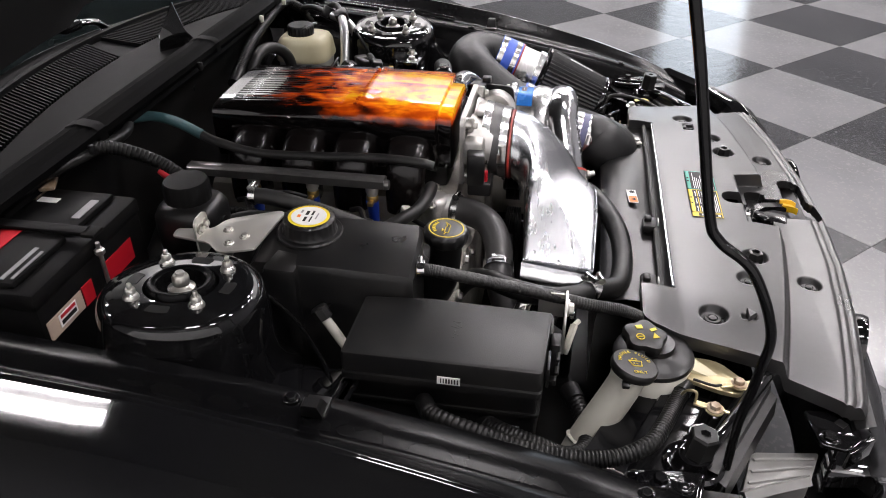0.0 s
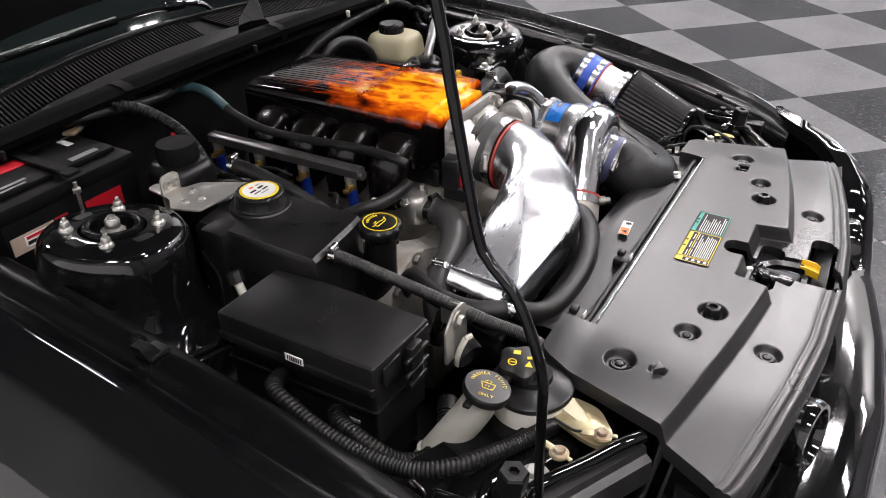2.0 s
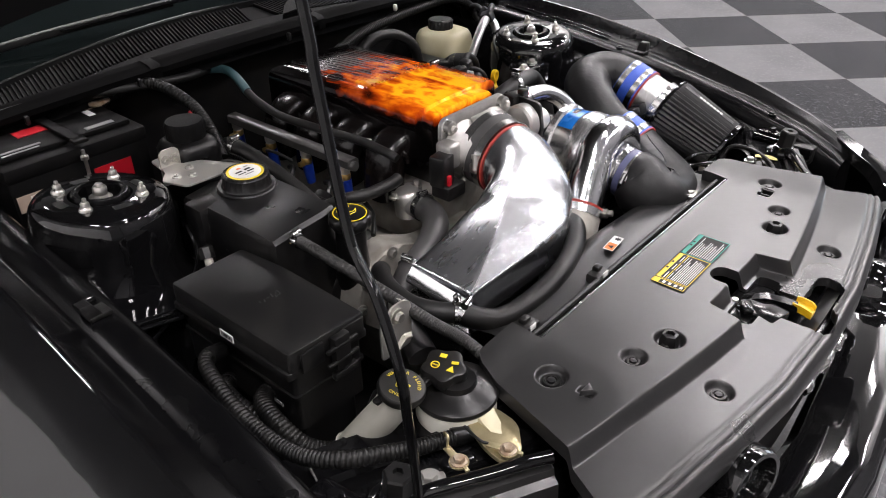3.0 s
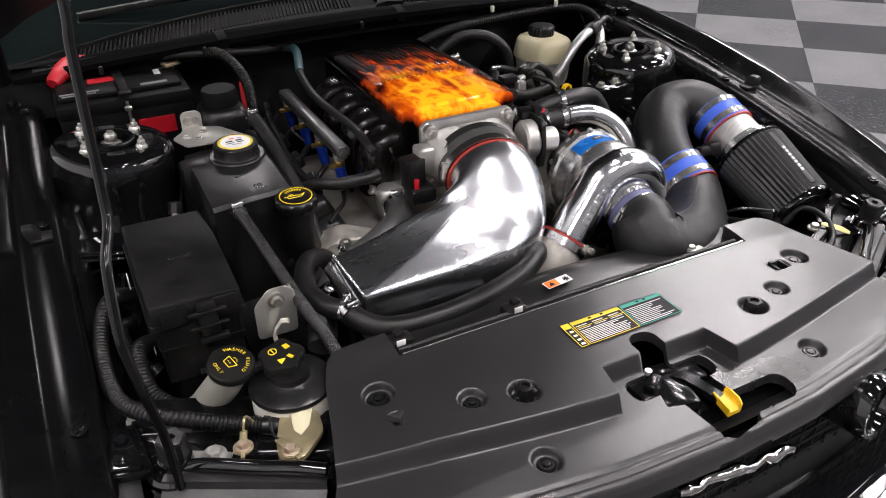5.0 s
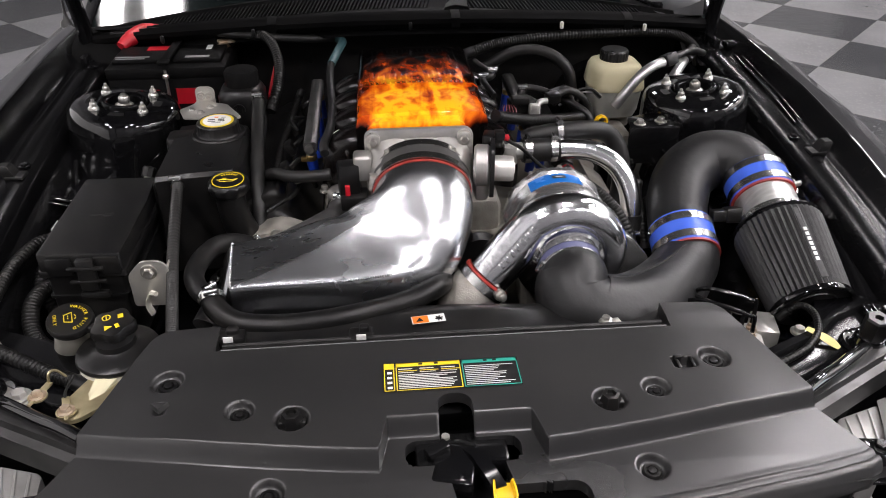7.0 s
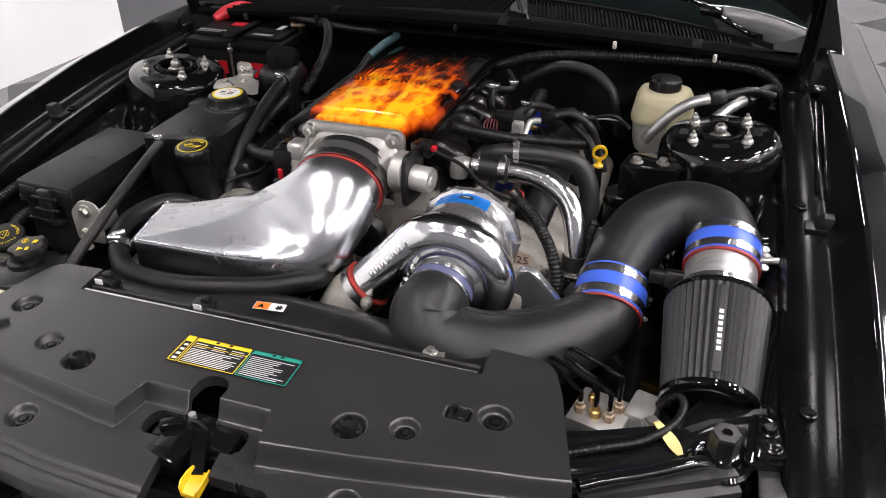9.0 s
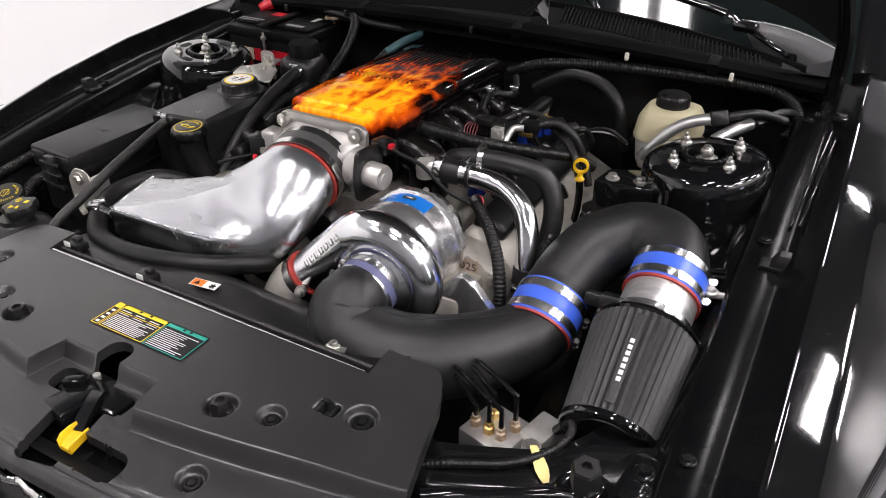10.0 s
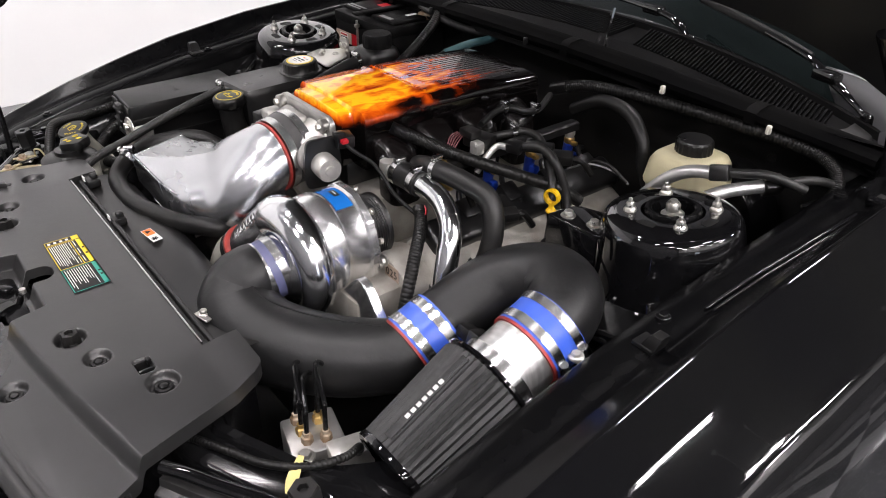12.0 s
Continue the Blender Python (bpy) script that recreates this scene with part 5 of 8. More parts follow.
    box(bm, (-0.19, -0.002, 0.785), (0.19, 0.090, 0.045), 0.006)
    box(bm, (-0.235, -0.006, 0.70), (0.13, 0.09, 0.14), 0.01)
    part("lower_tank", bm, M_polish, root, "polished lower tank", 40)
    bm = bmesh.new()
    tube(bm, [(-0.300, 0.025, 0.826), (-0.328, 0.026, 0.822), (-0.346, 0.034, 0.800), (-0.350, 0.045, 0.76)], 0.015, 16)
    part("outlet_bend", bm, M_chrome, root, "small polished pipe bend")
    # mouth: red seal edge, black coupler, two bands
    for name, y, rx, rz, w_, mat, lab in (("silicone_edge", 0.086, 0.0785, 0.0580, 0.004, M_red, "red silicone edge"), ("band", 0.097, 0.0805, 0.0600, 0.013, M_band, "stainless steel clamp"),
                                          ("coupler", 0.110, 0.0795, 0.0592, 0.022, M_coupler, "black rubber coupler"), ("band", 0.128, 0.0805, 0.0600, 0.013, M_band, "stainless steel clamp")):
        bm = bmesh.new()
        rr = []
        for yy, g in ((y - w_ / 2, -0.006), (y - w_ / 2, 0.0), (y + w_ / 2, 0.0), (y + w_ / 2, -0.006)):
            rr.append([V(-0.015 + (rx + g) * math.cos(a), yy, 0.924 + (yy - 0.09) * 0.25 + (rz + g) * math.sin(a)) for a in [math.tau * k / 48 for k in range(48)]])
        skin(bm, rr)
        part(name, bm, mat, root, lab, 40)
    bm = bmesh.new()
    lathe(bm, [(0.005, -0.012), (0.005, 0.008), (0.007, 0.008), (0.007, 0.014), (0.003, 0.014)], (-0.094, 0.096, 0.940), (0.2, 0.1, 1), 10)
    box(bm, (-0.093, 0.098, 0.93), (0.008, 0.014, 0.016), 0.001)
    part("clamp_screw", bm, M_bolt, root)


def throttle_body():
    root = thing("throttle_body", (-0.015, 0.15, 0.92), "cast aluminium twin-bore throttle body", "throttle body")
    bm = bmesh.new()
    m = Matrix.Translation((0, 0.168, 0)) @ pose(0, 0, 0, 90, 0, 0)
    prism(bm, rounded([(-0.103, 0.876), (0.068, 0.876), (0.074, 0.890), (0.074, 0.992), (0.064, 1.001), (-0.094, 1.001), (-0.104, 0.992)], 0.010, 3), 0.0, 0.009, 0.002, m)
    part("flange", bm, M_cast, root, "cast flange plate")
    bm = bmesh.new()
    for x in (-0.055, 0.025):
        lathe(bm, [(0.050, -0.004), (0.049, 0.003), (0.0455, 0.007), (0.0445, 0.024), (0.042, 0.030), (0.040, 0.040)], (x, 0.157, 0.938), (0, -1, -0.12), 40)
    box(bm, (-0.015, 0.140, 0.935), (0.085, 0.028, 0.060), 0.008)
    box(bm, (-0.108, 0.142, 0.948), (0.030, 0.034, 0.045), 0.006)
    box(bm, (-0.015, 0.142, 0.985), (0.05, 0.018, 0.012), 0.004)
    part("bore_casting", bm, M_cast, root, "twin throttle bores", 45)
    for x, z in ((-0.090, 0.987), (0.058, 0.987), (-0.090, 0.892), (0.058, 0.892)):
        bm = bmesh.new()
        lathe(bm, [(0.012, -0.004), (0.012, 0.010), (0.009, 0.012)], (x, 0.158, z), (0, -1, 0), 20)
        bolt(bm, (x, 0.146, z), 0.0065, 0.006, (0, -1, 0), False)
        part("flange_bolt", bm, M_bolt, root)
    # motor and idle housing on the driver's side
    bm = bmesh.new()
    lathe(bm, [(0.030, 0.0), (0.034, 0.004), (0.034, 0.022), (0.030, 0.026)], (0.072, 0.128, 0.948), (1, -0.15, 0), 30)
    box(bm, (0.084, 0.126, 0.925), (0.024, 0.038, 0.070), 0.008)
    part("motor_housing", bm, M_cast, root)
    bm = bmesh.new()
    prism(bm, rounded([(-0.030, -0.040), (0.024, -0.040), (0.032, -0.010), (0.030, 0.045), (-0.026, 0.045), (-0.034, 0.0)], 0.010, 3), 0.0, 0.007, 0.001, Matrix.Translation((0.098, 0.124, 0.942)) @ pose(0, 0, 0, 90, 0, 82))
    part("gasket_plate", bm, M_plastic, root, "black gasket plate")
    bm = bmesh.new()
    lathe(bm, [(0.021, 0.0), (0.021, 0.028), (0.019, 0.032), (0.009, 0.032), (0.008, 0.034), (0.001, 0.034)], (0.104, 0.122, 0.944), (1, -0.13, 0), 28)
    part("motor", bm, M_steel, root, "silver actuator motor")
    bm = bmesh.new()
    box(bm, (0.108, 0.162, 0.978), (0.034, 0.030, 0.020), 0.003, pose(0, 0, 0, 0, 0, -15))
    box(bm, (0.116, 0.150, 0.990), (0.016, 0.016, 0.014), 0.002)
    part("sensor_plug", bm, M_plastic, root, "black sensor plug")
    bm = bmesh.new()
    box(bm, (0.128, 0.152, 0.984), (0.009, 0.012, 0.008), 0.002)
    part("lock_tab", bm, M_redplastic, root, "red connector lock")
    bm = bmesh.new()
    box(bm, (-0.132, 0.136, 0.930), (0.034, 0.030, 0.055), 0.004, pose(0, 0, 0, 0, 0, 8))
    box(bm, (-0.124, 0.128, 0.895), (0.045, 0.04, 0.025), 0.004)
    part("position_sensor", bm, M_plastic, root, "black throttle position sensor")
    bm = bmesh.new()
    box(bm, (-0.134, 0.118, 0.916), (0.008, 0.006, 0.018), 0.001)
    part("lock_tab", bm, M_redplastic, root, "red connector lock")


def intake_manifold():
    root = thing("intake_manifold", (-0.01, 0.38, 0.86), "intake manifold airbrushed with orange flames on black", "intake manifold")
    rings = []
    ys = [0.182, 0.184, 0.196, 0.205, 0.2072, 0.2078, 0.211, 0.216, 0.25, 0.30, 0.335, 0.340, 0.345, 0.350, 0.40, 0.45, 0.50, 0.55, 0.595, 0.603, 0.606]
    for y in ys:
        t = (y - 0.182) / 0.424
        w_, cx = 0.111 + 0.003 * t, -0.006 + 0.005 * t
        z = 1.0085 + 0.010 * t - 0.020 * t * t
        if y < 0.2075:
            # the narrower front lip
            w_, cx = 0.0835, -0.0165
        if y < 0.2052:
            z -= 0.005
        if 0.339 < y < 0.346:
            z += 0.0018
        if y < 0.183 or y > 0.604:
            w_, z = w_ - 0.004, z - 0.004
        bot = 0.905
        prof = [(-w_ + 0.006, bot), (-w_, bot + 0.02), (-w_, z - 0.020), (-w_ + 0.003, z - 0.008), (-w_ + 0.012, z - 0.001), (-w_ * 0.5, z + 0.002), (0, z + 0.003), (w_ * 0.5, z + 0.002), (w_ - 0.012, z - 0.001), (w_ - 0.003, z - 0.008),
                (w_, z - 0.020), (w_, bot + 0.02), (w_ - 0.006, bot)]
        rings.append([V(cx + x, y, q) for x, q in prof])
    bm = bmesh.new()
    skin(bm, rings)
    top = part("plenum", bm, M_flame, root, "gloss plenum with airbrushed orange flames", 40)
    # row of teeth across the raised seam
    for k in range(19):
        bm = bmesh.new()
        box(bm, (-0.092 + 0.0095 * k, 0.3505, 1.0120), (0.0030, 0.006, 0.004), 0.001)
        part("seam_tooth", bm, M_flame, top)
    # low cooling ribs at the rear
    for k in range(17):
        x = -0.086 + 0.0104 * k
        bm = bmesh.new()
        rows = []
        for y in (0.372, 0.376, 0.42, 0.46, 0.50, 0.54, 0.576, 0.580):
            t = (y - 0.182) / 0.424
            z = 1.0085 + 0.010 * t - 0.020 * t * t + float(np.interp(abs(x + 0.004), (0, 0.056, 0.100), (0.003, 0.002, -0.001))) + (0.0007 if 0.374 < y < 0.578 else -0.001)
            rows.append([V(x + dx, y, z + dz) for dx, dz in ((-0.0022, -0.003), (-0.0018, -0.0002), (-0.0009, 0), (0.0009, 0), (0.0018, -0.0002), (0.0022, -0.003))])
        skin(bm, rows)
        part("rib", bm, M_flame, top, "painted rib")
    # runners
    for s in (-1, 1):
        for k in range(4):
            y = 0.252 + 0.092 * k
            bm = bmesh.new()
            rr = []
            for q in range(13):
                t = q / 12
                a = t * 1.75
                x = 0.090 + 0.062 * math.sin(a)
                z = 0.905 + 0.052 * math.cos(a) - 0.10 * max(0, t - 0.6)
                w2, h2 = 0.036 - 0.004 * t, 0.030
                nx, nz = math.sin(a), math.cos(a)
                ring = []
                for m in range(20):
                    g = math.tau * m / 20
                    cc = math.copysign(abs(math.cos(g)) ** 0.6, math.cos(g))
                    ss_ = math.copysign(abs(math.sin(g)) ** 0.6, math.sin(g))
                    off = h2 * ss_ - h2 * 0.6
                    ring.append(V(s * (x + nx * off) - 0.008 + 0.012 * s, y + w2 * cc, z + nz * off))
                rr.append(ring)
            skin(bm, rr)
            part("runner", bm, M_runner, root, "gloss black intake runner")
            bm = bmesh.new()
            tube(bm, [(s * 0.128, y - 0.036, 0.918), (s * 0.135, y - 0.034, 0.938), (s * 0.132, y, 0.946), (s * 0.135, y + 0.034, 0.938), (s * 0.128, y + 0.036, 0.918)], 0.0045, 8)
            part("runner_rib", bm, M_runner, root)
    bm = bmesh.new()
    box(bm, (-0.01, 0.40, 0.885), (0.15, 0.42, 0.05), 0.01)
    part("manifold_base", bm, M_plastic, root)


def supercharger():
    root = thing("supercharger", (0.2, 0.05, 0.80), "polished centrifugal supercharger with a blue label", "supercharger")
    C = V(0.204, 0.006, 0.846)
    R = 0.074
    path, rad = [], []
    for k in range(26):
        th = radians(-110 + 245 * k / 25)
        r_ = R - 0.004 * math.cos(th)
        path.append(C + V(r_ * math.cos(th), 0, r_ * math.sin(th)))
        rad.append(0.018 + 0.0165 * (k / 25) ** 0.8)
    d = V(-0.62, -0.17, -0.766).normalized()
    end = V(0.080, -0.014, 0.826)
    p0 = path[-1]
    for t, r_ in ((0.25, 0.035), (0.5, 0.0355), (0.75, 0.036), (1.0, 0.036)):
        path.append(p0.lerp(end, t))
        rad.append(r_)
    bm = bmesh.new()
    tube(bm, path, rad, 28, n=120)
    vol = part("volute", bm, M_polish, root, "polished scroll housing", 60)
    d = (end - p0).normalized()
    bm = bmesh.new()
    lathe(bm, [(0.052, 0.040), (0.070, 0.034), (0.080, 0.020), (0.082, -0.012), (0.060, -0.020), (0.048, -0.030), (0.042, -0.034)], C, (0, 1, 0), 48)
    part("scroll_face", bm, M_polish, vol, "", 50)
    # raised maker's lettering along the outlet, as plain blocks
    side = V(0, -1, 0)
    side = (side - d * side.dot(d)).normalized()
    up = d.cross(side)
    n_dir = (side * 0.93 + up * 0.36 * (1 if up.z > 0 else -1)).normalized()
    for k in range(7):
        c = p0.lerp(end, 0.02 + 0.115 * k) + n_dir * 0.0352
        bm = bmesh.new()
        u = d
        n_ = n_dir
        w2 = u.cross(n_).normalized()
        mm = Matrix((u, w2, n_)).transposed().to_4x4()
        box(bm, c, (0.0070, 0.0105, 0.003), 0.0008, mm)
        part("raised_block", bm, M_polish, vol)
    # outlet ring, red seal and band clamp
    for nm, off, r_, w_, mat, lab in (("seal_ring", 0.004, 0.0405, 0.004, M_red, "red silicone seal edge"), ("outlet_band", 0.014, 0.042, 0.014, M_band, "steel band clamp")):
        bm = bmesh.new()
        lathe(bm, [(r_ - 0.006, -w_ / 2), (r_, -w_ / 2), (r_, w_ / 2), (r_ - 0.006, w_ / 2)], end + d * off, d, 40)
        part(nm, bm, mat, root, lab)
    bm = bmesh.new()
    q = end + d * 0.016 + V(0.022, -0.040, 0.004)
    lathe(bm, [(0.009, -0.006), (0.009, 0.004), (0.006, 0.005), (0.006, 0.013), (0.004, 0.014)], q, (0.3, -1, 0.2), 12)
    part("band_bolt", bm, M_bolt, root)
    bm = bmesh.new()
    tube(bm, [end + d * 0.012, end + d * 0.05, end + d * 0.09 + V(0.01, 0, -0.03), end + d * 0.10 + V(0.02, 0, -0.12)], (0.039, 0.041, 0.043, 0.043), 28)
    part("discharge_hose", bm, M_castdull, root, "grey discharge pipe")
    # gear case with scalloped rim
    G = V(0.203, 0.048, 0.866)
    bm = bmesh.new()
    lathe(bm, [(0.074, -0.030), (0.080, -0.010), (0.081, 0.008), (0.079, 0.013), (0.0765, 0.016), (0.0765, 0.048), (0.081, 0.051), (0.081, 0.062), (0.074, 0.068), (0.04, 0.072)], G, (0, 1, 0), 96,
          lambda a, h: 1 + (0.035 * max(0, math.cos(a * 10)) ** 3 if h > 0.049 and h < 0.065 else 0))
    gc = part("gear_case", bm, M_case, root, "polished gear case with bolt lobes", 40)
    for k in range(10):
        a = math.tau * k / 10 + 0.2
        bm = bmesh.new()
        bolt(bm, G + V(0.077 * math.cos(a), 0.066, 0.077 * math.sin(a)), 0.005, 0.006, (0, 1, 0), False)
        part("case_bolt", bm, M_bolt, gc)
    bm = bmesh.new()
    rr = []
    for y in (0.020, 0.050):
        rr.append([G + V(0.0772 * math.cos(a), y - 0.003, 0.0772 * math.sin(a)) for a in [radians(62 + 66 * k / 12) for k in range(13)]])
    skin(bm, rr, closed=False)
    lab = part("maker_label", bm, M_blueanod, gc, "blue anodised label", 60)
    bm = bmesh.new()
    rr = [[G + V(0.0776 * math.cos(a), y, 0.0776 * math.sin(a)) for a in [radians(82 + 16 * k / 4) for k in range(5)]] for y in (0.030, 0.040)]
    skin(bm, rr, closed=False)
    part("print_patch", bm, M_ink, lab, "", 60)
    bm = bmesh.new()
    rr = [[G + V(0.0779 * math.cos(a), y, 0.0779 * math.sin(a)) for a in [radians(86 + 8 * k / 4) for k in range(5)]] for y in (0.0345, 0.0362)]
    skin(bm, rr, closed=False)
    part("print_bar", bm, M_label, lab, "", 60)
    bm = bmesh.new()
    lathe(bm, [(0.02, 0.0), (0.050, 0.0), (0.052, 0.003)] + [(0.049 + 0.002 * (k % 2), 0.004 + 0.0022 * k) for k in range(12)] + [(0.052, 0.032), (0.052, 0.035), (0.02, 0.036)], G + V(0, 0.074, 0.0), (0, 1, 0), 48)
    part("pulley", bm, M_plastic, root, "black ribbed drive pulley")
    bm = bmesh.new()
    prism(bm, rounded([(0.245, 0.79), (0.300, 0.85), (0.322, 0.845), (0.365, 0.795), (0.33, 0.72), (0.25, 0.72)], 0.01, 3), 0, 0.014, 0.002, Matrix.Translation((0, 0.070, 0)) @ pose(0, 0, 0, 90, 0, 0))
    part("mounting_bracket", bm, M_case, root, "cast alloy mounting bracket")
    bm = bmesh.new()
    box(bm, (0.23, 0.10, 0.74), (0.15, 0.10, 0.13), 0.012)
    part("bracket_base", bm, M_castdull, root)
    bm = bmesh.new()
    tube(bm, [(0.120, 0.045, 0.845), (0.108, 0.03, 0.853), (0.098, 0.02, 0.845), (0.094, 0.02, 0.81)], 0.004, 8)
    bolt(bm, (0.122, 0.045, 0.846), 0.007, 0.014, (-1, -0.4, 0.2), False)
    part("oil_line", bm, M_gold, root, "brass oil feed fitting")


def intake_tract():
    root = thing("intake_tube", (0.35, 0.0, 0.72), "black moulded intake tube with blue silicone couplers", "intake tube")
    bm = bmesh.new()
    rr = [(0.040, -0.028), (0.046, -0.026), (0.047, 0.03), (0.045, 0.032)]
    c0, ax = V(0.201, -0.040, 0.850), V(-0.03, -1, -0.18).normalized()
    lathe(bm, [(0.043, -0.024), (0.047, -0.022), (0.0475, 0.020), (0.045, 0.022)], c0, ax, 40)
    part("inlet_coupler", bm, M_violet, root, "grey-blue silicone coupler")
    for off in (-0.014, 0.012):
        clamp(root, c0 + ax * off, ax, 0.0474, 0.013, screw=(-0.9, -0.2, 0.3))
    bm = bmesh.new()
    lathe(bm, [(0.044, 0.018), (0.0502, 0.018), (0.0502, 0.0215), (0.044, 0.0215)], c0, ax, 40)
    part("silicone_edge", bm, M_red, root, "red silicone edge")
    bm = bmesh.new()
    k1, a1 = V(0.432, 0.086, 0.806), V(0.05, 0.92, 0.38).normalized()
    P1 = [c0 + ax * 0.014, c0 + ax * 0.024, (0.198, -0.078, 0.832), (0.216, -0.096, 0.810), (0.268, -0.092, 0.794), (0.322, -0.062, 0.787), (0.372, -0.016, 0.783), (0.410, 0.028, 0.786), k1 - a1 * 0.034, k1 - a1 * 0.004]
    tube(bm, P1, (0.048, 0.052, 0.058, 0.062, 0.063, 0.061, 0.058, 0.054, 0.0515, 0.0505), 36, n=88)
    part("lower_elbow", bm, M_intake, root, "matte black moulded elbow", 60)
    bm = bmesh.new()
    tube(bm, [(0.218, -0.084, 0.8710), (0.268, -0.080, 0.8558), (0.322, -0.050, 0.8468), (0.372, -0.006, 0.8402), (0.408, 0.028, 0.8390)], 0.0016, 6)
    part("mould_line", bm, M_intake, root)
    lathe_bm = bmesh.new()
    lathe(lathe_bm, [(0.050, -0.030), (0.0545, -0.030), (0.0545, 0.030), (0.050, 0.030)], k1, a1, 44)
    part("blue_coupler", lathe_bm, M_blue, root, "blue silicone coupler")
    bm = bmesh.new()
    lathe(bm, [(0.050, -0.033), (0.0552, -0.033), (0.0552, -0.029), (0.050, -0.029)], k1, a1, 44)
    part("silicone_edge", bm, M_red, root, "red silicone edge")
    for off in (-0.018, 0.019):
        clamp(root, k1 + a1 * off, a1, 0.0545, 0.014, screw=(0.9, -0.1, -0.35))
    k2, a2 = V(0.584, 0.158, 0.868), V(0.0, -0.93, -0.36).normalized()
    bm = bmesh.new()
    P2 = [k1 + a1 * 0.020, k1 + a1 * 0.050, (0.446, 0.172, 0.846), (0.470, 0.212, 0.868), (0.515, 0.238, 0.884), (0.558, 0.226, 0.890), (0.580, 0.196, 0.883), k2 - a2 * 0.010]
    tube(bm, P2, (0.051, 0.051, 0.053, 0.054, 0.054, 0.053, 0.051, 0.051), 36, n=70)
    part("upper_bend", bm, M_intake, root, "matte black moulded bend", 60)
    bm = bmesh.new()
    lathe(bm, [(0.050, -0.027), (0.0548, -0.027), (0.0548, 0.027), (0.050, 0.027)], k2, a2, 44)
    part("blue_coupler", bm, M_blue, root, "blue silicone coupler")
    bm = bmesh.new()
    lathe(bm, [(0.050, 0.026), (0.0555, 0.026), (0.0555, 0.030), (0.050, 0.030)], k2, a2, 44)
    part("silicone_edge", bm, M_red, root, "red silicone edge")
    for off in (-0.019, 0.016):
        clamp(root, k2 + a2 * off, a2, 0.0548, 0.013, screw=(0.97, -0.1, -0.1))
    bm = bmesh.new()
    lathe(bm, [(0.048, 0.020), (0.0515, 0.020), (0.0515, 0.078), (0.048, 0.078)], k2, a2, 44)
    part("meter_tube", bm, M_maf, root, "brushed alloy air meter tube")
    bm = bmesh.new()
    box(bm, k2 + a2 * 0.052 + V(-0.060, 0, -0.006), (0.036, 0.026, 0.026), 0.004, pose(0, 0, 0, -20, 0, 0))
    box(bm, k2 + a2 * 0.052 + V(-0.088, 0, -0.006), (0.026, 0.022, 0.020), 0.004, pose(0, 0, 0, -20, 0, 0))
    part("meter_sensor", bm, M_plastic, root, "black air meter sensor")
    # stay on the fender
    bm = bmesh.new()
    tube(bm, [k2 + V(0.056, 0.002, 0.0), k2 + V(0.085, 0.004, 0.004), (0.675, 0.165, 0.868)], 0.005, 8)
    bolt(bm, k2 + V(0.060, 0.002, 0.006), 0.007, 0.006)
    part("stay", bm, M_steel, root, "small steel stay")
    return k2, a2


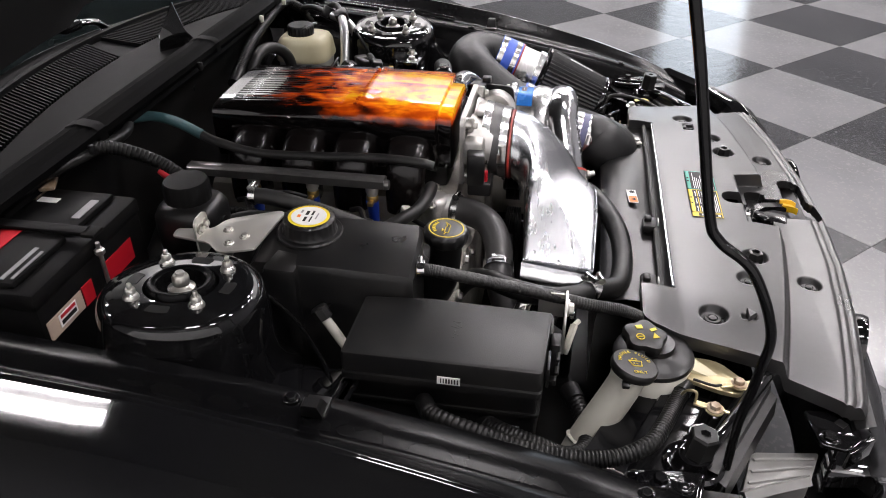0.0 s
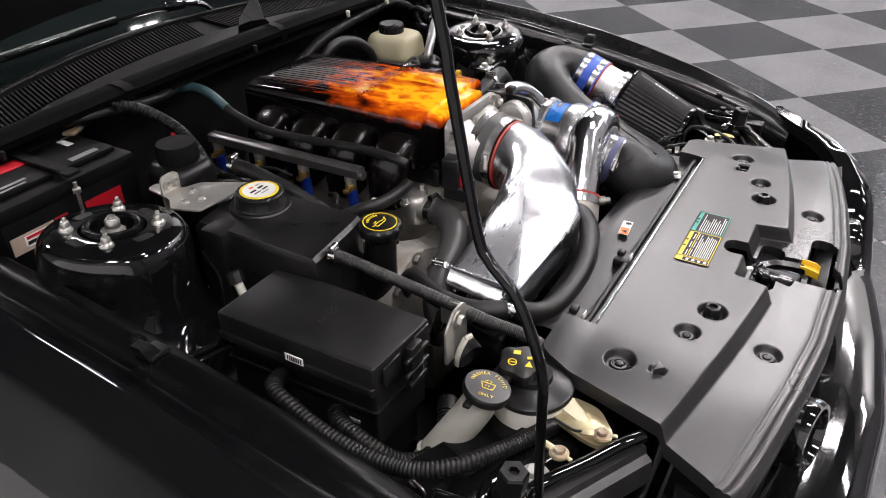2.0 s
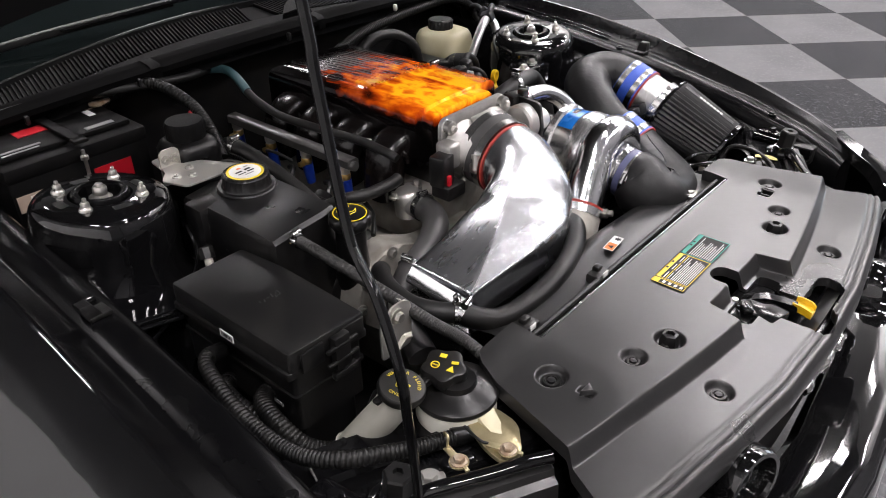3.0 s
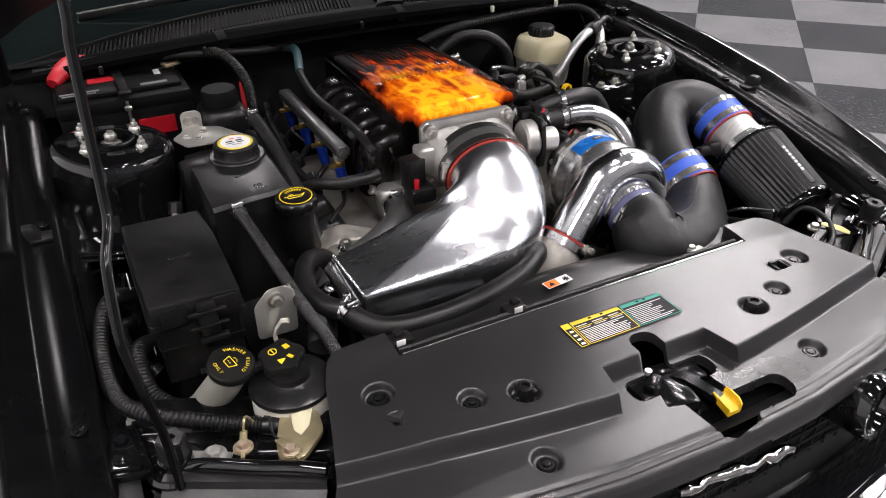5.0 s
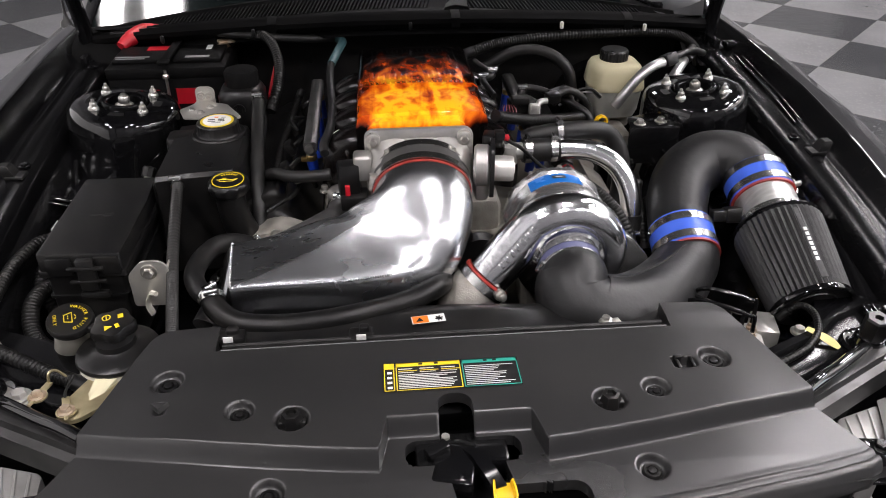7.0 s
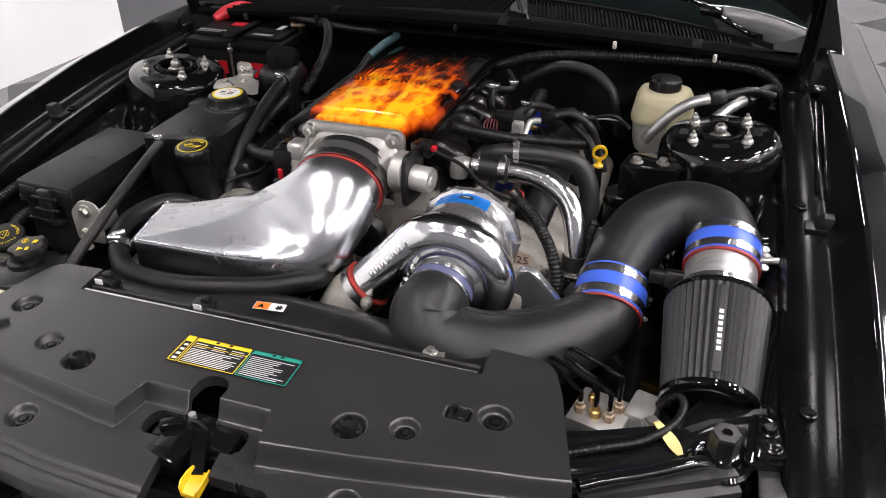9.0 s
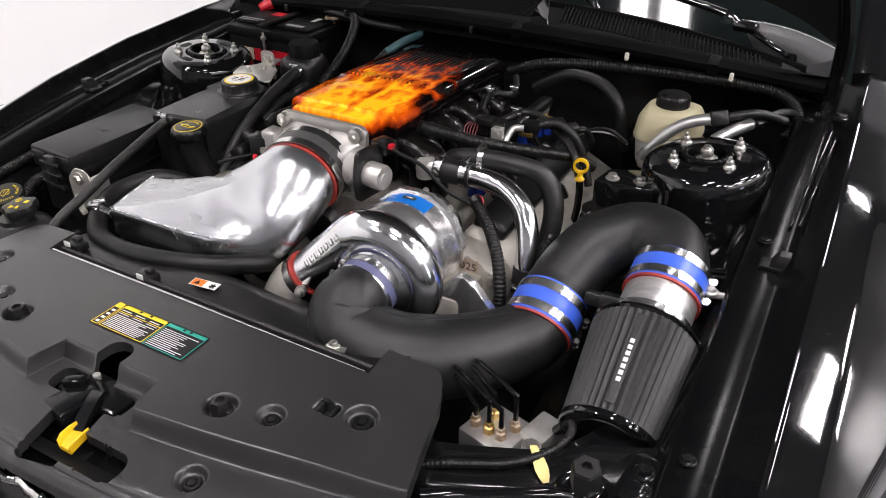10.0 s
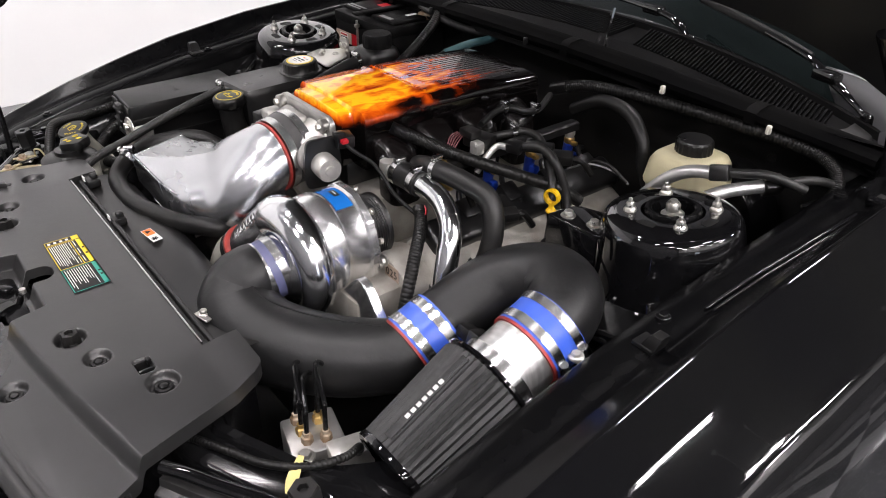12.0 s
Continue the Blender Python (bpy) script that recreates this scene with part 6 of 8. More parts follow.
def air_filter(k2, a2):
    root = thing("air_filter", k2 + a2 * 0.16, "black pleated cone air filter with a black end ring", "air filter")
    f0 = k2 + a2 * 0.075
    L_ = 0.178
    ax = V(0.012, -0.926, -0.377).normalized()
    for off, r_, w_, mat, nm in ((0.004, 0.056, 0.016, M_band, "filter_clamp"),):
        clamp(root, f0 + ax * off, ax, r_, w_, nm, (0.95, -0.1, -0.2))
    bm = bmesh.new()
    lathe(bm, [(0.050, -0.004), (0.0555, -0.004), (0.0555, 0.010), (0.066, 0.013), (0.0735, 0.016), (0.0745, 0.020), (0.071, 0.023), (0.05, 0.023)], f0, ax, 56)
    part("collar", bm, M_paint, root, "gloss black collar")
    bm = bmesh.new()
    lathe(bm, [(0.0710, 0.021), (0.0712, 0.027), (0.0615, L_ - 0.010), (0.0610, L_ - 0.004), (0.05, L_ - 0.004)], f0, ax, 264, lambda a, h: 1 + 0.070 * (abs((a * 44 / math.tau) % 1 - 0.5) * 2 - 0.5) if 0.025 < h < L_ - 0.006 else 1)
    part("pleats", bm, M_filter, root, "black pleated filter media", 20)
    bm = bmesh.new()
    lathe(bm, [(0.056, L_ - 0.008), (0.0640, L_ - 0.008), (0.0652, L_ - 0.004), (0.0645, L_ + 0.001), (0.0615, L_ + 0.003), (0.0585, L_ + 0.001)], f0, ax, 64, ring=True)
    part("end_ring", bm, M_paint, root, "black end ring")
    bm = bmesh.new()
    lathe(bm, [(0.059, L_ - 0.006), (0.0575, L_ - 0.004), (0.050, L_ - 0.016), (0.044, L_ - 0.018), (0.038, L_ - 0.004), (0.001, L_ - 0.001)], f0, ax, 56)
    part("end_cap", bm, M_plastic, root, "black moulded end cap")
    bm = bmesh.new()
    lathe(bm, [(0.037, L_ - 0.0045), (0.039, L_ - 0.002), (0.041, L_ - 0.006)], f0, ax, 48, ring=True)
    part("cap_ring", bm, M_plastic, root)
    # maker's lettering down the side as plain white bars
    m = basis(ax)
    d = (V(-0.02, -0.30, 0.95) - ax * V(-0.02, -0.30, 0.95).dot(ax)).normalized()
    w2 = ax.cross(d)
    bm = bmesh.new()
    mm0 = Matrix((ax, w2, d)).transposed().to_4x4()
    box(bm, f0 + ax * 0.095 + d * 0.0672, (0.130, 0.012, 0.003), 0.001, mm0 @ pose(0, 0, 0, 0, 3.6, 0))
    strip = part("name_strip", bm, M_filter, root)
    for k in range(7):
        bm = bmesh.new()
        box(bm, f0 + ax * (0.072 + 0.0092 * k) + d * (0.0704 - 0.00058 * k), (0.0062, 0.0058, 0.0012), 0.0003, mm0 @ pose(0, 0, 0, 0, 3.6, 0))
        part("print_bar", bm, M_label, strip, "white print bar")


radiator_cover()
caution_label()
hood_latch()
charge_duct()
throttle_body()
intake_manifold()
supercharger()
ends = intake_tract()
air_filter(*ends)


# ---- bay contents ----
def hose(name, label, pts, r, material_=None, category="hose", clamps=(), rib=0.0, seg=14, pitch=0.0055, ends=()):
    """One hose as a thing, with its clamps as parts. clamps: fractions along the way."""
    root = thing(name, pts[0], label, category)
    bm = bmesh.new()
    tube(bm, pts, r, seg, rib=rib, pitch=pitch)
    part("hose_body", bm, material_ or M_rubber, root)
    path = catmull(pts, 100)
    for c in clamps:
        i = int(c * 100)
        a = path[min(i + 1, 100)] - path[max(i - 1, 0)]
        rr = r if not isinstance(r, (list, tuple)) else r[0]
        clamp(root, path[i], a, rr + 0.0006, 0.010)
    if category == "loom":
        # smooth tape where the loom ends
        for i0, i1 in ((0, 7), (93, 100)):
            bm = bmesh.new()
            tube(bm, [path[i] for i in range(i0, i1 + 1)], r + rib * 0.5 + 0.0006, seg)
            part("tape_wrap", bm, M_plastic, root, "smooth black tape wrap")
    return root


def letters(parent, text, place, size, material_, name="lettering"):
    """Flat built-in-font letters; place(k, n) gives each letter's pose."""
    n = len(text)
    for k, ch in enumerate(text):
        if ch == " ":
            continue
        cu = bpy.data.curves.new("letter", "FONT")
        cu.body, cu.size, cu.align_x, cu.align_y, cu.extrude, cu.resolution_u = ch, size, "CENTER", "CENTER", 0.0002, 2
        tmp = bpy.data.objects.new("letter", cu)
        scene.collection.objects.link(tmp)
        me = bpy.data.meshes.new_from_object(tmp.evaluated_get(bpy.context.evaluated_depsgraph_get()))
        bpy.data.objects.remove(tmp)
        me.transform(place(k, n))
        me.materials.clear()
        me.materials.append(material_)
        ob = new(name, me)
        ob.parent = parent
        if parent.parent is None:
            ob.matrix_parent_inverse = Matrix.Translation(-parent.location)


def fuse_box():
    root = thing("fuse_box", (-0.52, 0.11, 0.72), "black plastic fuse box with a grained lid", "fuse box")
    out = [(-0.584, -0.008), (-0.463, -0.014), (-0.462, 0.150), (-0.468, 0.238), (-0.586, 0.240)]
    bm = bmesh.new()
    prism(bm, rounded(out, 0.006, 3), 0.868, 0.8975, 0.004)
    lid = part("lid", bm, M_plastic_grey, root, "grained black lid")
    bm = bmesh.new()
    prism(bm, rounded([(x * 1.0 + (0.004 if x < -0.5 else -0.004) * -1, y) for x, y in out], 0.006, 3), 0.858, 0.868, 0.002)
    part("lid_rim", bm, M_plastic, lid)
    bm = bmesh.new()
    inn = [(-0.578, -0.004), (-0.468, -0.009), (-0.467, 0.150), (-0.472, 0.232), (-0.580, 0.234)]
    prism(bm, rounded(inn, 0.006, 3), 0.765, 0.860, 0)
    body = part("body", bm, M_plastic, root)
    bm = bmesh.new()
    prism(bm, rounded([(x + (-0.003 if x < -0.5 else 0.003), y + (-0.003 if y < 0.05 else 0.003)) for x, y in inn], 0.006, 3), 0.820, 0.8245, 0)
    prism(bm, rounded([(x + (0.010 if x < -0.5 else -0.010), y + (0.008 if y < 0.05 else -0.008)) for x, y in inn], 0.006, 3), 0.700, 0.770, 0)
    part("lower_tray", bm, M_plastic, root)
    # front latch
    bm = bmesh.new()
    box(bm, (-0.512, -0.020, 0.868), (0.026, 0.012, 0.052), 0.003)
    box(bm, (-0.512, -0.024, 0.880), (0.052, 0.006, 0.006), 0.002)
    box(bm, (-0.512, -0.024, 0.858), (0.052, 0.006, 0.005), 0.002)
    part("latch", bm, M_plastic, root, "black snap latch")
    bm = bmesh.new()
    box(bm, (-0.508, -0.020, 0.833), (0.040, 0.010, 0.010), 0.002)
    part("latch_tab", bm, M_plastic_grey, root)
    for x in (-0.552, -0.484):
        bm = bmesh.new()
        box(bm, (x, -0.0135, 0.878), (0.036, 0.004, 0.030), 0.0015)
        part("lid_rib", bm, M_plastic, lid)
    bm = bmesh.new()
    box(bm, (-0.5955, 0.103, 0.8795), (0.0012, 0.028, 0.011), 0)
    lab = part("barcode_label", bm, M_label, body, "small white printed label")
    rnd = random.Random(3)
    for k in range(7):
        bm = bmesh.new()
        box(bm, (-0.5963, 0.092 + 0.0034 * k, 0.8795), (0.0008, 0.0012 + 0.0013 * rnd.random(), 0.0070), 0)
        part("print_bar", bm, M_ink, lab)
    bm = bmesh.new()
    box(bm, (-0.5862, 0.024, 0.806), (0.0012, 0.017, 0.005), 0)
    part("mark", bm, M_greyink, body)
    # worn chalk marks on the lid
    for k, (dx, dy, w_, t) in enumerate(((-0.014, 0.002, 0.006, 80), (-0.008, 0.0, 0.007, 70), (-0.001, 0.002, 0.004, 0), (0.006, 0.003, 0.010, 75), (0.012, 0.002, 0.011, 50), (0.017, 0.002, 0.010, 85), (0.011, -0.004, 0.009, 10))):
        bm = bmesh.new()
        box(bm, (-0.522 + dx, 0.105 + dy, 0.8979), (w_, 0.0009, 0.0004), 0, pose(0, 0, 0, 0, 0, t))
        part("scuff", bm, M_scuff, lid)


def coolant_tank():
    root = thing("coolant_tank", (-0.39, 0.28, 0.74), "black plastic coolant tank with a yellow-labelled cap", "coolant tank")
    bm = bmesh.new()
    rings = []
    for x, y0, y1 in ((-0.458, 0.182, 0.400), (-0.452, 0.176, 0.408), (-0.40, 0.178, 0.412), (-0.352, 0.182, 0.405), (-0.326, 0.188, 0.390), (-0.318, 0.196, 0.38)):
        zt = float(np.interp(x, (-0.458, -0.452, -0.38, -0.326, -0.318), (0.912, 0.922, 0.928, 0.926, 0.915)))
        rings.append([V(x, y0, 0.74), V(x, y0, zt - 0.006), V(x, y0 + 0.006, zt), V(x, (y0 + y1) / 2, zt + 0.002), V(x, y1 - 0.008, zt), V(x, y1, zt - 0.008), V(x, y1, 0.74)])
    skin(bm, rings)
    body = part("tank", bm, M_plastic, root, "ribless matte black tank", 32)
    c = V(-0.372, 0.345, 0.926)
    bm = bmesh.new()
    lathe(bm, [(0.048, -0.004), (0.048, 0.004), (0.046, 0.006), (0.040, 0.006), (0.038, 0.009), (0.037, 0.025), (0.034, 0.0275), (0.001, 0.0275)], c, (0, -0.03, 1), 96, lambda a, h: 1 + (0.012 * math.cos(a * 24) if 0.008 < h < 0.026 else 0))
    cap = part("cap", bm, M_plastic, root, "black knurled screw cap")
    for r0, r1, mat, lift, nm in ((0.030, 0.001, M_yellow, 0.0279, "cap_label"), (0.0255, 0.001, M_label, 0.0284, "label_field")):
        bm = bmesh.new()
        lathe(bm, [(r0, lift - 0.0003), (r0, lift), (r1, lift + 0.0001)], c, (0, -0.03, 1), 40)
        part(nm, bm, mat, cap)
    for k, (u, v, w_, h_, mat) in enumerate(((-0.010, 0.002, 0.012, 0.004, M_ink), (0.007, 0.003, 0.011, 0.0045, M_ink), (-0.009, -0.006, 0.014, 0.0022, M_ink), (0.008, -0.005, 0.012, 0.003, M_ink), (-0.003, 0.013, 0.007, 0.005, M_orange), (0.010, 0.012, 0.008, 0.003, M_greyink),
                                             (0.0, -0.013, 0.016, 0.002, M_greyink))):
        bm = bmesh.new()
        box(bm, c + V(u, v, 0.0288), (w_, h_, 0.0004), 0)
        part("print_mark", bm, mat, cap)
    # outlet nipple
    bm = bmesh.new()
    cyl(bm, (-0.420, 0.190, 0.912), (-0.417, 0.170, 0.911), 0.007, seg=14)
    cyl(bm, (-0.4185, 0.178, 0.9115), (-0.417, 0.172, 0.911), 0.0095, seg=6)
    part("nipple", bm, M_gold, root, "brass hose nipple")
    bm = bmesh.new()
    box(bm, (-0.44, 0.36, 0.83), (0.06, 0.05, 0.19), 0.01)
    part("mount", bm, M_plastic, root)


def oil_filler():
    root = thing("oil_filler", (-0.315, 0.16, 0.80), "black oil filler neck with a yellow-printed cap", "oil filler")
    c = V(-0.328, 0.152, 0.920)
    bm = bmesh.new()
    tube(bm, [c - V(0, 0, 0.004), c - V(-0.001, -0.002, 0.05), (-0.318, 0.165, 0.82), (-0.30, 0.19, 0.76)], (0.024, 0.024, 0.027, 0.030), 24)
    part("neck", bm, M_plastic, root)
    bm = bmesh.new()
    lathe(bm, [(0.026, -0.016), (0.031, -0.012), (0.033, -0.004), (0.033, 0.003), (0.030, 0.007), (0.0285, 0.0075), (0.001, 0.0075)], c, (0, -0.05, 1), 72, lambda a, h: 1 + (0.025 * math.cos(a * 12) if h < 0.004 else 0))
    cap = part("cap", bm, M_plastic, root, "black oil cap")
    m = Matrix.Translation(c) @ basis((0, -0.05, 1))
    bm = bmesh.new()
    lathe(bm, [(0.0262, 0.0077), (0.0262, 0.0081), (0.0245, 0.0081), (0.0245, 0.0077)], c, (0, -0.05, 1), 48, ring=True)
    part("print_ring", bm, M_yellow, cap, "yellow printed ring")
    # oil can sign
    bm = bmesh.new()
    for a, b in (((-0.013, -0.005), (0.008, -0.005)), ((-0.013, -0.005), (-0.013, 0.001)), ((-0.013, 0.001), (0.002, 0.001)), ((0.008, -0.005), (0.015, 0.003)), ((0.002, 0.001), (0.006, -0.001)), ((0.006, -0.001), (0.015, 0.003)), ((-0.013, -0.001), (-0.018, 0.001)), ((-0.007, 0.001), (-0.007, 0.005)), ((-0.010, 0.005), (-0.003, 0.005))):
        cyl(bm, m @ V(*a, 0.0080), m @ V(*b, 0.0080), 0.0007, seg=6)
    part("oil_can_sign", bm, M_yellow, cap)
    for k in range(7):
        bm = bmesh.new()
        a = radians(128 - 76 * k / 6)
        box(bm, m @ V(0.0185 * math.cos(a), 0.0185 * math.sin(a), 0.0080), (0.0024, 0.0046, 0.0004), 0, pose(0, 0, 0, 0, 0, math.degrees(a) - 90))
        part("print_bar", bm, M_yellow, cap)


def washer_filler():
    root = thing("washer_filler", (-0.545, -0.06, 0.70), "frosted washer fluid filler neck with a black cap", "washer filler")
    c = V(-0.507, -0.120, 0.858)
    ax = V(0.28, -0.36, 0.89).normalized()
    bm = bmesh.new()
    tube(bm, [c - ax * 0.004, c - ax * 0.04, (-0.550, -0.066, 0.752), (-0.572, -0.050, 0.70), (-0.585, -0.040, 0.62)], (0.0225, 0.0225, 0.023, 0.025, 0.026), 26)
    part("neck", bm, M_neck, root, "frosted white neck")
    bm = bmesh.new()
    lathe(bm, [(0.0222, -0.004), (0.0245, -0.001), (0.0222, 0.002)], (-0.5475, -0.0675, 0.758), (0.35, -0.4, 0.85), 30)
    part("neck_seam", bm, M_neck, root)
    top = V(0.10, -0.22, 0.97).normalized()
    bm = bmesh.new()
    lathe(bm, [(0.026, -0.008), (0.029, -0.006), (0.0305, 0.0), (0.030, 0.004), (0.0285, 0.006), (0.001, 0.0075)], c, top, 48)
    cap = part("cap", bm, M_plastic, root, "black flip cap")
    bm = bmesh.new()
    box(bm, c + V(0.030, -0.010, -0.006), (0.018, 0.012, 0.010), 0.003)
    part("cap_tab", bm, M_plastic, cap)
    bm = bmesh.new()
    box(bm, c + V(-0.030, 0.010, -0.004), (0.012, 0.010, 0.006), 0.002)
    part("cap_tab", bm, M_plastic, cap)
    # the print faces the passenger side
    m = Matrix.Translation(c) @ basis(top) @ pose(0, 0, 0.0076, 0, 0, -72)

    def arc(k, n):
        a = radians(166 - 152 * k / (n - 1))
        return m @ pose(0.0205 * math.cos(a), 0.0205 * math.sin(a), 0, 0, 0, math.degrees(a) - 90)
    letters(cap, "WASHER FLUID", arc, 0.0066, M_yellow)
    letters(cap, "ONLY", lambda k, n: m @ pose((k - 1.5) * 0.0048, -0.0185, 0), 0.0066, M_yellow)
    bm = bmesh.new()
    for a, b in (((-0.009, 0.003), (0.009, 0.003)), ((-0.009, 0.003), (-0.006, -0.007)), ((0.009, 0.003), (0.006, -0.007)), ((-0.006, -0.007), (0.006, -0.007)), ((-0.004, 0.006), (-0.001, 0.008)), ((0.004, 0.006), (0.001, 0.008)), ((-0.004, -0.002), (-0.002, -0.002)), ((0.0, -0.002), (0.002, -0.002))):
        cyl(bm, m @ V(*a, 0), m @ V(*b, 0), 0.0006, seg=6)
    part("windscreen_sign", bm, M_yellow, cap)


def steering_reservoir():
    root = thing("steering_reservoir", (-0.442, -0.160, 0.72), "white fluid reservoir with a black lid and lobed cap", "fluid reservoir")
    c = V(-0.442, -0.152, 0.838)
    bm = bmesh.new()
    lathe(bm, [(0.030, -0.11), (0.046, -0.10), (0.052, -0.075), (0.052, -0.012), (0.050, -0.008)], c, (0, 0, 1), 44)
    part("tank", bm, M_white, root, "white plastic tank")
    bm = bmesh.new()
    lathe(bm, [(0.0530, -0.013), (0.0542, -0.010), (0.053, -0.006), (0.046, -0.002), (0.034, 0.0), (0.026, 0.004), (0.025, 0.012), (0.001, 0.012)], c, (0.0, 0.0, 1), 44)
    part("lid", bm, M_plastic, root, "black domed lid")
    ax = V(-0.06, -0.10, 1).normalized()
    cc = V(-0.446, -0.136, 0.856)
    bm = bmesh.new()
    lathe(bm, [(0.024, -0.010), (0.027, -0.006), (0.028, 0.004), (0.026, 0.009), (0.022, 0.010), (0.001, 0.0105)], cc, ax, 72, lambda a, h: 1 + 0.10 * math.cos(a * 5))
    cap = part("cap", bm, M_plastic, root, "black five-lobed cap")
    m = Matrix.Translation(cc) @ basis(ax) @ pose(0, 0, 0.0108, 0, 0, -72)
    bm = bmesh.new()
    lathe(bm, [(0.0046, 0), (0.0058, 0), (0.0058, 0.0006), (0.0046, 0.0006)], m @ V(-0.010, -0.006, 0), ax, 20, ring=True)
    cyl(bm, m @ V(-0.015, -0.006, 0.0003), m @ V(-0.005, -0.006, 0.0003), 0.0008, seg=6)
    part("wheel_sign", bm, M_yellow, cap)
    bm = bmesh.new()
    prism(bm, [(0.006, -0.010), (0.016, -0.010), (0.011, 0.0)], 0, 0.0006, 0, m)
    part("warning_sign", bm, M_yellow, cap)
    bm = bmesh.new()
    box(bm, m @ V(-0.006, 0.012, 0.0003), (0.009, 0.007, 0.0006), 0, pose(0, 0, 0, 0, 0, -72))
    part("book_sign", bm, M_yellow, cap)
    bm = bmesh.new()
    box(bm, m @ V(0.012, 0.006, 0.0003), (0.009, 0.005, 0.0006), 0, pose(0, 0, 0, 0, 0, -60))
    part("print_bar", bm, M_yellow, cap)
    bm = bmesh.new()
    skin(bm, [[V(x + dx * w, y, z + dz * w) for dx, dz in ((-1, -0.5), (-0.9, 0.35), (0, 0.6), (0.9, 0.35), (1, -0.5))] for x, y, z, w in ((-0.440, -0.186, 0.822, 0.018), (-0.446, -0.204, 0.818, 0.015), (-0.453, -0.224, 0.814, 0.011), (-0.459, -0.240, 0.811, 0.010))])
    part("moulded_lug", bm, M_cream, root, "cream moulded horn")
    bm = bmesh.new()
    prism(bm, rounded([(-0.47, -0.19), (-0.425, -0.20), (-0.430, -0.240), (-0.466, -0.272), (-0.492, -0.262), (-0.488, -0.235)], 0.010, 3), 0.812, 0.818, 0.001)
    part("bracket", bm, M_palebrass, root, "dull yellowish plated bracket")
    bm = bmesh.new()
    tube(bm, [(-0.420, -0.044, 0.846), (-0.428, -0.040, 0.832), (-0.431, -0.037, 0.818), (-0.428, -0.034, 0.802)], 0.0055, 6, flat=0.5)
    tube(bm, [(-0.420, -0.044, 0.846), (-0.412, -0.050, 0.848)], 0.004, 6, straight=True)
    part("hose_guide", bm, M_white, root, "white plastic guide")


def battery():
    root = thing("battery", (-0.515, 0.68, 0.78), "black car battery with red and white labels", "battery")
    bm = bmesh.new()
    box(bm, (-0.516, 0.682, 0.868), (0.242, 0.172, 0.172), 0.006)
    body = part("case", bm, M_battery, root)
    bm = bmesh.new()
    box(bm, (-0.516, 0.682, 0.961), (0.246, 0.176, 0.026), 0.006)
    part("lid", bm, M_battery, root, "black battery lid")
    bm = bmesh.new()
    box(bm, (-0.575, 0.672, 0.978), (0.11, 0.10, 0.010), 0.004)
    box(bm, (-0.455, 0.672, 0.978), (0.10, 0.10, 0.010), 0.004)
    part("vent_cover", bm, M_battery, root)
    bm = bmesh.new()
    box(bm, (-0.595, 0.5945, 0.912), (0.072, 0.0012, 0.028), 0)
    lab = part("front_label", bm, M_beige, body, "beige, black and red front label")
    bm = bmesh.new()
    box(bm, (-0.592, 0.5936, 0.913), (0.036, 0.0010, 0.018), 0, pose(0, 0, 0, 0, 0, 0))
    part("print_block", bm, M_label, lab)
    bm = bmesh.new()
    box(bm, (-0.592, 0.5929, 0.910), (0.030, 0.0008, 0.0055), 0)
    part("print_bar", bm, M_ink, lab)
    bm = bmesh.new()
    box(bm, (-0.592, 0.5929, 0.9185), (0.030, 0.0008, 0.0045), 0)
    part("print_bar", bm, M_redplastic, lab)
    bm = bmesh.new()
    box(bm, (-0.467, 0.5945, 0.912), (0.068, 0.0012, 0.034), 0)
    part("red_label", bm, M_redplastic, body, "red label")
    bm = bmesh.new()
    box(bm, (-0.545, 0.5945, 0.912), (0.022, 0.0012, 0.030), 0)
    part("red_label", bm, M_redplastic, body, "red label")
    for cx, cy, w_, h_, mat in ((-0.590, 0.640, 0.070, 0.006, M_greyink), (-0.592, 0.628, 0.06, 0.004, M_greyink), (-0.455, 0.635, 0.050, 0.012, M_greyink), (-0.44, 0.70, 0.012, 0.03, M_label), (-0.545, 0.70, 0.052, 0.030, M_redplastic)):
        bm = bmesh.new()
        box(bm, (cx, cy, 0.9838), (w_, h_, 0.001), 0)
        part("top_print", bm, mat, body)
    bm = bmesh.new()
    tube(bm, [(-0.632, 0.715, 0.985), (-0.615, 0.738, 0.996), (-0.590, 0.762, 1.006), (-0.560, 0.775, 1.004)], (0.013, 0.020, 0.019, 0.014), 12, flat=0.8)
    part("terminal_cover", bm, M_redplastic, root, "red terminal cover")
    bm = bmesh.new()
    lathe(bm, [(0.016, 0.0), (0.016, 0.008), (0.009, 0.010), (0.009, 0.020)], (-0.415, 0.735, 0.975), seg=18)
    box(bm, (-0.405, 0.722, 0.990), (0.040, 0.022, 0.008), 0.003, pose(0, 0, 0, 0, 0, 25))
    part("terminal", bm, M_rust, root, "corroded battery terminal")
    bm = bmesh.new()
    box(bm, (-0.514, 0.682, 0.988), (0.018, 0.182, 0.006), 0.002)
    box(bm, (-0.514, 0.588, 0.988), (0.024, 0.020, 0.006), 0.002)
    part("hold_down", bm, M_battery, root, "black hold-down strap")
    bm = bmesh.new()
    cyl(bm, (-0.514, 0.585, 0.80), (-0.514, 0.585, 0.972), 0.0030, seg=10)
    lathe(bm, [(0.007, 0.0), (0.007, 0.006), (0.005, 0.008)], (-0.514, 0.585, 0.955), seg=6)
    part("hold_down_stud", bm, M_bolt, root, "zinc plated stud and nut")
    bm = bmesh.new()
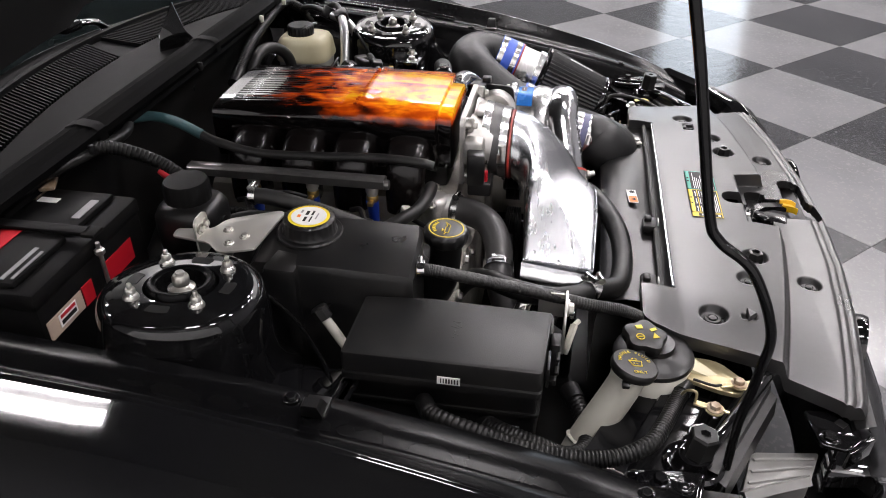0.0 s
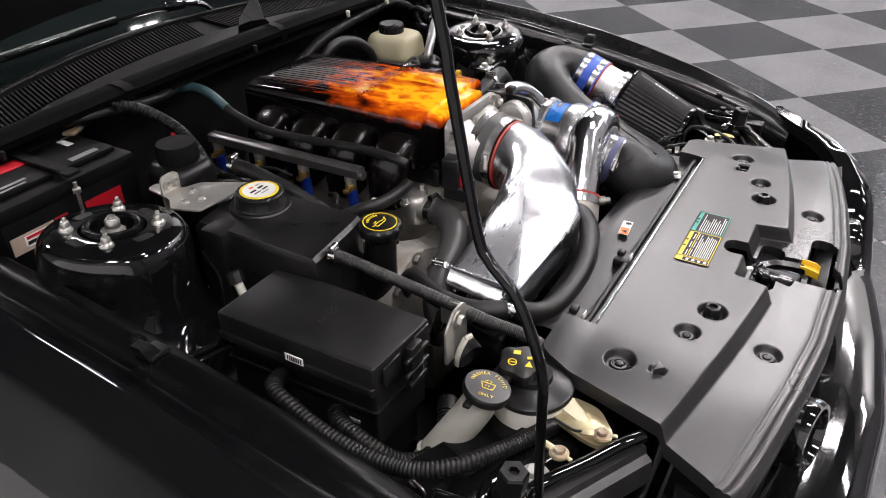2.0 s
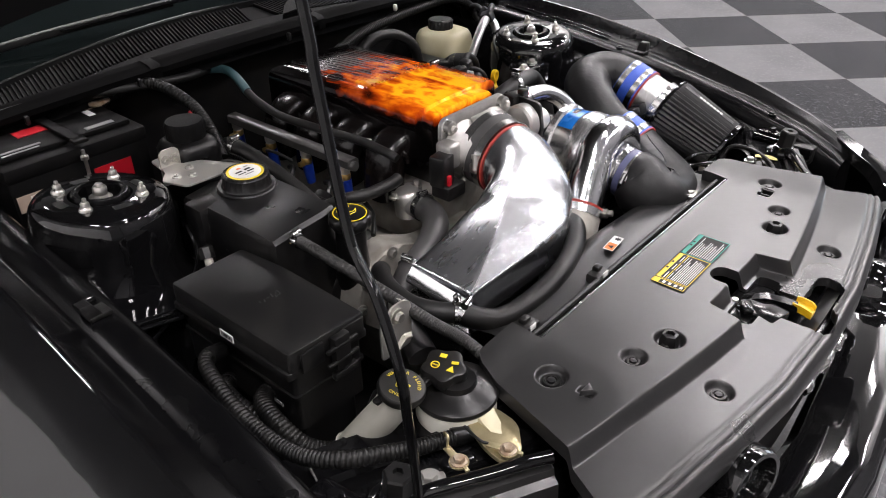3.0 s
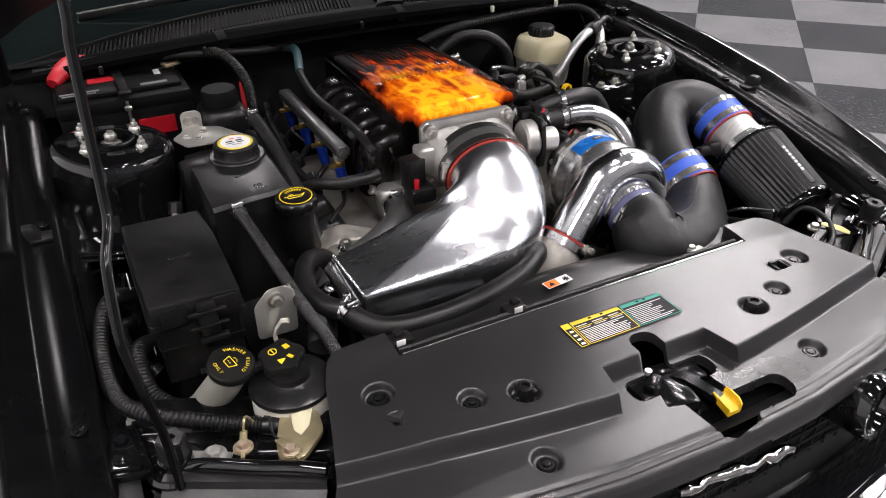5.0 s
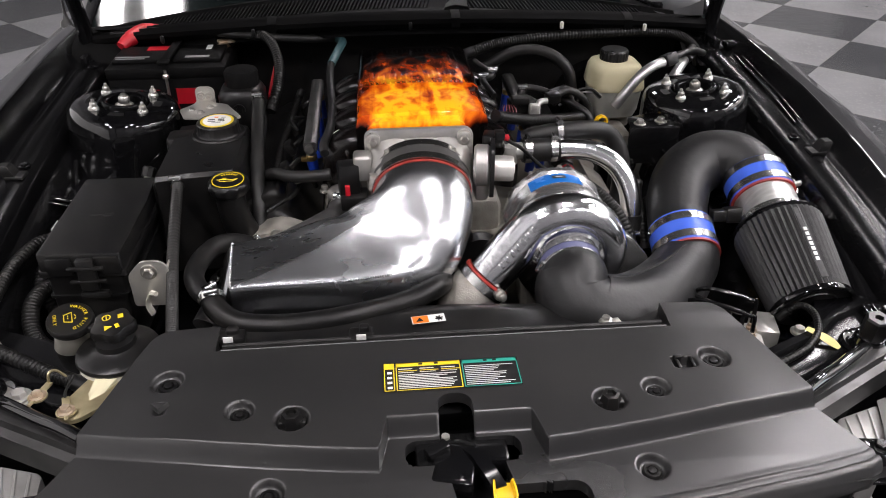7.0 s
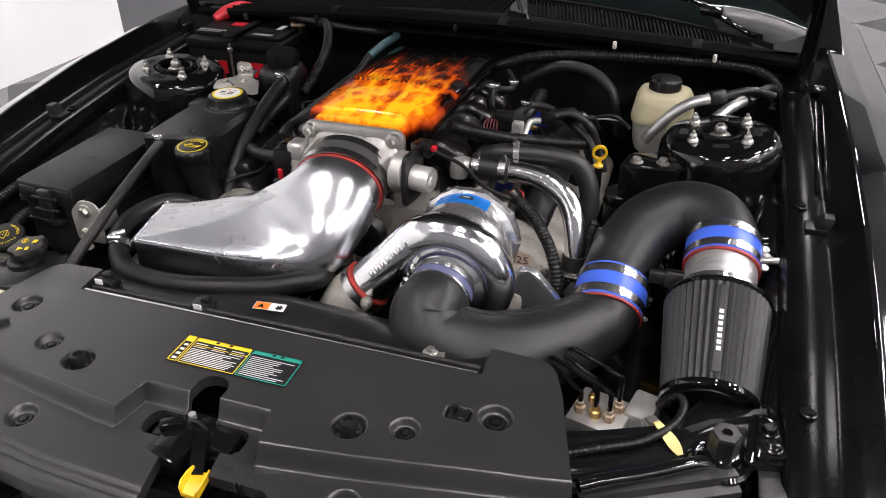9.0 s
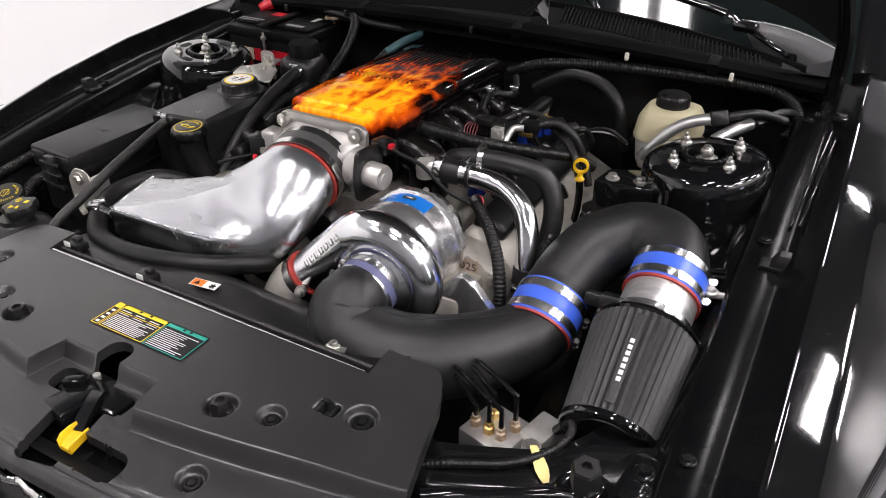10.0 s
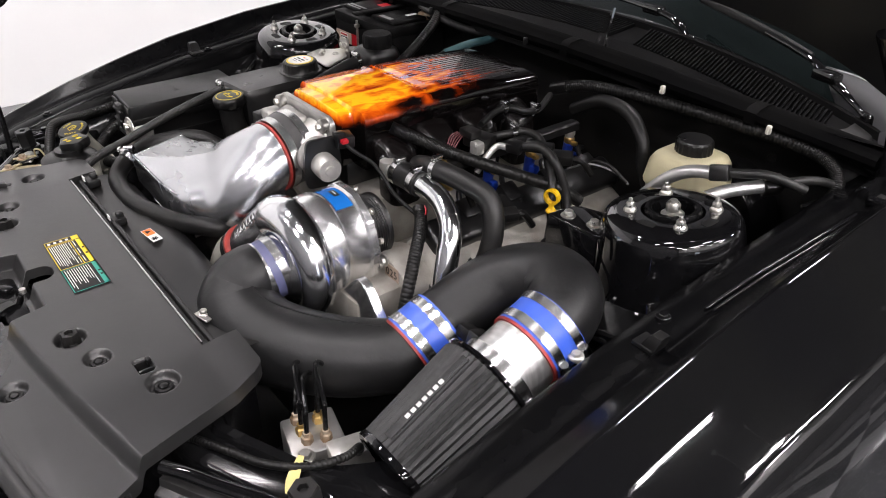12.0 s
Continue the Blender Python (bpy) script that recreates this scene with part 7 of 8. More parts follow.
    box(bm, (-0.516, 0.68, 0.772), (0.27, 0.20, 0.03), 0.006)
    part("tray", bm, M_battery, root)


def pump_reservoir():
    root = thing("pump_reservoir", (-0.352, 0.53, 0.84), "black plastic reservoir with a screw cap", "reservoir")
    bm = bmesh.new()
    rings = []
    for z, a, b in ((0.84, 0.040, 0.042), (0.90, 0.046, 0.048), (0.938, 0.046, 0.048), (0.950, 0.040, 0.042), (0.955, 0.034, 0.035)):
        rings.append([V(-0.354 + a * math.copysign(abs(math.cos(t)) ** 0.55, math.cos(t)), 0.535 + b * math.copysign(abs(math.sin(t)) ** 0.55, math.sin(t)), z) for t in [math.tau * k / 28 for k in range(28)]])
    skin(bm, rings)
    part("tank", bm, M_plastic, root)
    bm = bmesh.new()
    lathe(bm, [(0.034, 0.0), (0.034, 0.024), (0.031, 0.030), (0.001, 0.031)], (-0.352, 0.538, 0.955), seg=60, wave=lambda a, h: 1 + (0.015 * math.cos(a * 20) if h < 0.026 else 0))
    part("cap", bm, M_battery, root, "black ribbed screw cap")
    bm = bmesh.new()
    lathe(bm, [(0.012, 0), (0.012, 0.004), (0.007, 0.004), (0.006, 0.001), (0.001, 0.001)], (-0.356, 0.488, 0.918), (0, -1, 0), 18)
    part("boss", bm, M_plastic_grey, root)
    bm = bmesh.new()
    prism(bm, rounded([(-0.445, 0.400), (-0.345, 0.392), (-0.338, 0.400), (-0.375, 0.468), (-0.405, 0.480), (-0.412, 0.530), (-0.432, 0.528), (-0.440, 0.470), (-0.462, 0.445)], 0.006, 3), 0.9355, 0.9385, 0.0006)
    br = part("bracket", bm, M_bracket, root, "bright plated triangular bracket")
    bm = bmesh.new()
    prism(bm, rounded([(-0.437, 0.905), (-0.400, 0.905), (-0.400, 0.962), (-0.408, 0.968), (-0.430, 0.968), (-0.437, 0.962)], 0.005, 3), 0, 0.003, 0, Matrix.Translation((0, 0.490, 0)) @ pose(0, 0, 0, 90, 0, 0))
    part("bracket_ear", bm, M_bracket, root)
    for x, y in ((-0.438, 0.440), (-0.405, 0.455), (-0.418, 0.425)):
        bm = bmesh.new()
        bolt(bm, (x, y, 0.9385), 0.005, 0.005)
        part("bolt", bm, M_bolt, br)
    for x in (-0.426, -0.410):
        bm = bmesh.new()
        bolt(bm, (x, 0.486, 0.950), 0.0055, 0.005, (0, -1, 0))
        part("bolt", bm, M_bolt, br)
    bm = bmesh.new()
    box(bm, (-0.36, 0.54, 0.78), (0.05, 0.05, 0.14), 0.006)
    part("post", bm, M_bay, root)


def brake_reservoir():
    root = thing("brake_reservoir", (0.455, 0.63, 0.80), "cream brake fluid reservoir with a black cap", "brake reservoir")
    def ring(z, a, b, cx=0.455, cy=0.632, p=0.5):
        return [V(cx + a * math.copysign(abs(math.cos(t)) ** p, math.cos(t)), cy + b * math.copysign(abs(math.sin(t)) ** p, math.sin(t)), z) for t in [math.tau * k / 36 for k in range(36)]]
    bm = bmesh.new()
    skin(bm, [ring(0.897, 0.060, 0.064), ring(0.902, 0.061, 0.065), ring(0.908, 0.060, 0.064), ring(0.935, 0.056, 0.060), ring(0.946, 0.050, 0.054), ring(0.951, 0.040, 0.044)])
    part("upper_tank", bm, M_cream, root, "aged cream plastic upper half", 50)
    bm = bmesh.new()
    skin(bm, [ring(0.835, 0.046, 0.052), ring(0.850, 0.052, 0.056), ring(0.890, 0.056, 0.060), ring(0.898, 0.056, 0.060)])
    part("lower_tank", bm, M_fluid, root, "frosted lower half", 50)
    bm = bmesh.new()
    lathe(bm, [(0.031, 0.0), (0.031, 0.020), (0.028, 0.024), (0.001, 0.025)], (0.452, 0.640, 0.949), seg=72, wave=lambda a, h: 1 + (0.02 * math.cos(a * 24) if h < 0.021 else 0))
    part("cap", bm, M_plastic, root, "black screw cap")
    bm = bmesh.new()
    cyl(bm, (0.455, 0.50, 0.80), (0.455, 0.72, 0.80), 0.024, seg=20)
    box(bm, (0.455, 0.63, 0.825), (0.07, 0.07, 0.04), 0.008)
    part("master_cylinder", bm, M_castdull, root)
    bm = bmesh.new()
    lathe(bm, [(0.03, -0.05), (0.11, -0.04), (0.115, 0.0), (0.10, 0.03)], (0.455, 0.735, 0.80), (0, -1, 0), 40)
    part("booster", bm, M_bay, root, "black brake booster")


def engine():
    root = thing("engine", (0, 0.35, 0.46), "black and cast aluminium V8 engine", "engine")
    bm = bmesh.new()
    box(bm, (0, 0.40, 0.62), (0.40, 0.52, 0.28), 0.02)
    box(bm, (0, 0.40, 0.80), (0.26, 0.46, 0.12), 0.02)
    part("block", bm, M_castdull, root, "cast aluminium block")
    for s in (-1, 1):
        bm = bmesh.new()
        m = pose(0, 0, 0, 0, s * 28, 0)
        box(bm, (s * 0.285, 0.41, 0.765), (0.15, 0.46, 0.13), 0.025, m, 3)
        part("cam_cover", bm, M_plastic if s < 0 else M_castdull, root, "black ribbed cam cover" if s < 0 else "dull cast cam cover")
        bm = bmesh.new()
        box(bm, (s * (0.305 if s < 0 else 0.278), 0.425, 0.838 if s < 0 else 0.846), (0.115 if s < 0 else 0.062, 0.44, 0.036), 0.012, m, 3)
        part("coil_cover", bm, M_plastic, root, "black plastic coil cover")
        # front face of the timing cover
        bm = bmesh.new()
        prism(bm, rounded([(s * 0.02, 0.56), (s * 0.20, 0.60), (s * 0.345, 0.74), (s * 0.325, 0.815), (s * 0.255, 0.842), (s * 0.16, 0.80), (s * 0.02, 0.80)], 0.025, 4), 0, 0.05, 0.008, Matrix.Translation((0, 0.185, 0)) @ pose(0, 0, 0, 90, 0, 0))
        tc = part("timing_cover", bm, M_castdull, root, "weathered cast timing cover")
        for x, z in ((0.32, 0.80), (0.335, 0.755), (0.26, 0.83), (0.19, 0.80), (0.24, 0.66)):
            bm = bmesh.new()
            bolt(bm, (s * x, 0.134, z), 0.007, 0.007, (0, -1, 0))
            part("cover_bolt", bm, M_bolt, tc)
        # fuel rail and injectors
        xr = -0.204 if s < 0 else 0.206
        bm = bmesh.new()
        skin(bm, [[V(xr - 0.010 * s * -1 * (y - 0.45) + dx, y, 0.926 + dz) for dx, dz in ((-0.012, -0.008), (-0.012, 0.005), (-0.008, 0.008), (0.008, 0.008), (0.012, 0.005), (0.012, -0.008))] for y in (0.275, 0.282, 0.45, 0.605, 0.612)])
        rail = part("fuel_rail", bm, M_rail if s < 0 else M_plastic_grey, root, "dull metal fuel rail")
        bm = bmesh.new()
        lathe(bm, [(0.008, -0.012), (0.009, 0.0), (0.008, 0.006), (0.005, 0.007)], (xr, 0.274, 0.922), (0, -1, 0), 18)
        part("rail_end", bm, M_rail, rail)
        for k in range(4):
            y = 0.297 + 0.102 * k
            bm = bmesh.new()
            lathe(bm, [(0.0075, 0.0), (0.0105, -0.002), (0.0105, -0.012), (0.009, -0.014), (0.009, -0.018)], (xr, y, 0.919), seg=18)
            part("injector_cup", bm, M_steel, rail, "silver injector cup")
            bm = bmesh.new()
            lathe(bm, [(0.0088, 0.0), (0.0100, -0.002), (0.0100, -0.010), (0.0085, -0.012)], (xr, y, 0.902), seg=18)
            box(bm, (xr + 0.012 * s, y, 0.892), (0.014, 0.010, 0.008), 0.002)
            part("injector_top", bm, M_gold, rail, "brass coloured injector ring")
            bm = bmesh.new()
            cyl(bm, (xr, y, 0.890), (xr - 0.006 * s, y, 0.850), 0.0105, 0.0085, 14)
            if s > 0:
                box(bm, (xr + 0.013, y - 0.002, 0.866), (0.016, 0.014, 0.018), 0.003)
            part("injector_plug", bm, M_bluecon, rail, "blue injector connector")
        for k in range(4):
            y = 0.30 + 0.098 * k
            bm = bmesh.new()
            box(bm, (s * 0.262, y, 0.866), (0.040, 0.034, 0.026), 0.006, pose(0, 0, 0, 0, s * 28, 0))
            tube(bm, [(s * 0.245, y, 0.875), (s * 0.228, y + 0.012, 0.885), (s * 0.222, y + 0.030, 0.880)], 0.005, 8)
            part("ignition_coil", bm, M_plastic, root, "black ignition coil")
    # thermostat housing
    bm = bmesh.new()
    lathe(bm, [(0.022, -0.035), (0.024, -0.01), (0.024, 0.006), (0.020, 0.012), (0.012, 0.014)], (-0.150, 0.200, 0.866), (0, 0, 1), 26)
    lathe(bm, [(0.024, 0.0), (0.023, 0.03), (0.025, 0.032), (0.025, 0.036)], (-0.148, 0.198, 0.855), (0.1, -1, 0.05), 26)
    box(bm, (-0.135, 0.212, 0.850), (0.045, 0.035, 0.05), 0.008)
    part("thermostat_housing", bm, M_cast, root, "cast aluminium thermostat housing", 45)
    for x, y in ((-0.120, 0.205), (-0.178, 0.205)):
        bm = bmesh.new()
        bolt(bm, (x, y, 0.874), 0.006, 0.010)
        part("housing_bolt", bm, M_bolt, root)
    # front pulleys
    for x, z, r_, y in ((0.0, 0.70, 0.075, 0.10), (-0.11, 0.74, 0.045, 0.105), (0.08, 0.80, 0.04, 0.105), (0.03, 0.845, 0.035, 0.105)):
        bm = bmesh.new()
        lathe(bm, [(0.01, 0.0), (r_ * 0.5, 0.0), (r_ * 0.6, 0.006), (r_, 0.008), (r_, 0.010)] + [(r_ - 0.002 * (k % 2), 0.010 + 0.0022 * k) for k in range(10)] + [(r_, 0.034), (0.02, 0.036)], (x, y, z), (0, -1, 0), 44)
        part("pulley", bm, M_plastic, root, "black belt pulley")
    # sensor block and fittings by the driver's side rail
    bm = bmesh.new()
    box(bm, (0.196, 0.382, 0.950), (0.050, 0.034, 0.024), 0.004, pose(0, 0, 0, 0, 0, 12))
    box(bm, (0.190, 0.366, 0.966), (0.034, 0.024, 0.014), 0.003)
    part("map_sensor", bm, M_plastic, root, "black pressure sensor")
    bm = bmesh.new()
    box(bm, (0.216, 0.360, 0.948), (0.020, 0.018, 0.022), 0.003)
    box(bm, (0.216, 0.352, 0.956), (0.012, 0.006, 0.010), 0.002)
    part("sensor_body", bm, M_steel, root, "silver sensor body")
    bm = bmesh.new()
    for k in range(5):
        tube(bm, [(0.160 + 0.004 * k, 0.362, 0.958), (0.156 + 0.006 * k, 0.350, 0.952), (0.160 + 0.005 * k, 0.340, 0.940)], 0.0012, 6)
    part("sensor_wires", bm, M_wire, root, "faded pink wires")
    bm = bmesh.new()
    tube(bm, [(0.222, 0.355, 0.905), (0.226, 0.372, 0.930), (0.232, 0.392, 0.948), (0.252, 0.400, 0.950)], 0.006, 10)
    part("fuel_pipe", bm, M_steel, root, "bright fuel pipe")
    bm = bmesh.new()
    box(bm, (0.262, 0.405, 0.954), (0.028, 0.022, 0.018), 0.003, pose(0, 0, 0, 10, 0, 20))
    box(bm, (0.285, 0.440, 0.952), (0.05, 0.026, 0.014), 0.003, pose(0, 0, 0, 0, 0, 35))
    part("pipe_connector", bm, M_plastic, root)
    # casting number sticker
    bm = bmesh.new()
    box(bm, (0.279, 0.1340, 0.815), (0.036, 0.001, 0.028), 0)
    st = part("casting_label", bm, M_beige, root, "buff label with stamped digits")
    letters(st, "025", lambda k, n: pose(0.2685 + 0.0105 * k, 0.1332, 0.815, 90, 0, 0), 0.020, M_ink)


def shroud():
    root = thing("fan_shroud", (0, -0.13, 0.70), "black plastic fan shroud with a warning sticker", "fan shroud")
    bm = bmesh.new()
    rings = []
    for k in range(33):
        x = -0.325 + 0.65 * k / 32
        dip = 0.010 * math.exp(-((x - 0.0) / 0.12) ** 2)
        rings.append([V(x, y, z) for y, z in ((-0.196, 0.70), (-0.196, 0.826), (-0.188, 0.833), (-0.172, 0.834), (-0.168, 0.829), (-0.150, 0.829 + dip * 0.3), (-0.118, 0.830 + dip), (-0.096, 0.825 + dip), (-0.082, 0.812 + dip), (-0.078, 0.78), (-0.078, 0.66))])
    skin(bm, rings, closed=False)
    part("shroud", bm, M_plastic, root, "", 40)
    bm = bmesh.new()
    tube(bm, [(-0.30, -0.170, 0.838), (-0.1, -0.171, 0.840), (0.1, -0.171, 0.840), (0.30, -0.170, 0.838)], 0.0045, 8)
    part("seal_strip", bm, M_rubber, root)
    bm = bmesh.new()
    bm_z = 0.8395
    zf = lambda x, y: 0.8405 + 0.02 * (y + 0.135)
    c = (-0.023, -0.136)
    sheet(root, "warning_sticker", c[0], c[1], 0.047, 0.017, zf, M_label, 0.0006, "orange and white fan warning sticker", 6)
    sheet(root, "orange_field", c[0] - 0.011, c[1] - 0.0013, 0.022, 0.015, zf, M_orange, 0.0010, "", 6)
    bm.free()
    bm = bmesh.new()
    prism(bm, [(-0.040, -0.142), (-0.030, -0.141), (-0.0355, -0.133)], 0.8415, 0.8420)
    part("warning_sign", bm, M_ink, root)
    bm = bmesh.new()
    for a in (0, 60, 120):
        box(bm, (-0.008, -0.136, 0.8418), (0.011, 0.0022, 0.0006), 0, pose(0, 0, 0, 0, 0, a + 20))
    part("fan_sign", bm, M_ink, root)
    # hooks of the radiator hangers
    for x, y, z, sc in ((-0.293, -0.152, 0.842, 1.2), (-0.116, -0.162, 0.842, 1.0)):
        bm = bmesh.new()
        box(bm, (x, y, z - 0.004), (0.034 * sc, 0.024, 0.016), 0.004)
        box(bm, (x + 0.004, y + 0.004, z + 0.006), (0.014 * sc, 0.012, 0.010), 0.003)
        part("hanger", bm, M_plastic, root, "black radiator hanger")
        bm = bmesh.new()
        box(bm, (x, y - 0.013, z + 0.004), (0.013, 0.002, 0.009), 0.0005)
        part("hanger_clip", bm, M_label, root, "bright clip")
    bm = bmesh.new()
    box(bm, (0.231, -0.156, 0.834), (0.030, 0.012, 0.003), 0.001, pose(0, 0, 0, 0, 0, 12))
    bolt(bm, (0.226, -0.153, 0.8355), 0.006, 0.006)
    part("hanger_tab", bm, M_bolt, root, "bright bolt on a plated tab")
    bm = bmesh.new()
    box(bm, (0, -0.235, 0.66), (0.70, 0.05, 0.24), 0.006)
    part("radiator", bm, M_bay, root)


def abs_unit():
    root = thing("brake_valve_block", (0.43, -0.10, 0.64), "grey metal brake valve block with black pipes", "valve block")
    bm = bmesh.new()
    box(bm, (0.452, -0.113, 0.728), (0.074, 0.072, 0.064), 0.004, pose(0, 0, 0, 0, 0, -14))
    part("block", bm, M_cast, root, "machined grey block")
    bm = bmesh.new()
    box(bm, (0.505, -0.090, 0.728), (0.036, 0.055, 0.075), 0.004, pose(0, 0, 0, 0, 0, -14))
    part("motor_plate", bm, M_steel, root)
    bm = bmesh.new()
    box(bm, (0.455, -0.107, 0.665), (0.13, 0.10, 0.07), 0.008)
    part("foot", bm, M_bay, root)
    for k, (x, y) in enumerate(((0.425, -0.122), (0.440, -0.098), (0.464, -0.128), (0.446, -0.126), (0.474, -0.106))):
        bm = bmesh.new()
        lathe(bm, [(0.008, 0.0), (0.008, 0.010), (0.0055, 0.012), (0.0055, 0.017)], (x, y, 0.760), seg=6)
        nut = part("pipe_nut", bm, M_gold if k % 2 else M_rust, root, "tarnished pipe nut")
        bm = bmesh.new()
        tube(bm, [(x, y, 0.770), (x - 0.001, y + 0.002, 0.790 + 0.006 * k), (x - 0.008, y + 0.006, 0.792 + 0.006 * k), (x - 0.045 - 0.006 * k, y + 0.030, 0.800 + 0.006 * k), (x - 0.08, y + 0.06, 0.785), (x - 0.09, y + 0.09, 0.72)], 0.0034, 8)
        part("brake_pipe", bm, M_bay, root, "thin black brake pipe")


def ring_terminal(x, y, z, turn, wire):
    root = thing("ground_wire", (x, y, z), "earth wire with a bolted ring terminal", "wire")
    bm = bmesh.new()
    lathe(bm, [(0.012, 0.0), (0.012, 0.002), (0.006, 0.002)], (x, y, z), seg=22)
    box(bm, (x + 0.016 * math.cos(turn), y + 0.016 * math.sin(turn), z + 0.002), (0.020, 0.009, 0.003), 0.001, pose(0, 0, 0, 0, 0, math.degrees(turn)))
    box(bm, (x - 0.014 * math.cos(turn), y - 0.014 * math.sin(turn), z + 0.002), (0.008, 0.005, 0.003), 0.001, pose(0, 0, 0, 0, 0, math.degrees(turn)))
    part("ring", bm, M_palebrass, root, "pale plated ring terminal")
    bm = bmesh.new()
    bolt(bm, (x, y, z + 0.002), 0.007, 0.007)
    part("bolt", bm, M_rust, root, "rusty bolt")
    bm = bmesh.new()
    tube(bm, [(x + 0.024 * math.cos(turn), y + 0.024 * math.sin(turn), z + 0.003), *wire], 0.0018, 8)
    part("wire", bm, M_palebrass if wire[0][2] > z + 0.012 else M_ink, root)


def dipstick():
    root = thing("dipstick", (0.362, 0.40, 0.74), "yellow ring-handled oil dipstick", "dipstick")
    bm = bmesh.new()
    c = V(0.362, 0.399, 0.902)
    d = V(1, 0.25, 0).normalized()
    f = V(-d.y, d.x, 0)
    ring = []
    for k in range(28):
        a = math.tau * k / 28
        out = d * math.cos(a) + V(0, 0, math.sin(a))
        ring.append([c + out * r_ + f * w_ for r_, w_ in ((0.0102, -0.0050), (0.0138, -0.0044), (0.0142, 0.0), (0.0138, 0.0044), (0.0102, 0.0050), (0.0098, 0.0))])
    skin(bm, ring + [ring[0]], False, False)
    lathe(bm, [(0.0085, 0), (0.0090, 0.003), (0.0055, 0.007), (0.0045, 0.011), (0.0055, 0.017)], c - V(0, 0, 0.028), seg=14)
    part("handle", bm, M_yellowplastic, root, "yellow plastic ring handle")
    bm = bmesh.new()
    tube(bm, [c - V(0, 0, 0.026), (0.364, 0.398, 0.845), (0.362, 0.39, 0.80), (0.345, 0.375, 0.74)], (0.0065, 0.0068, 0.0065, 0.0065), 12)
    part("tube", bm, M_bay, root)


fuse_box()
coolant_tank()
oil_filler()
washer_filler()
steering_reservoir()
battery()
pump_reservoir()
brake_reservoir()
engine()
shroud()
abs_unit()
dipstick()

# hoses and pipes
hose("overflow_hose", "ribbed black overflow hose from the coolant tank", [(-0.416, 0.176, 0.911), (-0.412, 0.150, 0.908), (-0.398, 0.03, 0.882), (-0.385, -0.06, 0.858), (-0.376, -0.115, 0.846), (-0.370, -0.17, 0.82)], 0.0090, M_braid, clamps=(0.03,), rib=0.0006, pitch=0.004)
hose("radiator_hose", "thick black rubber radiator hose", [(-0.148, 0.172, 0.857), (-0.156, 0.140, 0.856), (-0.185, 0.105, 0.855), (-0.235, 0.082, 0.842), (-0.285, 0.075, 0.822), (-0.33, 0.05, 0.79), (-0.36, -0.02, 0.76)], 0.0225, M_coupler, clamps=(0.04, 0.62), seg=22)
hose("intercooler_hose", "shiny black rubber coolant hose in front of the duct", [(-0.330, -0.066, 0.848), (-0.322, -0.084, 0.840), (-0.288, -0.108, 0.830), (-0.22, -0.116, 0.828), (-0.14, -0.110, 0.832), (-0.06, -0.086, 0.834), (-0.012, -0.058, 0.836), (0.006, -0.034, 0.832), (0.002, -0.010, 0.822)], 0.0165, M_loom, clamps=(0.02,), seg=22)
hose("intercooler_hose", "black rubber hose looping round the fuse box bracket", [(-0.330, -0.068, 0.846), (-0.352, -0.045, 0.848), (-0.366, -0.005, 0.850), (-0.358, 0.045, 0.852), (-0.335, 0.085, 0.848), (-0.30, 0.12, 0.82), (-0.28, 0.15, 0.77)], 0.0150, clamps=(0.03,), seg=20)
hose("heater_hose", "black heater hose with a teal end sleeve", [(-0.173, 0.600, 0.972), (-0.175, 0.565, 0.960), (-0.172, 0.50, 0.945), (-0.166, 0.40, 0.944), (-0.166, 0.30, 0.950), (-0.174, 0.225, 0.952), (-0.172, 0.200, 0.946)], 0.0078)
hose("teal_hose", "short teal rubber hose by the firewall", [(-0.165, 0.735, 0.985), (-0.150, 0.700, 0.988), (-0.158, 0.650, 0.985), (-0.173, 0.596, 0.971)], 0.0088, M_teal)
hose("vacuum_line", "thin black hose along the firewall", [(-0.66, 0.755, 1.000), (-0.51, 0.735, 1.012), (-0.36, 0.700, 1.008), (-0.25, 0.690, 1.000), (-0.160, 0.735, 0.986)], 0.0085)
hose("breather_hose", "black breather hose across the cam cover", [(-0.165, 0.205, 0.905), (-0.190, 0.205, 0.902), (-0.235, 0.215, 0.898), (-0.262, 0.235, 0.895), (-0.285, 0.28, 0.87)], 0.0105)
hose("fill_hose", "black rubber hose beside the coolant tank", [(-0.312, 0.46, 0.945), (-0.308, 0.42, 0.940), (-0.303, 0.34, 0.918), (-0.298, 0.26, 0.885), (-0.293, 0.20, 0.84), (-0.29, 0.16, 0.79)], 0.0125, clamps=(0.03,))
hose("pump_hose", "black hose between reservoir and cam cover", [(-0.325, 0.50, 0.90), (-0.31, 0.46, 0.905), (-0.305, 0.38, 0.90), (-0.31, 0.33, 0.88)], 0.010)
hose("battery_cable", "black battery cable with red tape", [(-0.40, 0.73, 0.985), (-0.36, 0.72, 1.010), (-0.31, 0.68, 1.005), (-0.285, 0.62, 0.975), (-0.285, 0.57, 0.94), (-0.30, 0.52, 0.90)], 0.011, M_loom, "cable", rib=0.001)
hose("positive_cable", "short red battery cable", [(-0.290, 0.615, 0.962), (-0.296, 0.585, 0.940), (-0.302, 0.555, 0.915)], 0.006, M_redplastic, "cable")
hose("crankcase_hose", "black crankcase hose from the throttle body", [(0.124, 0.246, 0.984), (0.134, 0.256, 0.978), (0.168, 0.288, 0.960), (0.206, 0.320, 0.943), (0.27, 0.375, 0.921), (0.339, 0.433, 0.899), (0.36, 0.47, 0.87)], 0.0108, M_loom, rib=0.0006, pitch=0.004)
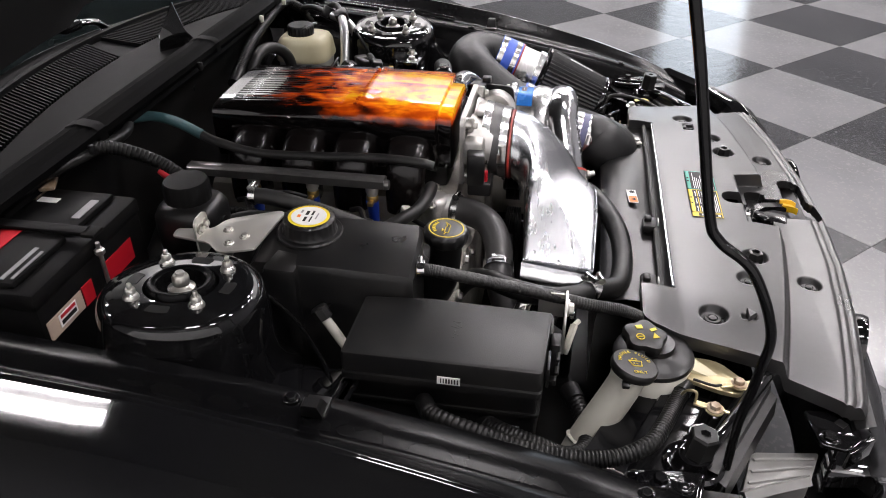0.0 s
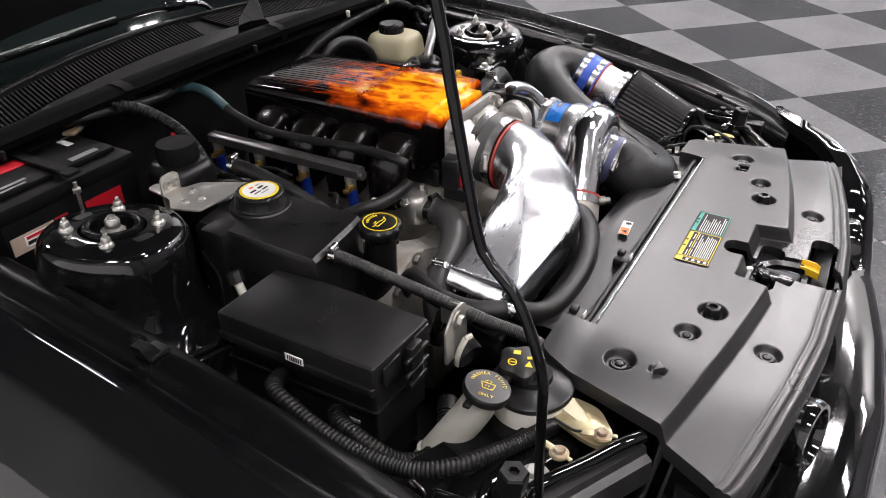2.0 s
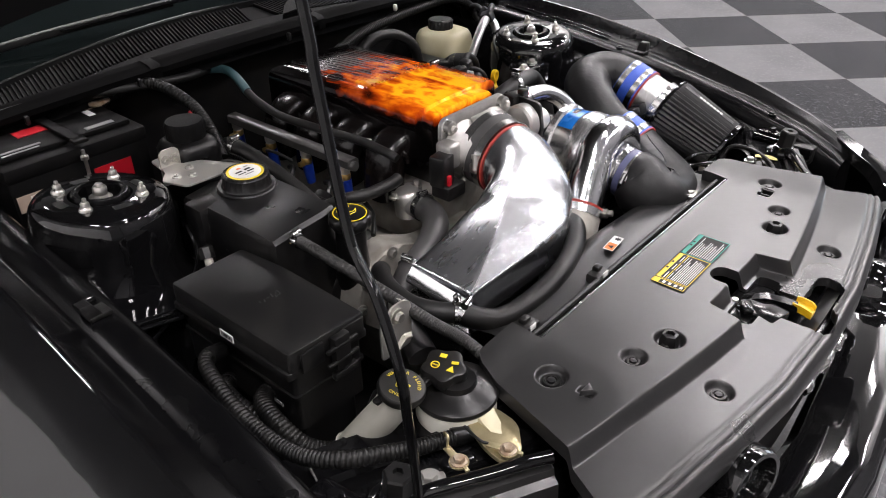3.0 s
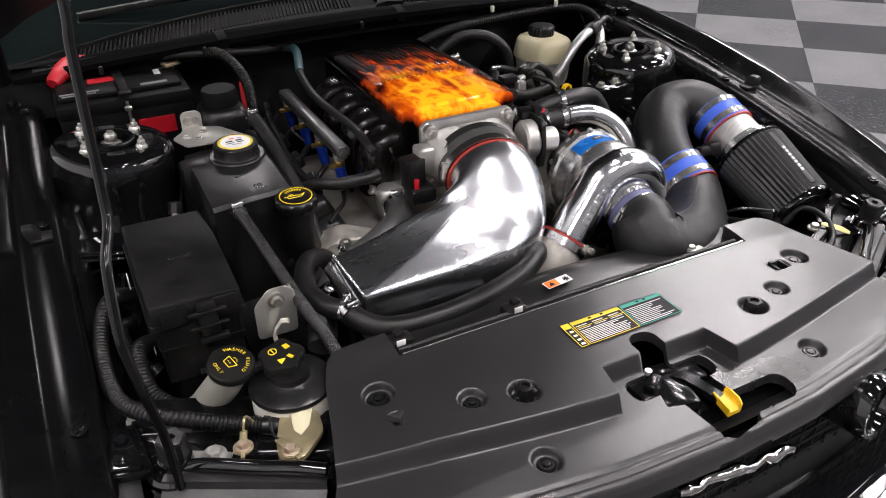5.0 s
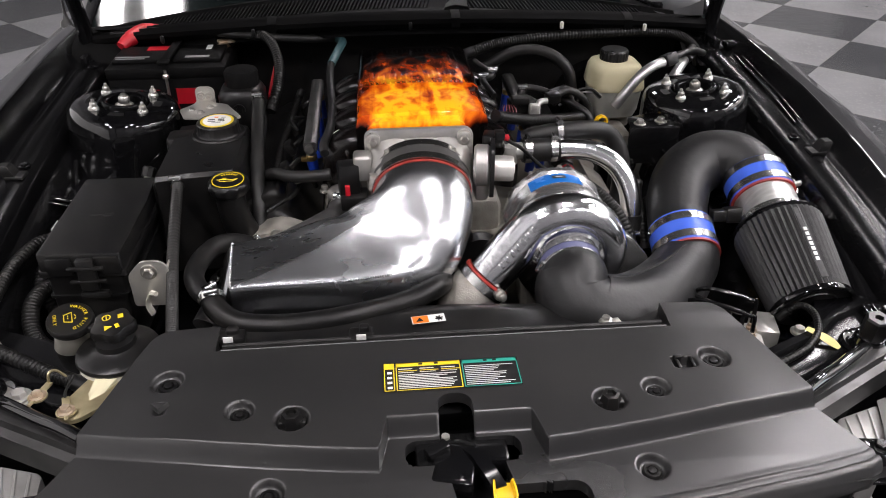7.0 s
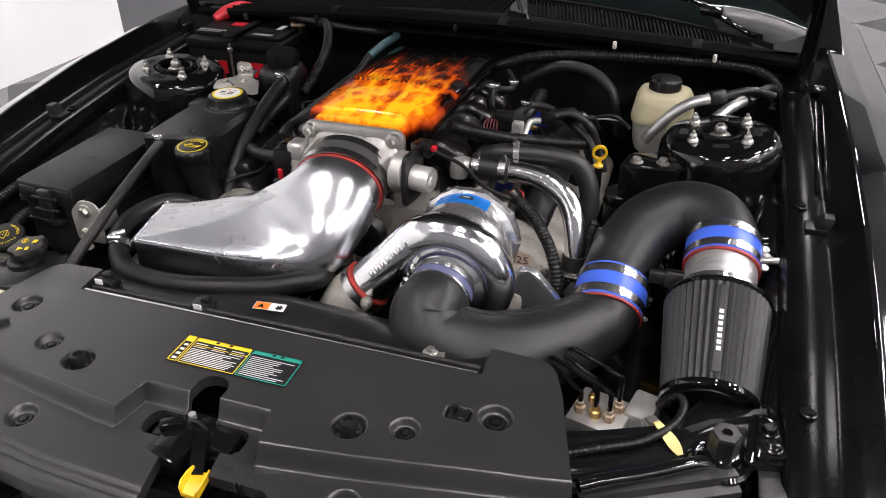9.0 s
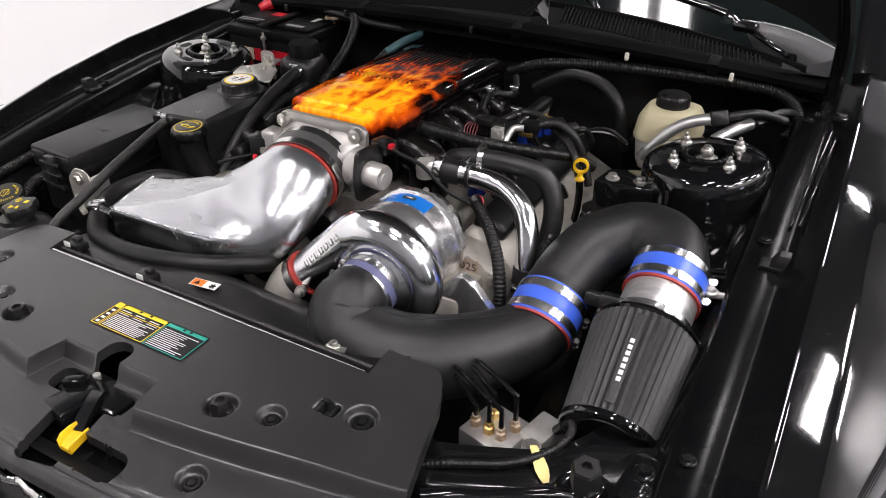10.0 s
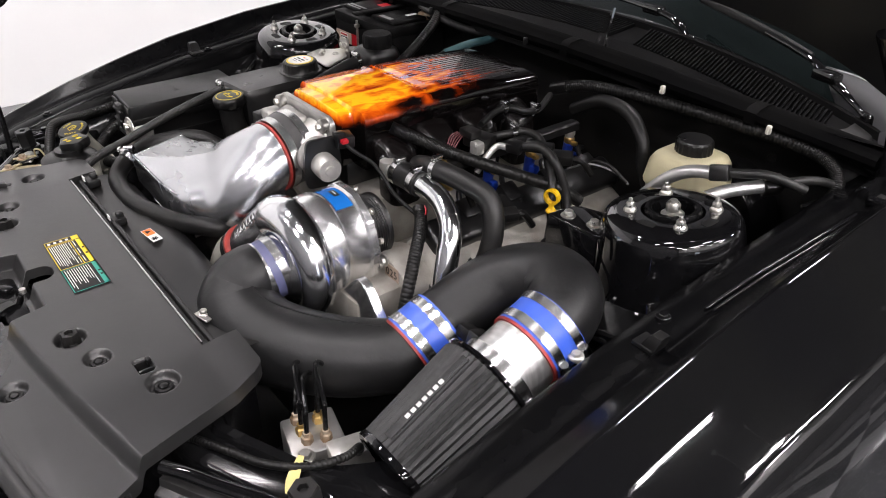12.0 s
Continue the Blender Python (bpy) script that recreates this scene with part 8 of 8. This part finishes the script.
hose("bypass_hose", "thick black rubber bypass hose", [(0.180, 0.262, 0.930), (0.205, 0.256, 0.940), (0.242, 0.256, 0.946), (0.300, 0.266, 0.943), (0.340, 0.278, 0.928), (0.362, 0.272, 0.895), (0.368, 0.258, 0.85), (0.36, 0.24, 0.80)], 0.0170, clamps=(0.28,), seg=22)
hose("sensor_cable", "black cable to the throttle sensor", [(0.120, 0.150, 0.985), (0.140, 0.16, 0.970), (0.165, 0.185, 0.945), (0.205, 0.195, 0.905), (0.25, 0.205, 0.885)], 0.0032, M_ink, "cable")
hose("wiring_loom", "corrugated black wiring loom by the bypass pipe", [(0.245, 0.215, 0.892), (0.263, 0.204, 0.880), (0.290, 0.180, 0.870), (0.310, 0.158, 0.858), (0.330, 0.135, 0.838), (0.346, 0.112, 0.805), (0.35, 0.10, 0.77)], 0.0105, M_loom, "loom", rib=0.0012)
hose("wiring_loom", "corrugated black wiring loom by the bypass pipe", [(0.385, 0.215, 0.86), (0.380, 0.190, 0.84), (0.382, 0.16, 0.81), (0.385, 0.13, 0.77)], 0.008, M_loom, "loom", rib=0.0012)
hose("tie_wrap", "pink cable tie round the loom", [(0.252 + 0.012 * math.cos(a), 0.212 + 0.006 * math.sin(a), 0.888 + 0.010 * math.sin(a)) for a in [math.tau * k / 12 for k in range(13)]], 0.0016, M_redplastic, "cable tie", seg=6)
hose("wiring_loom", "corrugated loom along the firewall", [(0.10, 0.66, 0.955), (0.17, 0.665, 0.98), (0.242, 0.678, 0.988), (0.34, 0.695, 0.990), (0.448, 0.712, 0.988), (0.55, 0.728, 0.984), (0.625, 0.735, 0.974), (0.665, 0.715, 0.950), (0.672, 0.680, 0.91)], 0.0115, M_loom, "loom", rib=0.0012)
hose("brake_vacuum_hose", "black rubber vacuum hose to the brake booster", [(0.16, 0.66, 0.93), (0.23, 0.66, 0.968), (0.30, 0.655, 0.965), (0.345, 0.64, 0.935), (0.36, 0.635, 0.89), (0.37, 0.65, 0.84)], 0.0125)
hose("fuel_hose", "black fuel hose behind the driver's side rail", [(0.255, 0.40, 0.952), (0.275, 0.42, 0.955), (0.30, 0.45, 0.945), (0.325, 0.455, 0.90), (0.34, 0.46, 0.85)], 0.0075)
hose("vacuum_line", "thin black vacuum line", [(0.30, 0.55, 0.88), (0.33, 0.53, 0.915), (0.37, 0.525, 0.925), (0.40, 0.54, 0.90)], 0.003, M_rubber, "hose")
hose("wiring_loom", "fat corrugated wiring loom round the fuse box", [(-0.590, 0.135, 0.835), (-0.625, 0.115, 0.850), (-0.643, 0.062, 0.850), (-0.650, 0.015, 0.843), (-0.651, -0.030, 0.837), (-0.647, -0.070, 0.834), (-0.638, -0.105, 0.836), (-0.614, -0.138, 0.838), (-0.570, -0.158, 0.826), (-0.531, -0.172, 0.814), (-0.498, -0.184, 0.808), (-0.470, -0.197, 0.805)], 0.0105, M_loom, "loom", rib=0.0014)
hose("wiring_loom", "corrugated wiring loom under the fuse box", [(-0.575, 0.06, 0.795), (-0.602, 0.035, 0.812), (-0.612, -0.005, 0.808), (-0.602, -0.045, 0.785), (-0.570, -0.070, 0.772), (-0.52, -0.066, 0.770), (-0.47, -0.045, 0.775)], 0.0125, M_loom, "loom", rib=0.0014)
hose("wiring_loom", "corrugated wiring loom under the fuse box", [(-0.60, 0.115, 0.80), (-0.622, 0.085, 0.815), (-0.618, 0.05, 0.80), (-0.59, 0.02, 0.77)], 0.011, M_loom, "loom", rib=0.0013)
hose("wiring_loom", "black corrugated loom by the brake valve block", [(0.395, -0.255, 0.792), (0.420, -0.245, 0.800), (0.462, -0.226, 0.805), (0.506, -0.202, 0.806), (0.540, -0.165, 0.806), (0.553, -0.125, 0.806), (0.545, -0.100, 0.800), (0.525, -0.09, 0.77)], 0.0055, M_loom, "loom", rib=0.0008)


def bypass_pipe():
    root = thing("bypass_pipe", (0.36, 0.17, 0.79), "bent chrome bypass pipe with rubber couplers", "pipe")
    bm = bmesh.new()
    tube(bm, [(0.222, 0.226, 0.925), (0.258, 0.226, 0.926), (0.300, 0.220, 0.920), (0.336, 0.206, 0.900), (0.356, 0.186, 0.868), (0.363, 0.170, 0.825), (0.366, 0.162, 0.78)], 0.0182, 28)
    part("chrome_tube", bm, M_polish, root, "bent chrome tube")
    bm = bmesh.new()
    tube(bm, [(0.170, 0.225, 0.926), (0.236, 0.226, 0.926)], 0.0208, 24, straight=True)
    part("coupler", bm, M_rubber, root, "black rubber coupler")
    clamp(root, (0.180, 0.225, 0.926), (1, 0, 0), 0.0209, 0.012)
    clamp(root, (0.225, 0.226, 0.926), (1, 0, 0), 0.0209, 0.012)
    bm = bmesh.new()
    tube(bm, [(0.145, 0.224, 0.926), (0.172, 0.225, 0.926)], 0.0150, 20, straight=True)
    lathe(bm, [(0.016, -0.02), (0.017, 0.0), (0.016, 0.012), (0.008, 0.015)], (0.148, 0.224, 0.926), (0, 0, 1), 20)
    part("elbow_fitting", bm, M_steel, root, "silver elbow fitting")
    bm = bmesh.new()
    lathe(bm, [(0.018, -0.016), (0.0215, -0.014), (0.0215, 0.014), (0.018, 0.016)], (0.3645, 0.167, 0.805), (0.03, -0.25, -1), 24)
    part("coupler", bm, M_rubber, root, "black rubber coupler")
    clamp(root, (0.3655, 0.164, 0.790), (0.03, -0.2, -1), 0.0212, 0.012, screw=(0, -1, 0))


def ac_line(pts, label):
    root = thing("refrigerant_line", pts[0], label, "pipe")
    bm = bmesh.new()
    tube(bm, pts, 0.0105, 18)
    part("tube", bm, M_maf, root, "bare aluminium tube")
    bm = bmesh.new()
    e = Vector(pts[-1])
    d = (e - Vector(pts[-2])).normalized()
    box(bm, e + d * 0.006, (0.026, 0.030, 0.030), 0.004, basis(d))
    part("clip_fitting", bm, M_plastic, root, "black clip fitting")
    bm = bmesh.new()
    tube(bm, [e, e + d * 0.03, e + d * 0.07 + V(0.004, 0.01, -0.004), e + d * 0.11 + V(0.01, 0.03, -0.03)], 0.0075, 12)
    part("line_hose", bm, M_rubber, root)


bypass_pipe()
ac_line([(0.432, 0.535, 0.880), (0.446, 0.533, 0.902), (0.478, 0.540, 0.940), (0.508, 0.550, 0.960), (0.545, 0.565, 0.968)], "bent bare aluminium refrigerant line")
ac_line([(0.530, 0.525, 0.915), (0.548, 0.536, 0.932), (0.572, 0.562, 0.948), (0.606, 0.614, 0.955)], "bent bare aluminium refrigerant line")

ring_terminal(-0.477, -0.259, 0.822, 1.9, [(-0.488, -0.225, 0.826), (-0.485, -0.20, 0.83)])
ring_terminal(-0.524, -0.224, 0.818, 1.3, [(-0.515, -0.200, 0.835), (-0.510, -0.190, 0.832), (-0.500, -0.184, 0.812)])

bm = bmesh.new()
bolt(bm, (-0.556, -0.207, 0.806), 0.010, 0.009)
box(bm, (-0.565, -0.208, 0.802), (0.055, 0.028, 0.006), 0.003, pose(0, 0, 0, 0, 0, -30))
solo("strap_bolt", bm, M_steel, "bright bolt on a steel strap", "bolt")

bracket = thing("fuse_box_bracket", (-0.42, -0.03, 0.80), "bright plated bracket beside the fuse box", "bracket")
bm = bmesh.new()
prism(bm, rounded([(-0.452, 0.815), (-0.395, 0.815), (-0.393, 0.882), (-0.404, 0.893), (-0.430, 0.893), (-0.452, 0.870)], 0.007, 3), 0, 0.003, 0.0005, Matrix.Translation((0, -0.029, 0)) @ pose(0, 0, 0, 90, 0, 0))
box(bm, (-0.396, -0.010, 0.860), (0.003, 0.036, 0.040), 0.001)
part("plate", bm, M_bracket, bracket, "plated sheet steel")
bm = bmesh.new()
bolt(bm, (-0.421, -0.033, 0.875), 0.008, 0.008, (0, -1, 0))
part("bolt", bm, M_bolt, bracket)

tag = thing("marker_tag", (0.517, -0.158, 0.80), "yellow tape tag hanging from a bolt", "tag")
bm = bmesh.new()
bolt(bm, (0.517, -0.157, 0.797), 0.008, 0.008)
part("bolt", bm, M_bolt, tag)
bm = bmesh.new()
skin(bm, [[V(0.522 + 0.0046 * k + sx * (0.55, 0.7, 0.75, 1.0, 1.1, 1.1, 0.9, 0.5)[k], -0.164 - 0.0052 * k + sx * 0.6 * (0.55, 0.7, 0.75, 1.0, 1.1, 1.1, 0.9, 0.5)[k], 0.807 - 0.0002 * k * k + dz) for sx, dz in ((-0.006, 0), (0.006, 0.0012), (0.006, 0.0022), (-0.006, 0.001))] for k in range(8)])
part("tape_flag", bm, M_tagyellow, tag, "curled yellow tape")

solo_bm = bmesh.new()
lathe(solo_bm, [(0.016, 0.0), (0.014, 0.012), (0.008, 0.018), (0.004, 0.03), (0.0022, 0.10), (0.0018, 0.55)], (-0.862, 1.045, 0.945), (0, 0.15, 1), 16)
solo("antenna", solo_bm, M_plastic, "black fender antenna on a round base", "antenna")
valve = thing("service_valve", (-0.50, 0.28, 0.80), "capped service valve on a grey stem", "valve")
bm = bmesh.new()
lathe(bm, [(0.012, -0.004), (0.0125, 0.012), (0.010, 0.015), (0.001, 0.016)], (-0.4965, 0.290, 0.876), (0.2, 0.55, 0.8), 8)
part("cap", bm, M_plastic, valve, "black ribbed cap")
bm = bmesh.new()
tube(bm, [(-0.497, 0.289, 0.875), (-0.504, 0.268, 0.848), (-0.508, 0.255, 0.825), (-0.51, 0.25, 0.76)], 0.0068, 12)
part("stem", bm, M_neck, valve, "pale grey stem")


# clutter round the cam covers
def plug(x, y, z, size, turn, material_, label):
    root = thing("connector", (x, y, z), label, "connector")
    bm = bmesh.new()
    box(bm, (x, y, z), size, min(size) * 0.2, pose(0, 0, 0, 12, 0, turn))
    part("shell", bm, material_, root)
    bm = bmesh.new()
    d = Matrix.Rotation(radians(turn), 3, "Z") @ V(size[0] * 0.5, 0, 0)
    tube(bm, [V(x, y, z) + d, V(x, y, z) + d * 1.8 - V(0, 0, 0.004), V(x, y, z) + d * 2.4 - V(0, -0.01, 0.03)], size[2] * 0.3, 8)
    part("tail", bm, M_loom, root)


plug(-0.222, 0.235, 0.885, (0.024, 0.016, 0.014), 30, M_white, "small white sensor connector on a black tail")
plug(-0.152, 0.285, 0.945, (0.018, 0.010, 0.008), 60, M_white, "white clip on a black hose end")
hose("vacuum_line", "black vacuum hose with bright clamps over the runners", [(0.150, 0.425, 0.953), (0.138, 0.470, 0.962), (0.138, 0.505, 0.962), (0.158, 0.530, 0.955), (0.160, 0.562, 0.955), (0.135, 0.615, 0.962)], 0.0062, clamps=(0.32, 0.72))
hose("vacuum_line", "black hose with a bright clamp across the fuel rail", [(0.190, 0.412, 0.945), (0.206, 0.440, 0.950), (0.216, 0.470, 0.950), (0.245, 0.478, 0.946), (0.284, 0.458, 0.936), (0.335, 0.424, 0.915), (0.350, 0.410, 0.885)], 0.0068, clamps=(0.22,))
plug(0.305, 0.475, 0.930, (0.040, 0.024, 0.020), 40, M_plastic, "black wiring connector by the rail")
plug(0.245, 0.300, 0.915, (0.034, 0.020, 0.018), -20, M_plastic, "black wiring connector by the bypass hose")
plug(0.335, 0.330, 0.880, (0.030, 0.022, 0.020), 70, M_plastic, "black wiring connector by the dipstick")
hose("wiring_loom", "black wiring loom beside the fuel rail", [(-0.262, 0.250, 0.870), (-0.268, 0.320, 0.875), (-0.268, 0.40, 0.875), (-0.262, 0.48, 0.878), (-0.255, 0.56, 0.885), (-0.245, 0.63, 0.90)], 0.0075, M_loom, "loom", rib=0.001)
hose("sensor_cable", "thin black sensor cable", [(-0.275, 0.16, 0.86), (-0.255, 0.178, 0.866), (-0.232, 0.205, 0.868), (-0.222, 0.235, 0.876)], 0.004, M_loom, "cable")
hose("sensor_cable", "thin black cable among the coils", [(-0.235, 0.40, 0.905), (-0.248, 0.42, 0.918), (-0.242, 0.45, 0.912), (-0.23, 0.48, 0.90)], 0.003, M_ink, "cable")
hose("sensor_cable", "thin pale cable by the brake reservoir", [(0.30, 0.50, 0.900), (0.335, 0.515, 0.918), (0.375, 0.530, 0.915), (0.40, 0.545, 0.895)], 0.0018, M_greyink, "cable")
hose("fuel_line", "black fuel line over the driver's side coils", [(0.265, 0.41, 0.955), (0.30, 0.43, 0.958), (0.335, 0.435, 0.935), (0.355, 0.44, 0.89), (0.37, 0.43, 0.85)], 0.0075)
canister = thing("vacuum_canister", (0.408, 0.368, 0.76), "round black plastic canister below the tower bracket", "canister")
bm = bmesh.new()
lathe(bm, [(0.020, -0.08), (0.023, -0.07), (0.024, -0.010), (0.0255, -0.008), (0.0255, -0.002), (0.021, 0.002), (0.010, 0.006), (0.001, 0.006)], (0.408, 0.368, 0.846), (0.05, -0.05, 1), 32)
part("body", bm, M_plastic, canister, "black ribbed body")
bm = bmesh.new()
lathe(bm, [(0.0262, -0.030), (0.0270, -0.028), (0.0270, -0.022), (0.0262, -0.020)], (0.408, 0.368, 0.846), (0.05, -0.05, 1), 32, ring=True)
part("band", bm, M_bay, canister)
plate = thing("apron_plate", (-0.632, -0.100, 0.78), "bright plated plate beside the washer neck", "bracket")
bm = bmesh.new()
prism(bm, rounded([(-0.018, -0.02), (0.018, -0.02), (0.014, 0.022), (-0.014, 0.022)], 0.004, 3), 0, 0.002, 0, Matrix.Translation((-0.634, -0.098, 0.790)) @ pose(0, 0, 0, 80, 0, 70))
part("sheet", bm, M_steel, plate)
